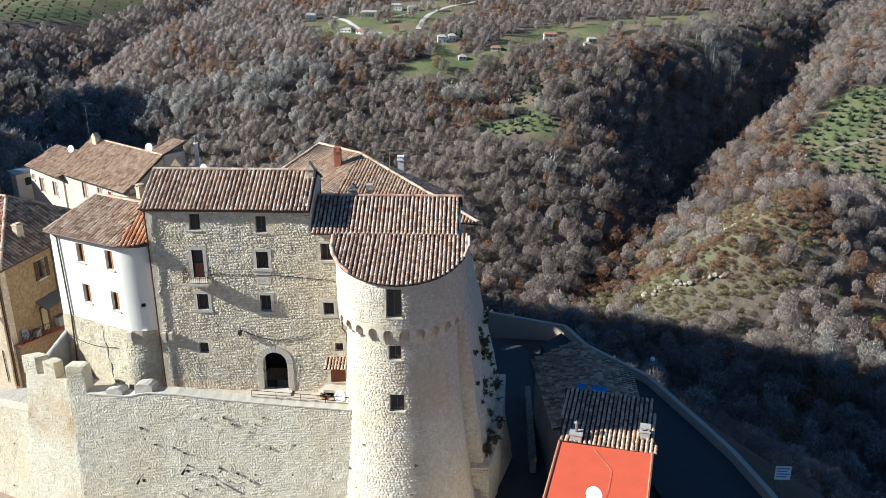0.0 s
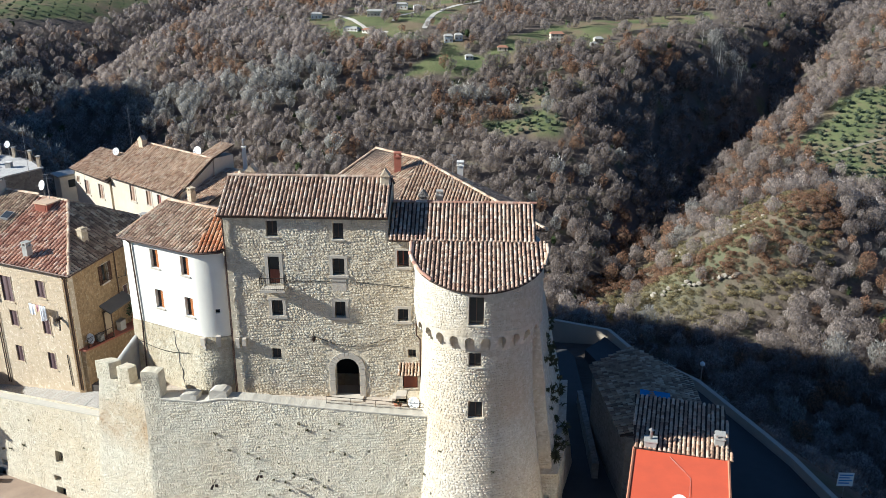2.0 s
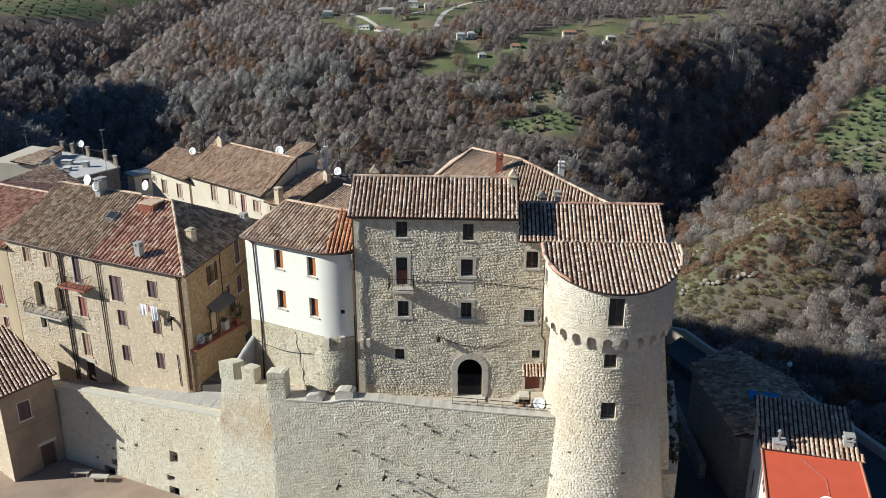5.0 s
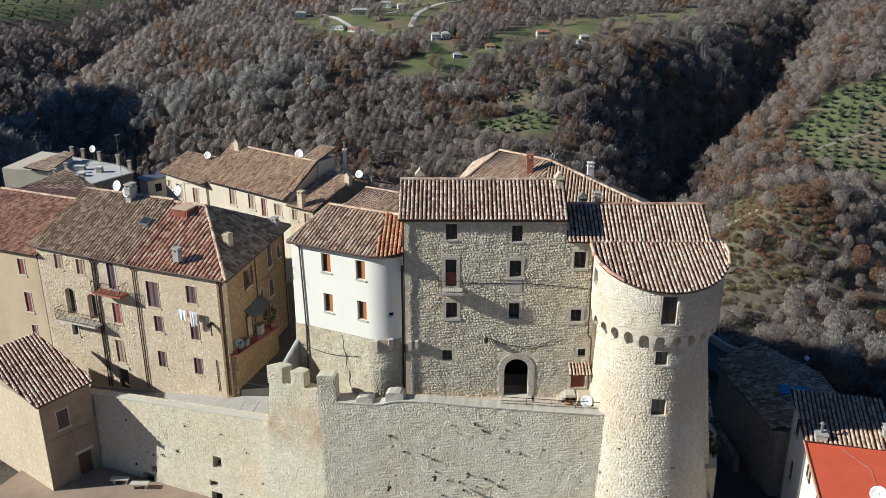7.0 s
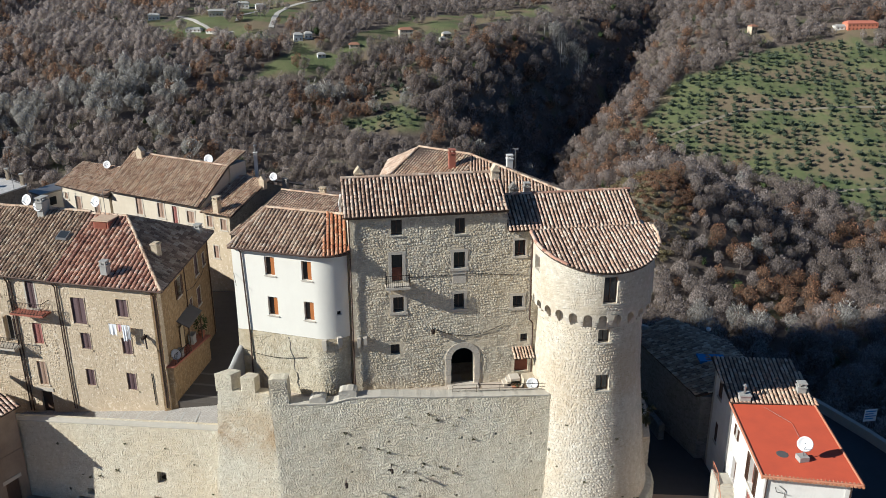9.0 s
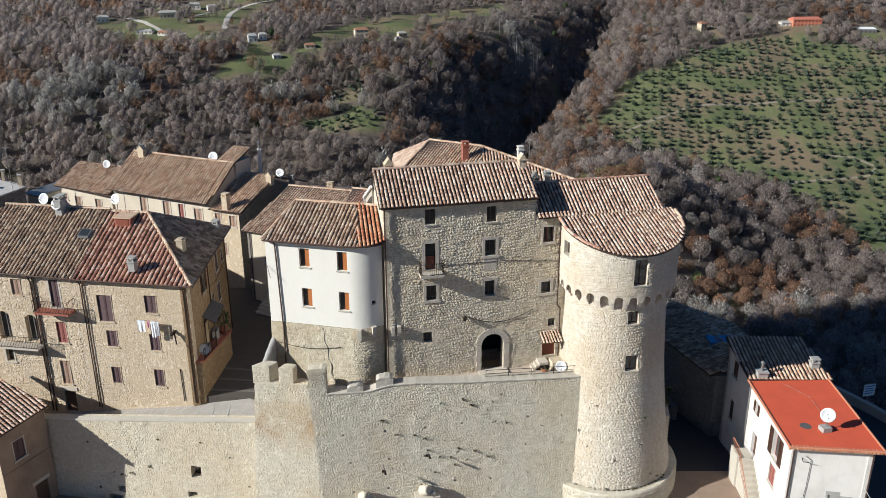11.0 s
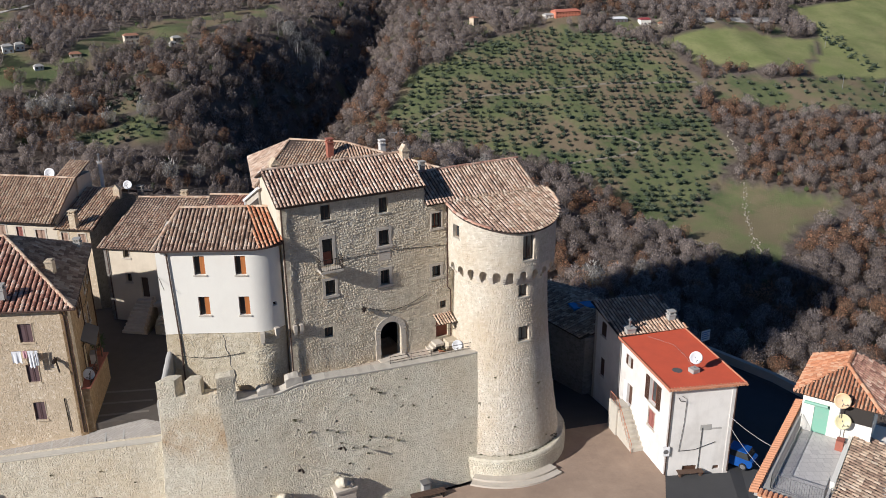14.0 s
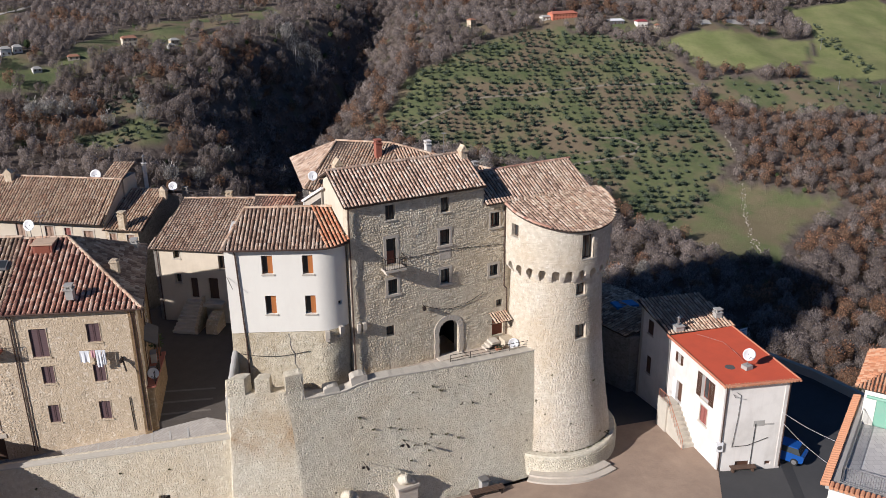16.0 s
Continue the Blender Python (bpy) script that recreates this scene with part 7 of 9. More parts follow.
# outside stair along the street side
for i in range(8):
    make("stair_step", Geo().box(rw, 2.3 + 0.34 * i, 2.64 + 0.34 * i, -9.2, -6.65 - 0.29 * i, -1.1, 0.0), COPING, redh)
make("landing", Geo().box(rw, 0.9, 2.3, -9.2, -6.55, -1.1, 0.0), COPING, redh)
make("stair_wall", Geo().box(rw, 0.9, 2.4, -9.2, -6.3, -1.25, -1.1), COPING, redh)
st_rail = make("stair_rail", Geo().path([rw(0.9, -5.6, -1.15), rw(2.3, -5.6, -1.15), rw(5.1, -8.1, -1.15), rw(5.1, -9.0, -1.15)], 0.025, 5), TERRACOTTA, redh, "thin rust-red stair railing")
g = Geo()
for i in range(16):
    u = 0.9 + 4.2 * i / 15
    zt = -5.6 if u < 2.3 else -5.6 - (u - 2.3) * 0.893
    g.tube(rw(u, zt - 0.9, -1.15), rw(u, zt, -1.15), 0.012, None, 4)
make("baluster_set", g, TERRACOTTA, st_rail)
dish((8.8, 42.45, 0.05), -0.55, 0.5, 0.95, "large white satellite dish on a concrete block")
make("ballast_block", Geo().block(8.45, 9.1, 42.15, 42.75, -1.18, -0.85), CEMENT, None, "grey concrete block holding a dish on the roof", "block")
make("tar_patch", Geo().lathe((7.9, 43.3, rz(7.9, 43.3) + 0.004), (0.0, 0.0, 1), [(0, 0.42), (0.012, 0.36)], 9), ROOF_FELT, redh, "dark patched hole in the coating")
make("roof_cable", Geo().path([(8.9, 42.7, -0.95), (9.9, 44.6, -1.1), (10.4, 46.5, -1.1), (9.6, 48.8, -1.12)], 0.008, 4), CEMENT, redh)
bench = thing("timber_bench", (7.4, 40.2, -9.0), "rough timber bench against the white house", "bench")
make("seat", Geo().box(rs, 1.0, 3.0, -8.68, -8.6, -0.62, -0.12), WOOD_DARK, bench)
for u in (1.2, 2.8):
    make("leg", Geo().box(rs, u - 0.08, u + 0.08, -9.1, -8.68, -0.55, -0.2), WOOD_DARK, bench)

# ---- dark tiled house behind it ----
dk = thing("shaded_house", (11, 53, -9.5), "old white house in shade with a mossy tiled roof", "house")
D1, D2, D3, D4 = (8.65, 54.6), (7.85, 49.95), (13.05, 48.6), (13.9, 53.2)
dw, dw_len = straight(D1, D2)
dk_holes = [(1.2, 2.1, -2.7, -1.35), (1.4, 2.1, -6.5, -4.8)]
wall("west_wall", dw, dw_len, -10.5, lambda u: -0.3 - 0.19 * u, 0.4, WHITE_OLD, dk, dk_holes)
for h in dk_holes:
    window(dk, dw, *h, style="shut", shutter=SHUTTER_BROWN)
wall("rear_wall", *straight(D4, D1), -10.5, -0.3, 0.4, GREY_RENDER, dk)
wall("east_wall", *straight(D3, D4), -10.5, lambda u: -1.25 + 0.17 * u, 0.4, GREY_RENDER, dk)
roof_plane(dk, [(7.45, 49.75, -1.05), (13.5, 48.3, -1.05), (14.25, 53.5, -0.1), (8.35, 55.0, -0.1)], TILE_TAN, 0.3, 0.36, rnd=71)
chimney(dk, 8.55, 49.9, -1.2, -0.6, 0.75, 0.7, CEMENT, -0.2, "pipe")
chimney(dk, 13.0, 49.9, -1.0, -0.35, 0.6, 0.5, CEMENT, -0.2, "slab")
old = thing("ruined_house", (10, 63, -10), "old stone house with a sagging mossy roof in shade", "house")
make("wall_block", Geo().prism([(8.0, 55.1), (13.8, 53.8), (14.5, 63.5), (12.0, 68.5), (7.0, 66.0)], -12.5, lambda x, y: -3.85 - 0.012 * (y - 62)), STONE_DARK, old)
roof_plane(old, [(6.7, 66.5, -4.0), (7.6, 55.3, -3.75), (11.0, 54.5, -2.75), (10.6, 68.2, -3.0)], TILE_GREY, 0.33, 0.4, rnd=72)
roof_plane(old, [(14.3, 54.0, -3.7), (14.9, 64.5, -3.9), (10.6, 68.2, -3.0), (11.0, 54.5, -2.75)], TILE_GREY, 0.33, 0.4, rnd=73)
make("tarpaulin", Geo().prism([(9.7, 59.2), (11.9, 58.7), (12.1, 60.0), (9.9, 60.5)], -3.4, lambda x, y: -2.62 - 0.2 * abs(x - 10.9)), BLUE_PAINT, None, "blue tarpaulin on an old roof", "tarpaulin")
lowwall = thing("lane_wall", (7, 66, -11), "rough low wall along the shaded lane", "wall", kind="structure")
wall("wall_lane", *straight((6.6, 72), (6.3, 58.5)), -13.0, lambda u: -9.6 + 0.09 * u, 0.5, STONE_DARK, lowwall, [], 0.8, 0.8, 0.06)

# ---- street furniture ----
sign = thing("street_sign", (25.65, 58.0, -11.0), "blue and white street sign on a grey post", "sign")
make("post", Geo().tube((25.65, 58.0, -12.5), (25.65, 58.0, -8.2), 0.04, None, 8), PIPE_GREY, sign)
panel = make("panel", Geo().block(25.05, 26.25, 57.93, 57.96, -9.5, -8.3), DISH, sign)
for k in range(4):
    make("bar", Geo().block(25.15, 26.15 - 0.2 * (k % 2), 57.915, 57.93, -8.55 - 0.24 * k, -8.45 - 0.24 * k), BLUE_PAINT, panel)
lamp = thing("street_lamp", (19.2, 76.3, -12.5), "grey street lamp with a round head on the parapet", "street lamp")
make("post", Geo().tube((19.2, 76.3, -13), (19.2, 76.3, -9.0), 0.06, 0.045, 8), PIPE_GREY, lamp)
make("head", Geo().lathe((19.2, 76.3, -9.05), (0, 0, 1), [(0, 0.08), (0.1, 0.22), (0.3, 0.24), (0.45, 0.1), (0.5, 0.02)], 14), DISH, lamp)


def car(at, turn):
    """A small hatchback: body, glass house, wheels."""
    th = thing("car", at, "small blue hatchback parked in the shade", "car")
    ca, sa = math.cos(turn), math.sin(turn)
    P = lambda x, y, z: (at[0] + x * ca - y * sa, at[1] + x * sa + y * ca, at[2] + z)
    rows = [(-1.85, 0.45, 0.80), (-1.75, 0.30, 0.92), (-0.9, 0.22, 0.98), (0.3, 0.22, 0.98), (1.6, 0.25, 0.90), (1.9, 0.40, 0.70)]
    g = Geo()
    for x, lo, hi in rows:
        w = 0.82 if abs(x) < 1.7 else 0.72
        g.v += [P(x, -w, lo), P(x, w, lo), P(x, w * 0.94, hi), P(x, -w * 0.94, hi)]
    g.f = [(4 * k + i, 4 * k + (i + 1) % 4, 4 * k + 4 + (i + 1) % 4, 4 * k + 4 + i) for k in range(len(rows) - 1) for i in range(4)] + [(3, 2, 1, 0), (20, 21, 22, 23)]
    make("body", g, CAR_BLUE, th)
    g = Geo()
    for z, x0, x1, w in ((0.96, -1.6, 0.95, 0.76), (1.42, -1.35, 0.15, 0.62)):
        g.v += [P(x0, -w, z), P(x1, -w, z), P(x1, w, z), P(x0, w, z)]
    g.f = [(i, (i + 1) % 4, 4 + (i + 1) % 4, 4 + i) for i in range(4)] + [(4, 5, 6, 7)]
    cabin = make("windows", g, GLASS, th)
    make("roof_skin", Geo().add([P(-1.36, -0.63, 1.425), P(0.15, -0.63, 1.425), P(0.15, 0.63, 1.425), P(-1.36, 0.63, 1.425), P(-1.3, -0.58, 1.47), P(0.08, -0.58, 1.47), P(0.08, 0.58, 1.47), P(-1.3, 0.58, 1.47)],
         [(4, 5, 6, 7), (0, 1, 5, 4), (1, 2, 6, 5), (2, 3, 7, 6), (3, 0, 4, 7)]), CAR_BLUE, cabin)
    for x in (-1.2, 1.2):
        for y in (-0.8, 0.8):
            wheel = make("wheel", Geo().lathe(P(x, y * 0.93, 0.3), Vector(P(0, 1, 0)) - Vector(P(0, 0, 0)), [(-0.1, 0.2), (-0.1, 0.28), (-0.06, 0.3), (0.06, 0.3), (0.1, 0.28), (0.1, 0.2)], 16), RUBBER, th)
            make("rim", Geo().lathe(P(x, y * 0.93, 0.3), Vector(P(0, 1, 0)) - Vector(P(0, 0, 0)), [(-0.11, 0.05), (-0.105, 0.2), (0.105, 0.2), (0.11, 0.05)], 12), PIPE_GREY, wheel)
    for y in (-0.55, 0.55):
        make("headlight", Geo().lathe(P(1.83, y, 0.66), Vector(P(1, 0, 0.3)) - Vector(P(0, 0, 0)), [(0, 0.13), (0.06, 0.11), (0.08, 0.02)], 10), DISH, th)
    return th


car((11.9, 40.6, -9.02), 2.0)

RUST_ENAMEL = plain("rusted_enamel", (0.70, 0.42, 0.16), (0.66, 0.60, 0.48), 0.6, scale=1.6, amount=0.8)
OLD_ENAMEL = plain("yellowed_enamel", (0.72, 0.66, 0.40), (0.55, 0.45, 0.22), 0.6, scale=2.0, amount=0.7)

# ---- house with the roof terrace in the foreground ----
ter = thing("terrace_house", (6, 28, -9), "white house with a railed roof terrace and terracotta tile edge", "house")
T0, T1, T2, T3 = Vector((-0.1, 28.35)), Vector((10.6, 34.35)), Vector((13.0, 30.2)), Vector((2.6, 24.3))
tdir = (T1 - T0).normalized()
tin = Vector((tdir.y, -tdir.x))
tp = lambda a, b, z: (*(T0 + tdir * a + tin * b), z)
make("wall_block", Geo().prism([tp(0.35, 0.35, 0)[:2], tp(0.35, 12, 0)[:2], tp(12.0, 12, 0)[:2], tp(12.0, 0.35, 0)[:2]], -10.0, -0.05), WHITE, ter)
make("terrace_floor", Geo().prism([tp(0.9, 0.9, 0)[:2], tp(0.9, 3.85, 0)[:2], tp(10.4, 3.85, 0)[:2], tp(10.4, 0.9, 0)[:2]], -0.06, 0.02), ROOF_DECK, ter)
make("coping_slab", Geo().prism([tp(0.15, 0.15, 0)[:2], tp(0.15, 3.9, 0)[:2], tp(0.9, 3.9, 0)[:2], tp(0.9, 0.9, 0)[:2], tp(12.2, 0.9, 0)[:2], tp(12.2, 0.15, 0)[:2]], -0.1, 0.18), CEMENT, ter)
k = 0
for i in range(44):
    a = 0.1 + i * 0.275
    make("edge_tile", Geo().tube(tp(a, -0.12, 0.2), tp(a, 0.36, 0.3), 0.13, 0.12, 8), TILE_NEW, ter)
for i in range(13):
    b = 0.5 + i * 0.275
    make("edge_tile", Geo().tube(tp(-0.12, b, 0.2), tp(0.36, b, 0.3), 0.13, 0.12, 8), TILE_NEW, ter)
rail = thing("terrace_railing", tp(3, 0.9, 0.2), "thin grey iron railing round the roof terrace", "railing")
for a, b, c, d in ((0.9, 0.85, 8.6, 0.85), (0.9, 0.85, 0.9, 3.7), (0.9, 3.7, 2.4, 3.7)):
    n = max(1, round(math.hypot(c - a, d - b) / 2.0))
    for i in range(n):
        p = tp(a + (c - a) * i / n, b + (d - b) * i / n, 0.2)
        q = tp(a + (c - a) * (i + 1) / n, b + (d - b) * (i + 1) / n, 0.2)
        iron_rail(rail, p, q, 1.0, 0.13, "rail_panel", PIPE_GREY)
make("parapet", Geo().prism([tp(3.0, 3.7, 0)[:2], tp(3.0, 3.98, 0)[:2], tp(8.8, 3.98, 0)[:2], tp(8.8, 3.7, 0)[:2]], -0.05, 0.5), WHITE, ter)
wall("hut_wall", lambda u, z, d: tp(8.75 + d, 0.75 + (4.2 - u), z), 4.2, 0.0, 2.75, 0.25, WHITE, ter, [(2.55, 3.45, 0.02, 2.1)])
make("hut_door", Geo().box(lambda u, z, d: tp(8.75 + d, 0.75 + (4.2 - u), z), 2.55, 3.45, 0.02, 2.1, 0.05, 0.1), GREEN_PAINT, ter, "pale green painted door")
make("hut_body", Geo().prism([tp(9.0, 0.75, 0)[:2], tp(9.0, 4.95, 0)[:2], tp(12.0, 4.95, 0)[:2], tp(12.0, 0.75, 0)[:2]], -0.05, 2.75), WHITE, ter)
make("awning_roll", Geo().tube(tp(8.55, 2.3, 2.15), tp(8.55, 0.9, 2.15), 0.12, None, 8), GREEN_PAINT, ter)
# dark slab on the hut wall, standing for the shade in an alcove
make("alcove_shade", Geo().prism([tp(8.62, 3.0, 0)[:2], tp(8.62, 4.9, 0)[:2], tp(8.74, 4.9, 0)[:2], tp(8.74, 3.0, 0)[:2]], 1.5, 2.7), SHADE_IN, ter)
h0, h1, h2, h3 = tp(8.3, 0.2, 2.8), tp(8.3, 5.4, 2.8), tp(14.5, 5.4, 2.8), tp(14.5, 0.2, 2.8)
ap0, ap1 = tp(10.9, 2.8, 4.25), tp(13.2, 2.8, 4.25)
roof_plane(ter, [h1, h0, ap0], TILE_NEW, 0.22, 0.3, rnd=81, name="hut_roof")
roof_plane(ter, [h0, h3, ap1, ap0], TILE_NEW, 0.22, 0.3, rnd=82, name="hut_roof")
roof_plane(ter, [h2, h1, ap0, ap1], TILE_RED, 0.3, 0.34, rnd=83, name="hut_roof")
ridge(ter, [h1, ap0, ap1], TILE_NEW, 0.13)
roof_plane(ter, [tp(-0.3, 13.0, -1.6), tp(-0.3, 4.05, 0.5), tp(9.5, 4.05, 0.5), tp(9.5, 13.0, -1.6)], TILE_GREY, 0.32, 0.36, rnd=84, name="side_roof")
dish((8.45, 29.6, 3.15), -0.8, 0.5, 1.2, "rust-stained satellite dish on the terrace parapet", 0.35, RUST_ENAMEL)
dish((8.75, 29.55, 1.6), -0.8, 0.5, 1.2, "yellowed satellite dish on the terrace parapet", 0.35, OLD_ENAMEL)
make("flue_box", Geo().prism([tp(7.3, 3.2, 0)[:2], tp(7.3, 3.65, 0)[:2], tp(7.9, 3.65, 0)[:2], tp(7.9, 3.2, 0)[:2]], 0.02, 0.7), BRICK, ter)
# wires between the two houses
for a, b, sag in (((10.4, 39.8, -4.2), tp(6.0, 0.0, -0.3), 0.15), ((10.4, 39.8, -5.0), tp(3.5, 0.0, -0.6), 0.2)):
    pts = [(a[0] + (b[0] - a[0]) * i / 12, a[1] + (b[1] - a[1]) * i / 12, a[2] + (b[2] - a[2]) * i / 12 - sag * math.sin(math.pi * i / 12)) for i in range(13)]
    make("overhead_wire", Geo().path(pts, 0.014, 4), DISH, None, "pale wire slung between two houses", "wire", "overhead wires")
hoop = thing("bicycle_rack", (3.6, 36.6, -9.0), "bent steel bicycle hoops on the asphalt", "rack")
for k in range(2):
    make("hoop", Geo().path([(3.2 + 0.7 * k + 0.35 * math.cos(math.pi * i / 8), 36.6 + 0.3 * math.cos(math.pi * i / 8), -9.0 + 0.85 * math.sin(math.pi * i / 8)) for i in range(9)], 0.025, 6), PIPE_GREY, hoop)

# ---- foreground house by the street wall ----
# darker, browner render than on the north wall
FG_RENDER = plaster("dark_brown_render", (0.36, 0.275, 0.20), (0.19, 0.14, 0.10), 0.8)
fg = thing("corner_house", (-47, 57, -9), "small stone house with dark shutters in the street corner", "house")
F1, F2, F3 = (-46.55, 54.6), (-44.1, 57.9), (-50.5, 63.2)
ff, ff_len = straight(F1, F2)
wall("east_wall", ff, ff_len, -9.4, -1.45, 0.4, FG_RENDER, fg, [(1.2, 2.1, -4.2, -2.7), (2.3, 3.4, -9.2, -7.0)])
window(fg, ff, 1.2, 2.1, -4.2, -2.7, style="shut", shutter=SHUTTER_PLUM, surround=0.06)
make("door", Geo().box(ff, 2.3, 3.4, -9.2, -7.0, 0.15, 0.22), WOOD_DARK, fg)
make("lintel", Geo().box(ff, 2.1, 3.6, -7.0, -6.7, -0.04, 0.1), DRESSED, fg)
make("string_course", Geo().box(ff, 0.0, ff_len, -4.9, -4.78, -0.04, 0.0), FG_RENDER, fg)
wall("south_wall", *straight((-53.5, 59.6), F1), -9.4, -1.6, 0.4, STONE_BROWN, fg)
wall("north_wall", *straight(F2, F3), -9.4, -1.5, 0.4, GREY_RENDER, fg)
roof_plane(fg, [(-46.45, 54.2, -1.5), (-43.65, 57.95, -1.3), (-50.2, 62.9, 0.35), (-53.2, 59.0, 0.2)], TILE_OLD, 0.3, 0.36, rnd=85)
for i in range(2):
    bench = thing("stone_bench", (-41.8 + i * 1.7, 55.6 - i * 0.5, -9.0), "grey stone bench against the old wall", "bench", "wall benches")
    make("slab", Geo().block(-42.5 + i * 1.7, -41.1 + i * 1.7, 55.35 - i * 0.6, 55.85 - i * 0.6, -8.6, -8.5), DRESSED, bench)
    for e in (-42.3, -41.4):
        make("leg", Geo().block(e + i * 1.7, e + 0.12 + i * 1.7, 55.45 - i * 0.6, 55.75 - i * 0.6, -9.0, -8.6), DRESSED, bench)

# ---- terrace furniture ----
make("terrace_plinth", Geo().block(-7.6, -6.5, 51.6, 52.5, 0.3, 1.15), STONE_CASTLE, None, "low masonry plinth beside the side door", "plinth")
dish((-7.05, 51.3, 0.95), -0.35, 0.42, 0.6, "white satellite dish on the terrace")
pot = thing("plant_pot", (-8.2, 51.6, 0.32), "terracotta pot with a dry plant", "plant pot")
make("pot", Geo().lathe((-8.2, 51.6, 0.32), (0, 0, 1), [(0, 0.18), (0.35, 0.28), (0.4, 0.31), (0.42, 0.24)], 14), CLAY_POT, pot)
g = Geo()
tuft(g, (-8.2, 51.6, 0.8), 0.4, random.Random(8), 40)
make("plant", g, WEED, pot)
trail = thing("terrace_railing", (-10, 50.5, 0.9), "thin black iron railing on the terrace wall", "railing")
for i in range(4):
    xa, xb = -12.9 + 1.65 * i, -12.9 + 1.65 * (i + 1)
    f = lambda x: (x, main_wall(x - WC[0], 1.0, 0.5)[1], wall_crest(x - WC[0]) + 0.08)
    iron_rail(trail, f(xa), f(xb), 0.55, 0.2, "rail_panel", bars=False)
for i in range(3):
    make("terrace_step", Geo().block(-8.9 + 0.25 * i, -7.7, 52.2, 53.0, 0.3, 0.5 + 0.2 * i), DRESSED, None, "stone step up to the side door", "step", "door steps")

# ---- at the foot of the terrace wall ----
def fountain(x, w):
    """A weathered wall fountain: pier, carved mask, round vase and basin."""
    y = main_wall(x - WC[0], -7.0, 0)[1]
    th = thing("wall_fountain", (x, y - 0.5, -9.0), "weathered carved stone wall fountain with a round vase", "fountain", "wall fountains")
    make("pier", Geo().block(x - w / 2, x + w / 2, y - 0.75, y + 0.5, -9.1, -6.9).block(x - w / 2 - 0.1, x + w / 2 + 0.1, y - 0.85, y + 0.4, -6.9, -6.7), DRESSED, th)
    make("vase", Geo().lathe((x - 0.15, y - 0.35, -6.35), (0.5, -0.6, 0.35), [(-0.45, 0.22), (-0.3, 0.36), (0.0, 0.40), (0.25, 0.34), (0.35, 0.38), (0.42, 0.30), (0.36, 0.22)], 18), STONE_WALL, th)
    make("scroll", Geo().lathe((x + 0.4, y - 0.45, -6.55), (0, -1, 0.1), [(-0.35, 0.2), (0.1, 0.24), (0.3, 0.14)], 12), DRESSED, th)
    make("basin", Geo().lathe((x, y - 1.0, -9.0), (0, 0, 1), [(0, 0.6), (0.5, 0.75), (0.62, 0.78), (0.62, 0.6), (0.45, 0.5)], 20), DRESSED, th)


fountain(-21.9, 1.0)
fountain(-17.6, 1.5)
for x, z in ((-20.7, -4.4), (-17.5, -3.55)):
    p = main_wall(x - WC[0], z, 0)
    th = thing("wall_lamp_arm", p, "thin iron lamp arm fixed to the wall", "lamp arm", "wall lamps")
    make("arm", Geo().tube(p, (p[0], p[1] - 0.95, p[2] + 0.02), 0.02), IRON, th)
    make("head", Geo().tube((p[0], p[1] - 0.75, p[2]), (p[0], p[1] - 1.1, p[2] - 0.02), 0.07, 0.09, 8), IRON, th)
    make("bracket", Geo().block(p[0] - 0.1, p[0] + 0.1, p[1] - 0.1, p[1] + 0.1, p[2] - 0.6, p[2] - 0.4), IRON, th)
slat = thing("slatted_bench", (-11.2, 47.9, -9.0), "dark wooden slatted bench at the foot of the wall", "bench")
for i in range(4):
    make("slat", Geo().box(straight((-13.1, 47.4), (-10.1, 47.0))[0], 0.2, 2.9, -8.58, -8.52, 0.05 + 0.16 * i, 0.17 + 0.16 * i), WOOD_DARK, slat)
for u in (0.4, 2.6):
    make("leg", Geo().box(straight((-13.1, 47.4), (-10.1, 47.0))[0], u, u + 0.1, -9.0, -8.58, 0.05, 0.6), IRON, slat)
boxb = thing("grey_bin", (-11.35, 48.3, -9.0), "grey box-shaped bin beside a bench", "bin")
make("body", Geo().block(-11.65, -11.1, 48.05, 48.6, -9.0, -8.2), CEMENT, boxb)
make("lid", Geo().block(-11.7, -11.05, 48.0, 48.65, -8.2, -8.1), PIPE_GREY, boxb)


# ---- woods, groves and farms across the valley ----
rs_ = np.random.RandomState(7)


def wood_material(name, low, high, pale):
    s = Shader(name, 0.95, spec=0.1)
    at = s.n("ShaderNodeAttribute")
    at.attribute_name = "tint"
    c = s.mix(at.outputs["Fac"], low, high)
    c = s.mix(s.maths("MULTIPLY", s.island(), 0.22), c, pale)
    s.colour(c)
    return s.m


BARE = wood_material("bare_branches", (0.115, 0.09, 0.078), (0.31, 0.26, 0.230), (0.39, 0.335, 0.310))
RUST = wood_material("withered_oak_leaves", (0.18, 0.088, 0.05), (0.29, 0.16, 0.095), (0.34, 0.21, 0.13))
PALE = wood_material("pale_bark", (0.27, 0.25, 0.22), (0.36, 0.34, 0.305), (0.42, 0.395, 0.36))
EVERGREEN = wood_material("evergreen_leaves", (0.028, 0.042, 0.018), (0.06, 0.075, 0.028), (0.09, 0.105, 0.04))
OLIVE = wood_material("olive_leaves", (0.045, 0.06, 0.035), (0.085, 0.10, 0.065), (0.13, 0.145, 0.10))


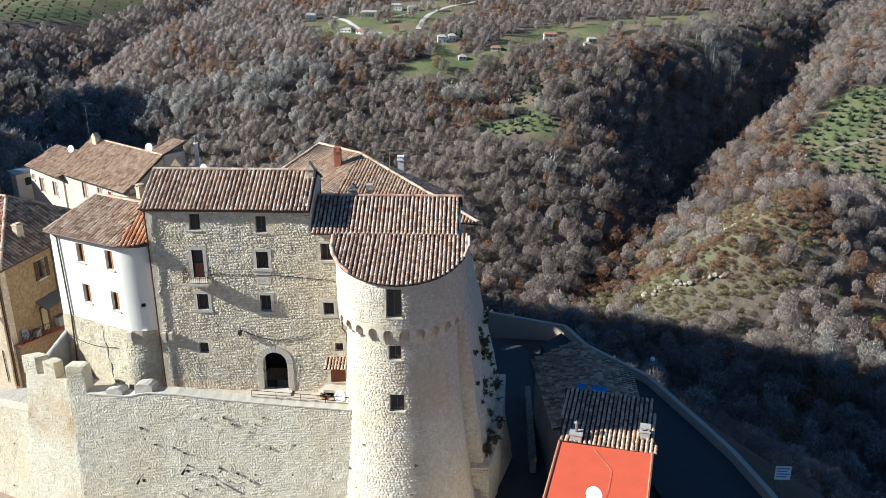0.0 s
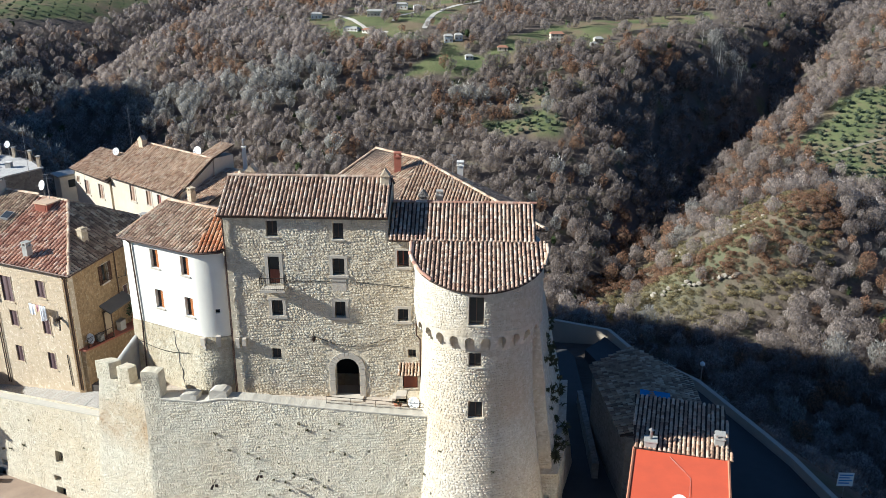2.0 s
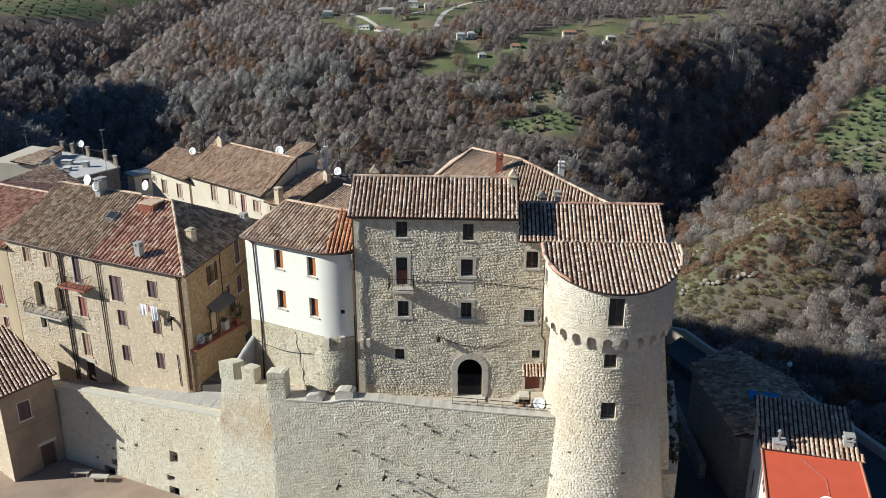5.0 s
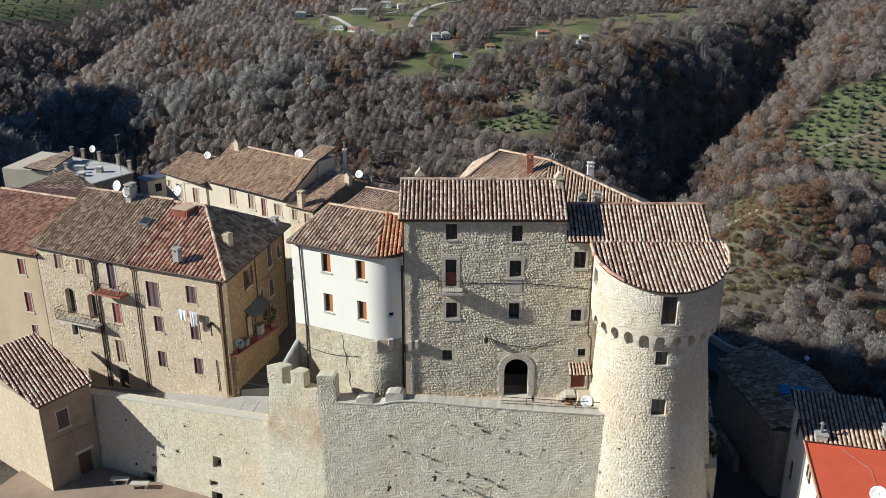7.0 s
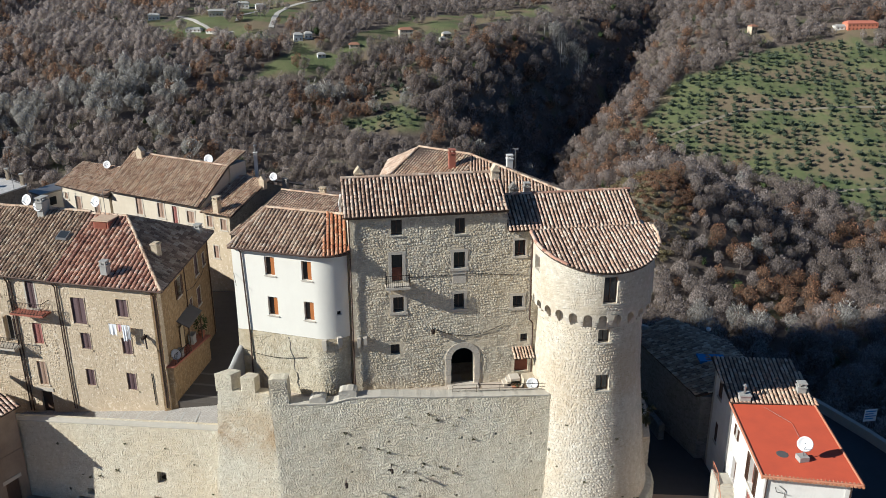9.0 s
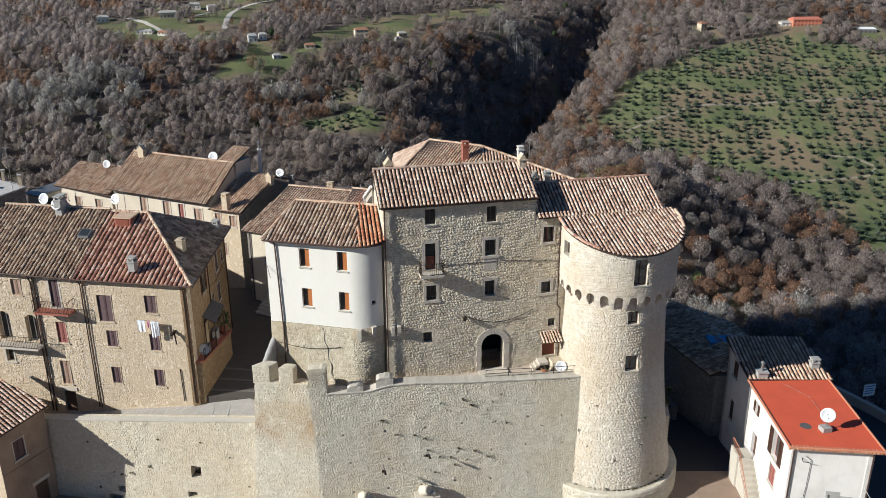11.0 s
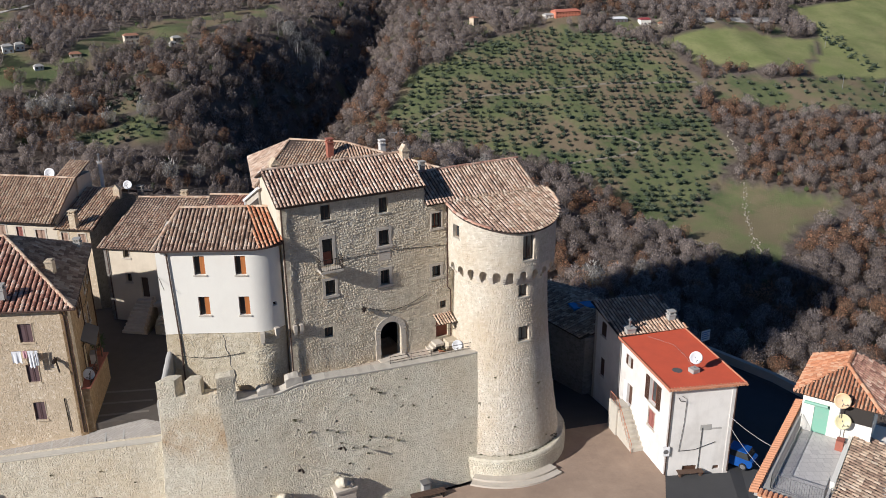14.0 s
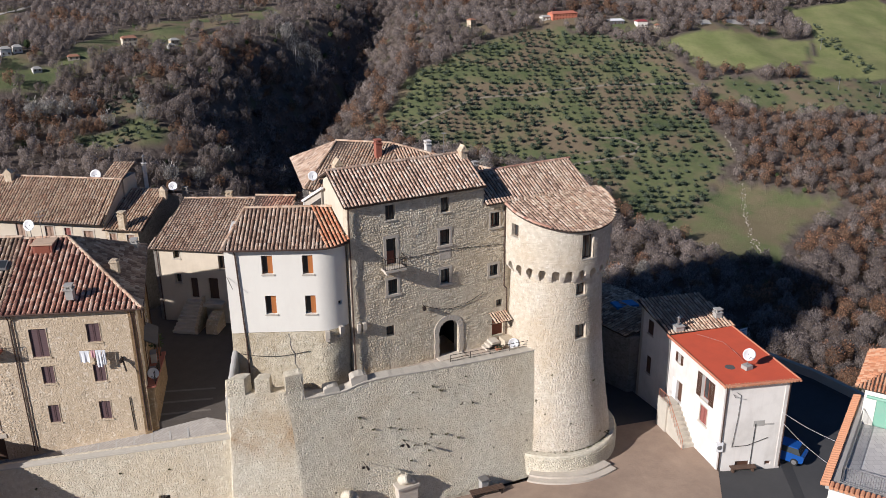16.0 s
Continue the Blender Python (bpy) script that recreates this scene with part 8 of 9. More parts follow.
def twig_material(name, low, high, pale):
    """The haze of fine twigs that fills a leafless crown, with the gaps between them."""
    s = Shader(name, 0.95, spec=0.05)
    at = s.n("ShaderNodeAttribute")
    at.attribute_name = "tint"
    c = s.mix(at.outputs["Fac"], low, high)
    c = s.mix(s.ramp(s.noise(0.9, 4, 0.7), (0.4, 0.0), (0.75, 1.0)), c, pale)
    s.colour(c)
    glow = s.n("ShaderNodeBsdfTranslucent")
    s.put(glow.inputs["Color"], c)
    both, gaps, clear = s.n("ShaderNodeMixShader"), s.n("ShaderNodeMixShader"), s.n("ShaderNodeBsdfTransparent")
    both.inputs[0].default_value = 0.5
    s.link(s.b.outputs[0], both.inputs[1])
    s.link(glow.outputs[0], both.inputs[2])
    s.put(gaps.inputs[0], s.ramp(s.noise(1.25, 5, 0.75, s.stretch(1, 1, 0.45)), (0.40, 0.0), (0.62, 0.8)))
    s.link(clear.outputs[0], gaps.inputs[1])
    s.link(both.outputs[0], gaps.inputs[2])
    s.link(gaps.outputs[0], s.t.nodes["Material Output"].inputs[0])
    return s.m


TWIGS = twig_material("fine_twigs", (0.17, 0.136, 0.116), (0.37, 0.308, 0.268), (0.40, 0.34, 0.300))
TWIGS_PALE = twig_material("fine_pale_twigs", (0.26, 0.24, 0.21), (0.35, 0.33, 0.295), (0.42, 0.395, 0.36))
TWIGS_OCHRE = twig_material("dry_grass_tufts", (0.15, 0.132, 0.062), (0.31, 0.255, 0.13), (0.41, 0.34, 0.21))
TWIGS_RUST = twig_material("withered_leaves", (0.19, 0.115, 0.075), (0.27, 0.17, 0.11), (0.33, 0.22, 0.145))


def raw_mesh(name, tri, tint, mat, label, category):
    """A big mesh straight from an array of triangles (n, 3, 3)."""
    n = len(tri)
    me = bpy.data.meshes.new(name)
    me.vertices.add(n * 3)
    me.vertices.foreach_set("co", tri.reshape(-1).astype(np.float32))
    me.loops.add(n * 3)
    me.loops.foreach_set("vertex_index", np.arange(n * 3, dtype=np.int32))
    me.polygons.add(n)
    me.polygons.foreach_set("loop_start", np.arange(0, n * 3, 3, dtype=np.int32))
    a = me.attributes.new("tint", "FLOAT", "POINT")
    a.data.foreach_set("value", np.repeat(tint, 3).astype(np.float32))
    me.materials.append(mat)
    me.update(calc_edges=True)
    me.validate()
    return tagged(new(name, me), label, category, kind="stuff")


def icosa(level):
    bm = bmesh.new()
    bmesh.ops.create_icosphere(bm, subdivisions=level, radius=1.0)
    v, f = np.array([p.co[:] for p in bm.verts]), np.array([[p.index for p in t.verts] for t in bm.faces])
    bm.free()
    return v, f


CORE_V, CORE_F = icosa(1)
FULL_V, FULL_F = icosa(2)


def twig_shells(parent, x, y, z, h, r, far, tint, mat):
    """Uneven rounded shells of fine twigs, one in each crown, as one part of the wood."""
    vs, fs, ts, k0 = [], [], [], 0
    for lo, hi, V, F in ((0, 500, FULL_V, FULL_F), (500, 2000, CORE_V, CORE_F)):
        m = (far >= lo) & (far < hi)
        k = int(m.sum())
        if not k:
            continue
        lump = 0.72 + 0.5 * rs_.rand(k, len(V))
        q = V[None] * lump[..., None] * np.stack([r[m] * 0.93, r[m] * 0.93, h[m] * 0.42], 1)[:, None]
        q[..., :2] *= (1 + 0.22 * V[None, :, 2:3])
        q = q + np.stack([x[m], y[m], z[m] + h[m] * 0.54], 1)[:, None]
        vs.append(q.reshape(-1, 3))
        fs.append((F[None] + (k0 + np.arange(k) * len(V))[:, None, None]).reshape(-1, 3))
        ts.append(np.repeat(tint[m], len(V)))
        k0 += k * len(V)
    V, F = np.concatenate(vs), np.concatenate(fs)
    me = bpy.data.meshes.new("twigs")
    me.vertices.add(len(V))
    me.vertices.foreach_set("co", V.reshape(-1).astype(np.float32))
    me.loops.add(len(F) * 3)
    me.loops.foreach_set("vertex_index", F.reshape(-1).astype(np.int32))
    me.polygons.add(len(F))
    me.polygons.foreach_set("loop_start", np.arange(0, len(F) * 3, 3, dtype=np.int32))
    a = me.attributes.new("tint", "FLOAT", "POINT")
    a.data.foreach_set("value", np.concatenate(ts).astype(np.float32))
    me.materials.append(mat)
    me.update(calc_edges=True)
    me.shade_smooth()
    ob = new("twigs", me)
    ob.parent = parent
    return ob


def crowns(x, y, z, h, r, n, slim, up, wide, long, core):
    """Triangles of many trees at once: n twigs or leaf tufts in each crown, and a tapered trunk."""
    k = len(x)
    t = rs_.rand(k, n)
    hf = 0.28 + 0.72 * rs_.rand(k, n) ** 0.8
    prof = np.sin(np.pi * np.clip((hf - 0.2) / 0.86, 0, 1)) ** 0.7
    rr = rs_.rand(k, n) ** 0.28 * prof * r[:, None]
    a = t * 2 * np.pi
    # lobes make the outline uneven
    rr *= 0.75 + 0.35 * np.sin(a * 3 + rs_.rand(k, 1) * 6) * np.sin(hf * 9 + rs_.rand(k, 1) * 6)
    P = np.stack([x[:, None] + rr * np.cos(a), y[:, None] + rr * np.sin(a), z[:, None] + hf * h[:, None]], 2)
    D = np.stack([np.cos(a) * (1 - slim), np.sin(a) * (1 - slim), np.full_like(a, up)], 2) + rs_.randn(k, n, 3) * 0.45
    D /= np.linalg.norm(D, axis=2, keepdims=True)
    out = np.stack([rr * np.cos(a) / r[:, None], rr * np.sin(a) / r[:, None], (hf - 0.55) * 1.7], 2) + rs_.randn(k, n, 3) * 0.18
    S = np.cross(D, out)
    S /= np.linalg.norm(S, axis=2, keepdims=True) + 1e-9
    w = (wide * (0.6 + 0.8 * rs_.rand(k, n)) * h[:, None] / 9.0)[..., None]
    ln = (long * (0.6 + 0.8 * rs_.rand(k, n)) * h[:, None] / 9.0)[..., None]
    tw = np.stack([P - S * w, P + S * w, P + D * ln], 2).reshape(-1, 3, 3)
    b = rs_.rand(k) * 6.28
    base = lambda q: np.stack([x + 0.018 * h * np.cos(b + q), y + 0.018 * h * np.sin(b + q), z - 0.6], 1)
    top = np.stack([x, y, z + h * 0.75], 1)
    tr = np.stack([np.stack([base(0), base(2.09), top], 1), np.stack([base(2.09), base(4.19), top], 1), np.stack([base(4.19), base(0), top], 1)], 1).reshape(-1, 3, 3)
    if not core:
        return np.concatenate([tw, tr]), 0
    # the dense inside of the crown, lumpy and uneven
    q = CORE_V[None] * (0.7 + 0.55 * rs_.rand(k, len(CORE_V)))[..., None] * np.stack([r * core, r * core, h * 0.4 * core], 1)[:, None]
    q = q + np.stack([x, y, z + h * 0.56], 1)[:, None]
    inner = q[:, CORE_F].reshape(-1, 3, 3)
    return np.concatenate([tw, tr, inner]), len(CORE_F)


def plant(name, pts, mat, label, category, height, spread, n_of, slim=0.2, up=0.75, wide=0.27, long=2.3, tint=None, core=0.0, haze=None):
    x, y = pts[:, 0], pts[:, 1]
    far = np.hypot(x + 20, y)
    h = height * (0.55 + 0.9 * rs_.rand(len(x)) ** 1.2) * np.clip((past_edge(x, y) + 3) / 85, 0.25, 1)
    r = spread * h * (0.8 + 0.4 * rs_.rand(len(x)))
    z = land(x, y) - 0.2
    tn = rs_.rand(len(x)) if tint is None else tint
    tris, tints = [], []
    for lo, hi, n in n_of:
        m = (far >= lo) & (far < hi)
        if not m.any():
            continue
        thick = 0.35 if lo < 160 else 0.5 if lo < 300 else 0.8 if lo < 480 else (1.15 if lo < 600 else 1.6)
        t, c = crowns(x[m], y[m], z[m], h[m], r[m], n, slim, up, wide * thick, long * thick ** 0.5, core)
        tris.append(t)
        # core tint cut to 0.6, painting in the shade inside each crown
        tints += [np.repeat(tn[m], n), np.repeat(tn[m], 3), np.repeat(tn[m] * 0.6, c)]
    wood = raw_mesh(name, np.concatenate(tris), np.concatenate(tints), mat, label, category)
    if haze:
        twig_shells(wood, x, y, z, h, r, far, tn, haze)
    return wood


def scatter(x0, x1, y0, y1, s, keep, stray=1.1):
    gx, gy = np.meshgrid(np.arange(x0, x1, s), np.arange(y0, y1, s))
    x = (gx + (rs_.rand(*gx.shape) - 0.5) * s * stray).ravel()
    y = (gy + (rs_.rand(*gy.shape) - 0.5) * s * stray).ravel()
    m = keep(x, y)
    return np.stack([x[m], y[m]], 1)


def patch(x, y, k, seed):
    """A soft field of patches between 0 and 1."""
    v = np.sin(x / k + seed) * np.cos(y / (k * 1.2) - seed * 1.7) + np.sin((x + y) / (k * 0.63) + seed * 2.1) * 0.7 + np.sin((x - 1.7 * y) / (k * 1.6) + seed) * 0.6
    return 0.5 + v / 4.6


def seen_part(x, y):
    """The stretch of country that the hills and the town leave open to the castle side."""
    return (x > -0.60 * y - 60) & (x < 1.6 * y + 40) & ~((y < 330) & (x < 15 - 0.1 * y)) & (past_edge(x, y) > 5)


def parapet_side(x, y):
    """Clear of the town's spur."""
    return (past_edge(x, y) > 16) & ~open_ground(x, y) & ~open_ground(x, y + 9) & ~farmyard(x, y)


woods = np.concatenate([scatter(-700, 900, 60, 700, 6.6, lambda x, y: seen_part(x, y) & parapet_side(x, y)),
                        scatter(-800, 1000, 700, 1180, 9.0, lambda x, y: seen_part(x, y) & ~open_ground(x, y) & ~open_ground(x, y + 10) & ~open_ground(x, y + 22) & ~open_ground(x, y + 34) & ~farmyard(x, y)),
                        # copses and hedges on the meadows
                        scatter(-160, 270, 560, 970, 7.5, lambda x, y: (within(MEADOW, x, y) | within(GARDEN_C, x, y) | within(LONG_FIELD, x, y)) & (np.maximum(patch(x, y, 21, 2.2), 0.9 * patch(x, y, 9, 5.0)) > 0.68) & ~farmyard(x, y))])
knoll = lambda x, y: np.hypot((x - 118) / 66, (y - 422) / 46) < 1
woods = woods[~knoll(woods[:, 0], woods[:, 1]) | (rs_.rand(len(woods)) < 0.08)]
wx, wy = woods[:, 0], woods[:, 1]
wz_ = land(wx, wy)
rnd = rs_.rand(len(woods))
pale = (rnd < 0.8 * np.clip((patch(wx, wy, 60, 1.3) - 0.55) * 4, 0, 1)) & (wz_ < -82) & (wx < 60)
pale |= (rnd < 0.85) & (np.hypot(wx - 195, wy - 712) < 17)
for px, py, pa, pb, share in ((-150, 616, 46, 26, 0.75), (-250, 598, 60, 16, 0.8), (-395, 745, 50, 34, 0.7), (-208, 570, 40, 14, 0.6)):
    pale |= (rnd < share) & (np.hypot((wx - px) / pa, (wy - py) / pb) < 1)
pale |= (rnd < 0.05) & (wz_ < -112) & (wx > 30) & (wx < 260)
rusty = ~pale & (rs_.rand(len(woods)) < 0.06 + 0.6 * np.clip((patch(wx, wy, 30, 4.1) - 0.62) * 6, 0, 1))
east_bank = (wx > gorge(wy) + 14) & (wx < gorge(wy) + 95) & (wy > 470) & (wy < 720)
rusty |= ~pale & east_bank & (rs_.rand(len(woods)) < 0.3)
for px, py, pr in ((-104, 627, 26), (-45, 667, 24), (-60, 755, 30), (88, 627, 12), (7, 602, 20), (60, 559, 16), (193, 655, 24), (298, 424, 16), (306, 399, 12)):
    rusty |= ~pale & (rs_.rand(len(woods)) < 0.6) & (np.hypot(wx - px, wy - py) < pr)
rusty |= ~pale & (wx > 370) & (wy < 540) & (rs_.rand(len(woods)) < 0.5)
green = ~pale & ~rusty & (rs_.rand(len(woods)) < 0.03)
bare = ~pale & ~rusty & ~green
tone = np.clip(0.5 + (patch(wx, wy, 34, 0.4) - 0.5) * 1.6 + (patch(wx, wy, 11, 3.4) - 0.5) * 1.2 + (rs_.rand(len(woods)) - 0.5) * 1.5, 0, 1)
# Tint darkened beside the ravine, standing in for the shade on that slope.
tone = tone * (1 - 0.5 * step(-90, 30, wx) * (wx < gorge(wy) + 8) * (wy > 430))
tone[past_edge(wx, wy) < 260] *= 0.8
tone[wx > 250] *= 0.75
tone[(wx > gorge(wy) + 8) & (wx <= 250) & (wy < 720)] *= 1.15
# Paler tint in the west puts that slope's brightness into the bark colour.
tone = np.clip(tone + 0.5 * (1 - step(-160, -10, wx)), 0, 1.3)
LOD = ((0, 160, 1000), (160, 300, 480), (300, 480, 150), (480, 720, 52), (720, 1500, 30))
LEAVES = ((0, 160, 800), (160, 300, 420), (300, 480, 150), (480, 720, 60), (720, 1500, 30))
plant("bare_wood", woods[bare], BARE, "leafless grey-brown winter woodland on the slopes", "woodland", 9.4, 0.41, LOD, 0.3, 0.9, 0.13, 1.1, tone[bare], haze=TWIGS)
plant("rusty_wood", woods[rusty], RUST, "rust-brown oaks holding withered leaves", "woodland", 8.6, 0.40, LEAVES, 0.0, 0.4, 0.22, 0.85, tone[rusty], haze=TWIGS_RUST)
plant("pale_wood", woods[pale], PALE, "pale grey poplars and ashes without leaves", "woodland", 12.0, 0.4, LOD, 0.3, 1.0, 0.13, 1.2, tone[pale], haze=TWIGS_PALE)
ravine = np.array([(193 + 15 * rs_.randn(), 706 + 9 * rs_.randn()) for _ in range(22)] + [(196 + 5 * rs_.randn(), 672 + 6 * rs_.randn()) for _ in range(7)])
plant("pale_poplars", ravine, PALE, "tall pale leafless trees rising out of the shaded ravine", "trees", 15.0, 0.42, ((0, 1500, 420),), 0.3, 1.0, 0.05, 0.9)
plant("evergreen_wood", woods[green], EVERGREEN, "dark evergreen trees scattered in the woods", "woodland", 6.2, 0.38, LEAVES, 0.0, 0.3, 0.42, 1.1, None, 0.8)


def rows_of(poly, spacing, turn, jitter=0.6, miss=0.08):
    xs, ys = [p[0] for p in poly], [p[1] for p in poly]
    cx, cy = (min(xs) + max(xs)) / 2, (min(ys) + max(ys)) / 2
    k = int(max(max(xs) - min(xs), max(ys) - min(ys)) / spacing) + 2
    i, j = np.meshgrid(np.arange(-k, k), np.arange(-k, k))
    u, v = i.ravel() * spacing, j.ravel() * spacing
    c, s = math.cos(turn), math.sin(turn)
    x = cx + u * c - v * s + rs_.randn(len(u)) * jitter
    y = cy + u * s + v * c + rs_.randn(len(u)) * jitter
    m = within(poly, x, y) & (rs_.rand(len(x)) > miss)
    return np.stack([x[m], y[m]], 1)


olives = np.concatenate([rows_of(GROVE, 6.6, -0.42, 0.85, 0.13), rows_of(EAST_GROVE, 10.0, -0.42, 1.0, 0.2), rows_of(GARDEN_A, 6.5, 0.1), rows_of(GARDEN_B, 6.5, 0.1), rows_of(WEST_GROVE, 13.0, 0.3),
                         rows_of([(660, 590), (690, 600), (650, 490), (630, 485)], 8.0, 0.3)])
plant("olive_grove", olives, OLIVE, "rows of grey-green olive trees on grass", "olive trees", 3.7, 0.6, ((0, 480, 110), (480, 720, 70), (720, 1500, 30)), 0.0, 0.25, 0.62, 1.5, None, 0.7)
scrub = scatter(-250, 700, 130, 720, 9.0, lambda x, y: seen_part(x, y) & (land(x, y) < -120) & ~knoll(x, y) & parapet_side(x, y))
plant("scrub", scrub, wood_material("scrub_leaves", (0.07, 0.068, 0.03), (0.16, 0.12, 0.06), (0.22, 0.17, 0.1)), "low scrub and bramble among the trees", "scrub", 2.4, 0.8, ((0, 300, 70), (300, 1500, 34)), 0.0, 0.4, 0.8, 2.8)
low = scatter(50, 190, 370, 475, 2.3, lambda x, y: knoll(x, y) & (patch(x, y, 9, 0.7) > 0.2), 3.0)
red = (patch(low[:, 0], low[:, 1], 16, 2.9) + 0.25 * rs_.rand(len(low)) > 0.58) & (np.abs(low[:, 1] - 425) < 34)
plant("rusty_scrub", low[red], wood_material("withered_bushes", (0.20, 0.085, 0.045), (0.30, 0.13, 0.07), (0.32, 0.19, 0.11)), "rust-red withered bushes on the rocky knoll", "scrub", 2.5, 0.7, ((0, 1500, 40),), 0.0, 0.6, 0.6, 2.4, haze=TWIGS_RUST)
plant("dry_scrub", low[~red], wood_material("dry_grass_bushes", (0.15, 0.14, 0.055), (0.29, 0.235, 0.11), (0.37, 0.29, 0.18)), "dry grass and olive-brown bushes on the rocky knoll", "scrub", 1.9, 0.85, ((0, 1500, 40),), 0.0, 0.7, 0.7, 2.6, haze=TWIGS_OCHRE)
# hedge and saplings just outside the road parapet
edge = np.array([(10.5 + 1.1 * i, 93.5 - 0.5 * i + (i % 2) * 2) for i in range(4)] + [(float(np.interp(y, [40, 55.2, 65.2, 75.7, 83.6], [26.5, 25.1, 23.1, 20.2, 15.2])) + 12 + 8 * rs_.rand(), y) for y in np.linspace(38, 62, 26)])
plant("roadside_bushes", edge, EVERGREEN, "dark bushes below the road parapet", "bushes", 3.4, 0.6, ((0, 400, 420),), 0.0, 0.4, 0.2, 0.7)


# ---- tracks, field walls and rocks ----
def drape(name, pts, width, mat, label, category, lift=0.25):
    g = Geo()
    P = []
    for (xa, ya), (xb, yb) in zip(pts, pts[1:]):
        n = max(1, int(math.hypot(xb - xa, yb - ya) / 6))
        P += [(xa + (xb - xa) * i / n, ya + (yb - ya) * i / n) for i in range(n)]
    P.append(pts[-1])
    X = np.array(P)
    D = np.gradient(X, axis=0)
    D /= np.linalg.norm(D, axis=1, keepdims=True)
    N = np.stack([-D[:, 1], D[:, 0]], 1) * width / 2
    for q in (X + N, X - N):
        g.v += [(a, b, c + lift) for a, b, c in zip(q[:, 0], q[:, 1], land(q[:, 0], q[:, 1]))]
    n = len(X)
    g.v += [(a, b, c - 1.0) for a, b, c in g.v]
    g.f = [(i, i + 1, n + i + 1, n + i) for i in range(n - 1)] + [(i, 2 * n + i, 2 * n + i + 1, i + 1) for i in range(n - 1)] + [(n + i, n + i + 1, 3 * n + i + 1, 3 * n + i) for i in range(n - 1)]
    return make(name, g, mat, None, label, category, kind="structure")


LIME_TRACK = plain("limestone_gravel", (0.50, 0.46, 0.40), (0.38, 0.34, 0.28), 0.95, scale=0.3, relief=0.03)
TRACK = plain("dirt_track", (0.25, 0.215, 0.155), (0.16, 0.135, 0.095), 0.95, scale=0.3, relief=0.05)
drape("track", [(236, 573), (297, 588), (345, 575), (397, 562), (440, 545), (474, 530)], 2.6, TRACK, "pale dirt track across the olive grove", "track")
drape("track", [(300, 480), (340, 470), (362, 468), (372, 474), (364, 488), (345, 497)], 2.0, TRACK, "curving pale footpath in the grove", "track")
drape("track", [(-49, 742), (-46, 816), (-37, 852), (-21, 866), (-2, 892), (30, 930)], 4.5, LIME_TRACK, "winding white farm road on the hill", "track")
drape("track", [(-132, 811), (-116, 789), (-101, 753), (-80, 738)], 3.5, LIME_TRACK, "white farm lane beside the sheds", "track")
drape("track", [(-79, 779), (-77, 814), (-61, 838)], 3.0, LIME_TRACK, "white lane up to the villa", "track")
drape("track", [(505, 640), (560, 640), (640, 650), (760, 660)], 4.5, TRACK, "pale farm road along the fields", "track")


def boulder(g, p, r, rng):
    bm = bmesh.new()
    bmesh.ops.create_icosphere(bm, subdivisions=1, radius=1.0)
    s = Vector((rng.uniform(0.7, 1.6), rng.uniform(0.7, 1.3), rng.uniform(0.5, 1.0)))
    k = len(g.v)
    for v in bm.verts:
        q = Vector((v.co.x * s.x, v.co.y * s.y, v.co.z * s.z)) * r * (1 + 0.35 * noise.noise(v.co * 1.7 + Vector(p)))
        g.v.append((p[0] + q.x, p[1] + q.y, p[2] + q.z))
    g.f += [tuple(k + v.index for v in f.verts) for f in bm.faces]
    bm.free()


rng = random.Random(12)
g = Geo()
for i in range(36):
    x, y = 112 + i * 0.9 + rng.gauss(0, 1.5), 452 - i * 0.75 + rng.gauss(0, 1.2)
    boulder(g, (x, y, float(land(np.array([x]), np.array([y]))[0]) + 1.0), rng.uniform(0.6, 1.6), rng)
for i in range(22):
    x, y = 86 + i * 1.9 + rng.gauss(0, 0.6), 404 - i * 0.5 + rng.gauss(0, 1.2)
    boulder(g, (x, y, float(land(np.array([x]), np.array([y]))[0]) + 1.0), rng.uniform(0.6, 1.7), rng)
make("rock_outcrop", g, ROCK, None, "pale limestone outcrop on the wooded spur", "rocks", kind="stuff")
g = Geo()
for i in range(170):
    t = i / 170
    x, y = 443 - 111 * t + 4 * math.sin(t * 7), 461 - 157 * t
    x, y = x + rng.gauss(0, 1.2), y + rng.gauss(0, 1.2)
    boulder(g, (x, y, float(land(np.array([x]), np.array([y]))[0]) + 0.2), rng.uniform(0.25, 0.65), rng)
make("field_wall", g, ROCK, None, "tumbled dry stone wall down the field", "wall", kind="stuff")


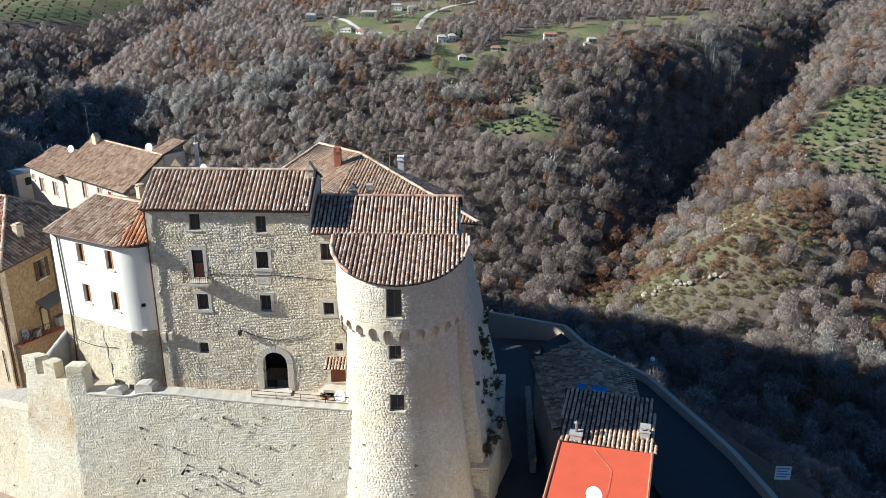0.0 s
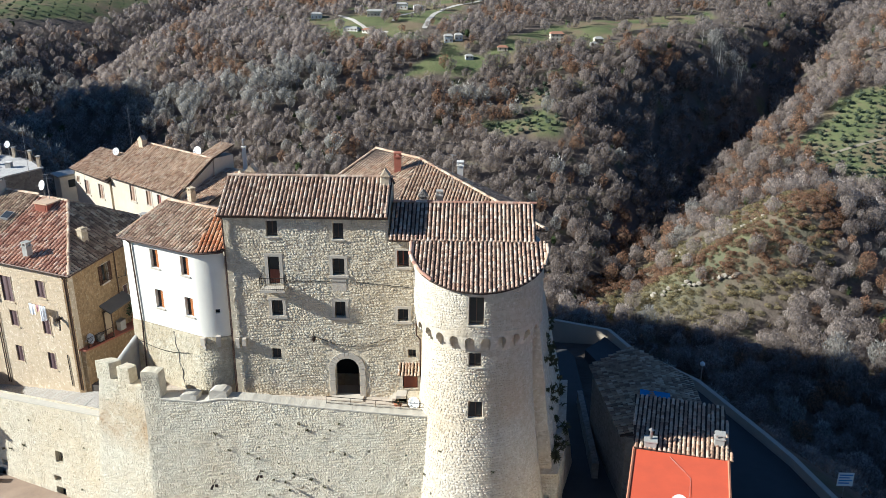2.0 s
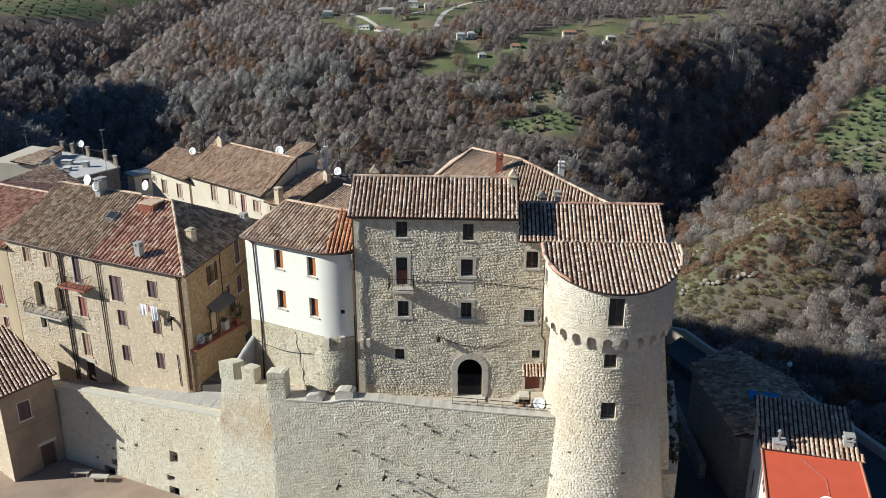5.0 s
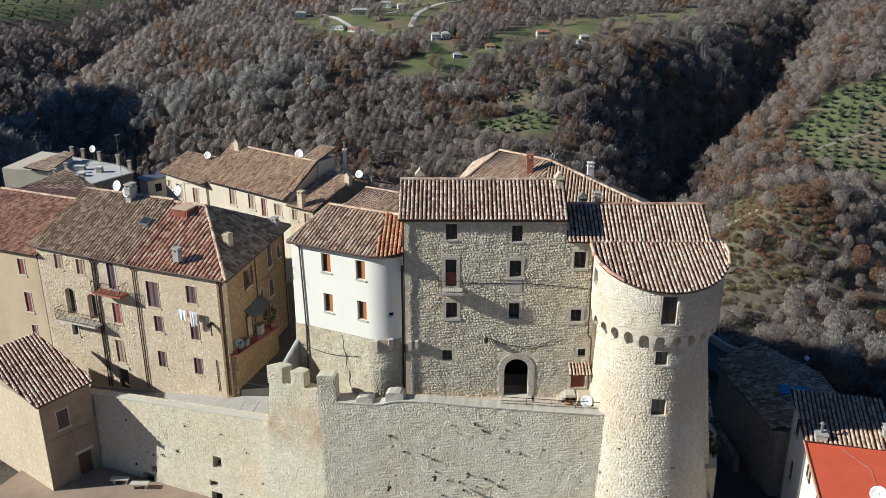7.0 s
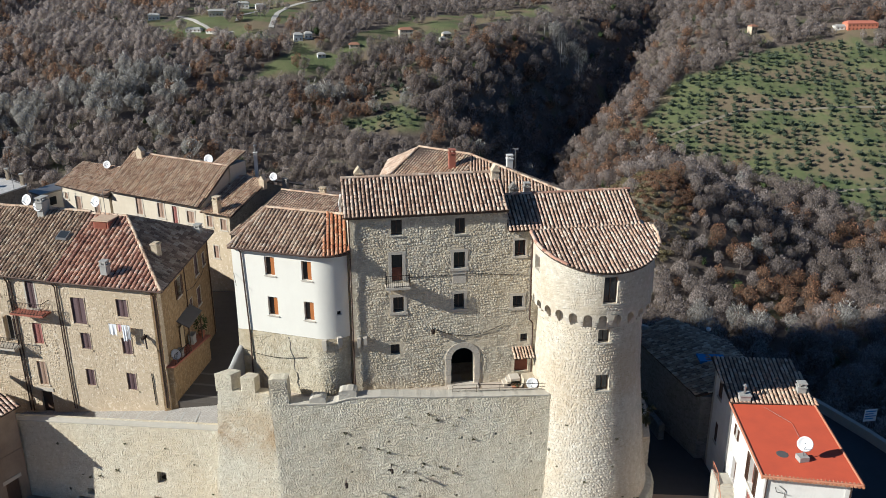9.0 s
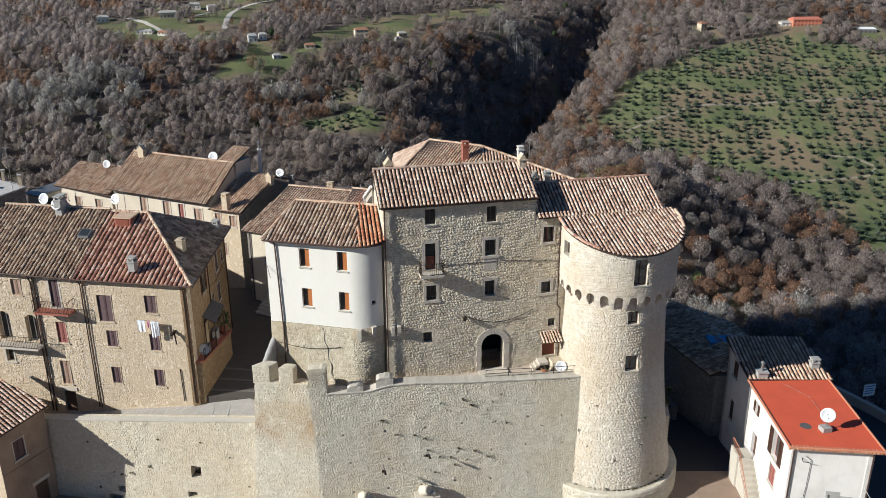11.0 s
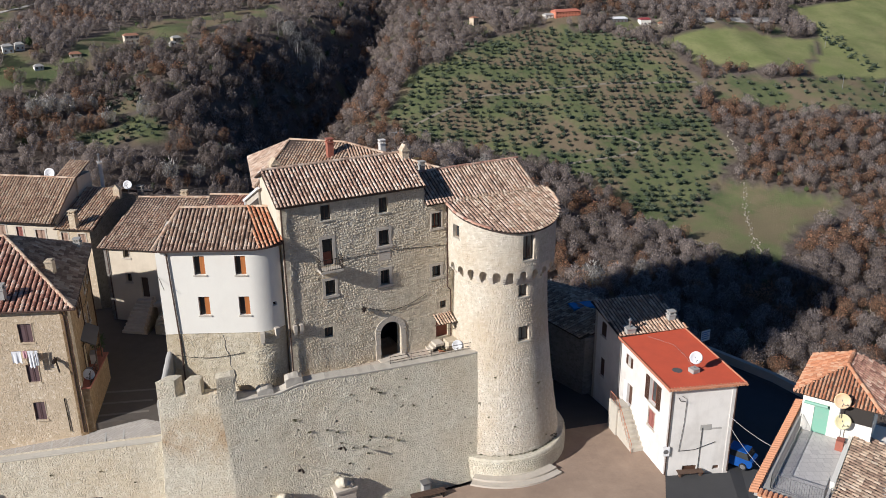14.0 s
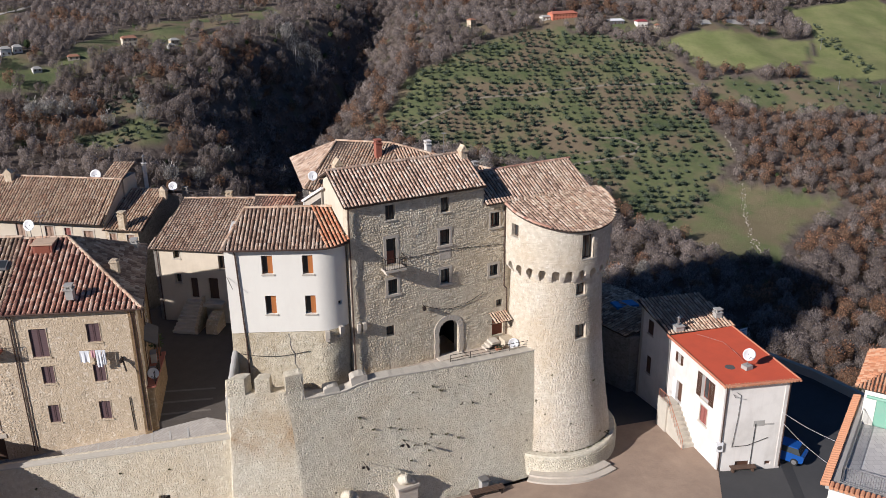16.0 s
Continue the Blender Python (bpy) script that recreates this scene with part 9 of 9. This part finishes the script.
def farm(x, y, w, d, h, turn, wall_mat, roof_mat, label, rise=1.6):
    """A distant farmhouse: walls, hipped or pitched roof, windows."""
    z = float(np.min(land(np.array([x - w / 2, x + w / 2]), np.array([y - d / 2, y + d / 2])))) - 0.3
    th = thing("farmhouse", (x, y, z), label, "house", "distant farms")
    c, s = math.cos(turn), math.sin(turn)
    fn = lambda u, v, k: (x + u * c - k * s, y + u * s + k * c, z + v)
    make("wall_block", Geo().box(fn, -w / 2, w / 2, 0, h + 0.8, -d / 2, d / 2), wall_mat, th)
    o = 0.5
    t = h + 0.8
    make("roof", Geo().add([fn(-w / 2 - o, t, -d / 2 - o), fn(w / 2 + o, t, -d / 2 - o), fn(w / 2 + o, t, d / 2 + o), fn(-w / 2 - o, t, d / 2 + o), fn(-w / 2 + rise, t + rise, 0), fn(w / 2 - rise, t + rise, 0)],
         [(0, 1, 5, 4), (1, 2, 5), (2, 3, 4, 5), (3, 0, 4), (3, 2, 1, 0)]), roof_mat, th)
    for lev in range(max(1, int(h // 2.8))):
        for i in range(max(2, int(w // 3))):
            u = -w / 2 + (i + 0.5) * w / max(2, int(w // 3))
            make("window", Geo().box(fn, u - 0.5, u + 0.5, 1.6 + lev * 2.9, 2.9 + lev * 2.9, -d / 2 - 0.06, -d / 2 - 0.004), SHUTTER_BROWN, th)


FARM_ROOF = plain("farm_roof", (0.34, 0.17, 0.10), (0.24, 0.12, 0.08), 0.9, scale=0.6)
farm(61, 718, 11, 8, 5.6, 0.05, CREAM, FARM_ROOF, "cream farmhouse with a red tiled roof on the hill")
farm(-27, 698, 7, 6, 4.8, 0.1, WHITE, CEMENT, "white farmhouse with a grey roof on the hill")
farm(-19, 701, 6, 6, 4.0, 0.1, WHITE, CEMENT, "small white outbuilding on the hill")
farm(-97, 798, 15, 8, 4.4, 0.1, CREAM, CEMENT, "yellowish farmhouse among far meadows")
farm(-112, 748, 13, 6, 2.2, -0.25, WHITE_OLD, CEMENT, "long pale shed beside a far meadow")
farm(-97, 741, 9, 5, 2.2, -0.3, WHITE, FARM_ROOF, "white shed with a rusty roof beside a meadow")
farm(-62, 856, 9, 7, 3.6, 0.2, WHITE_OLD, CEMENT, "white cottage at the head of the meadows")
farm(89, 700, 5, 4, 2.4, 0.4, WHITE, CEMENT, "white hut below the stone barn")
farm(-78, 860, 11, 7, 4.4, 0.0, WHITE, CEMENT, "far white villa at the head of the meadows")
farm(-152, 804, 10, 7, 4.2, 0.1, WHITE, CEMENT, "white house at the edge of the meadows")
farm(94, 712, 7, 5, 3.0, 0.2, STONE_BROWN, CEMENT, "small stone barn on the hill")
farm(16, 680, 8, 5, 2.6, 0.0, CREAM, FARM_ROOF, "low orange-roofed barn on the hill")
farm(-10, 668, 6, 4, 2.4, 0.2, WHITE_OLD, CEMENT, "pale garden shed on the hill")
farm(450, 686, 26, 11, 6.0, -0.15, plaster("salmon_render", (0.62, 0.22, 0.13), (0.42, 0.16, 0.1), 0.3), plain("salmon_roof", (0.52, 0.18, 0.11), (0.4, 0.15, 0.1)), "large salmon-coloured country house on the olive hill", 2.0)
farm(434, 690, 10, 8, 3.0, -0.15, WHITE, CEMENT, "white annex of the salmon house")
farm(489, 655, 14, 9, 3.6, -0.3, PIPE_GREY, DISH, "grey metal barn above the grove")
farm(507, 640, 10, 8, 5.0, -0.3, WHITE, plain("crimson_roof", (0.30, 0.06, 0.06), (0.2, 0.05, 0.05)), "white farmhouse with a crimson roof")
farm(516, 628, 5, 4, 2.4, -0.3, CREAM, FARM_ROOF, "small shed beside the farm")
farm(362, 706, 6, 6, 6.5, 0.2, STONE_BROWN, FARM_ROOF, "ruined stone farm tower among trees")
for k, (x0, x1, y) in enumerate(((560, 625, 632), (556, 640, 612))):
    g = Geo()
    ya, yb = y, y - (x1 - x0) * 0.1
    za = float(land(np.array([(x0 + x1) / 2]), np.array([y]))[0]) + 0.6
    g.prism([(x0, ya), (x1, yb), (x1 + 2, yb + 13), (x0 + 2, ya + 13)], za - 3, lambda x, yy: float(land(np.array([x]), np.array([yy]))[0]) + 1.0)
    make("gravel_yard", g, CEMENT, None, "long pale gravel yard beside the fields", "yard", "gravel yards", "structure")
for k, (x, y) in enumerate(((640, 545), (575, 470), (600, 450))):
    z = float(land(np.array([x]), np.array([y]))[0])
    th = thing("utility_pole", (x, y, z), "thin grey utility pole in the field", "pole", "utility poles")
    make("pole", Geo().tube((x, y, z - 0.5), (x, y, z + 11), 0.25, 0.16, 6), PIPE_GREY, th)
    make("crossarm", Geo().tube((x - 1.2, y, z + 10.3), (x + 1.2, y, z + 10.3), 0.1, None, 4), PIPE_GREY, th)
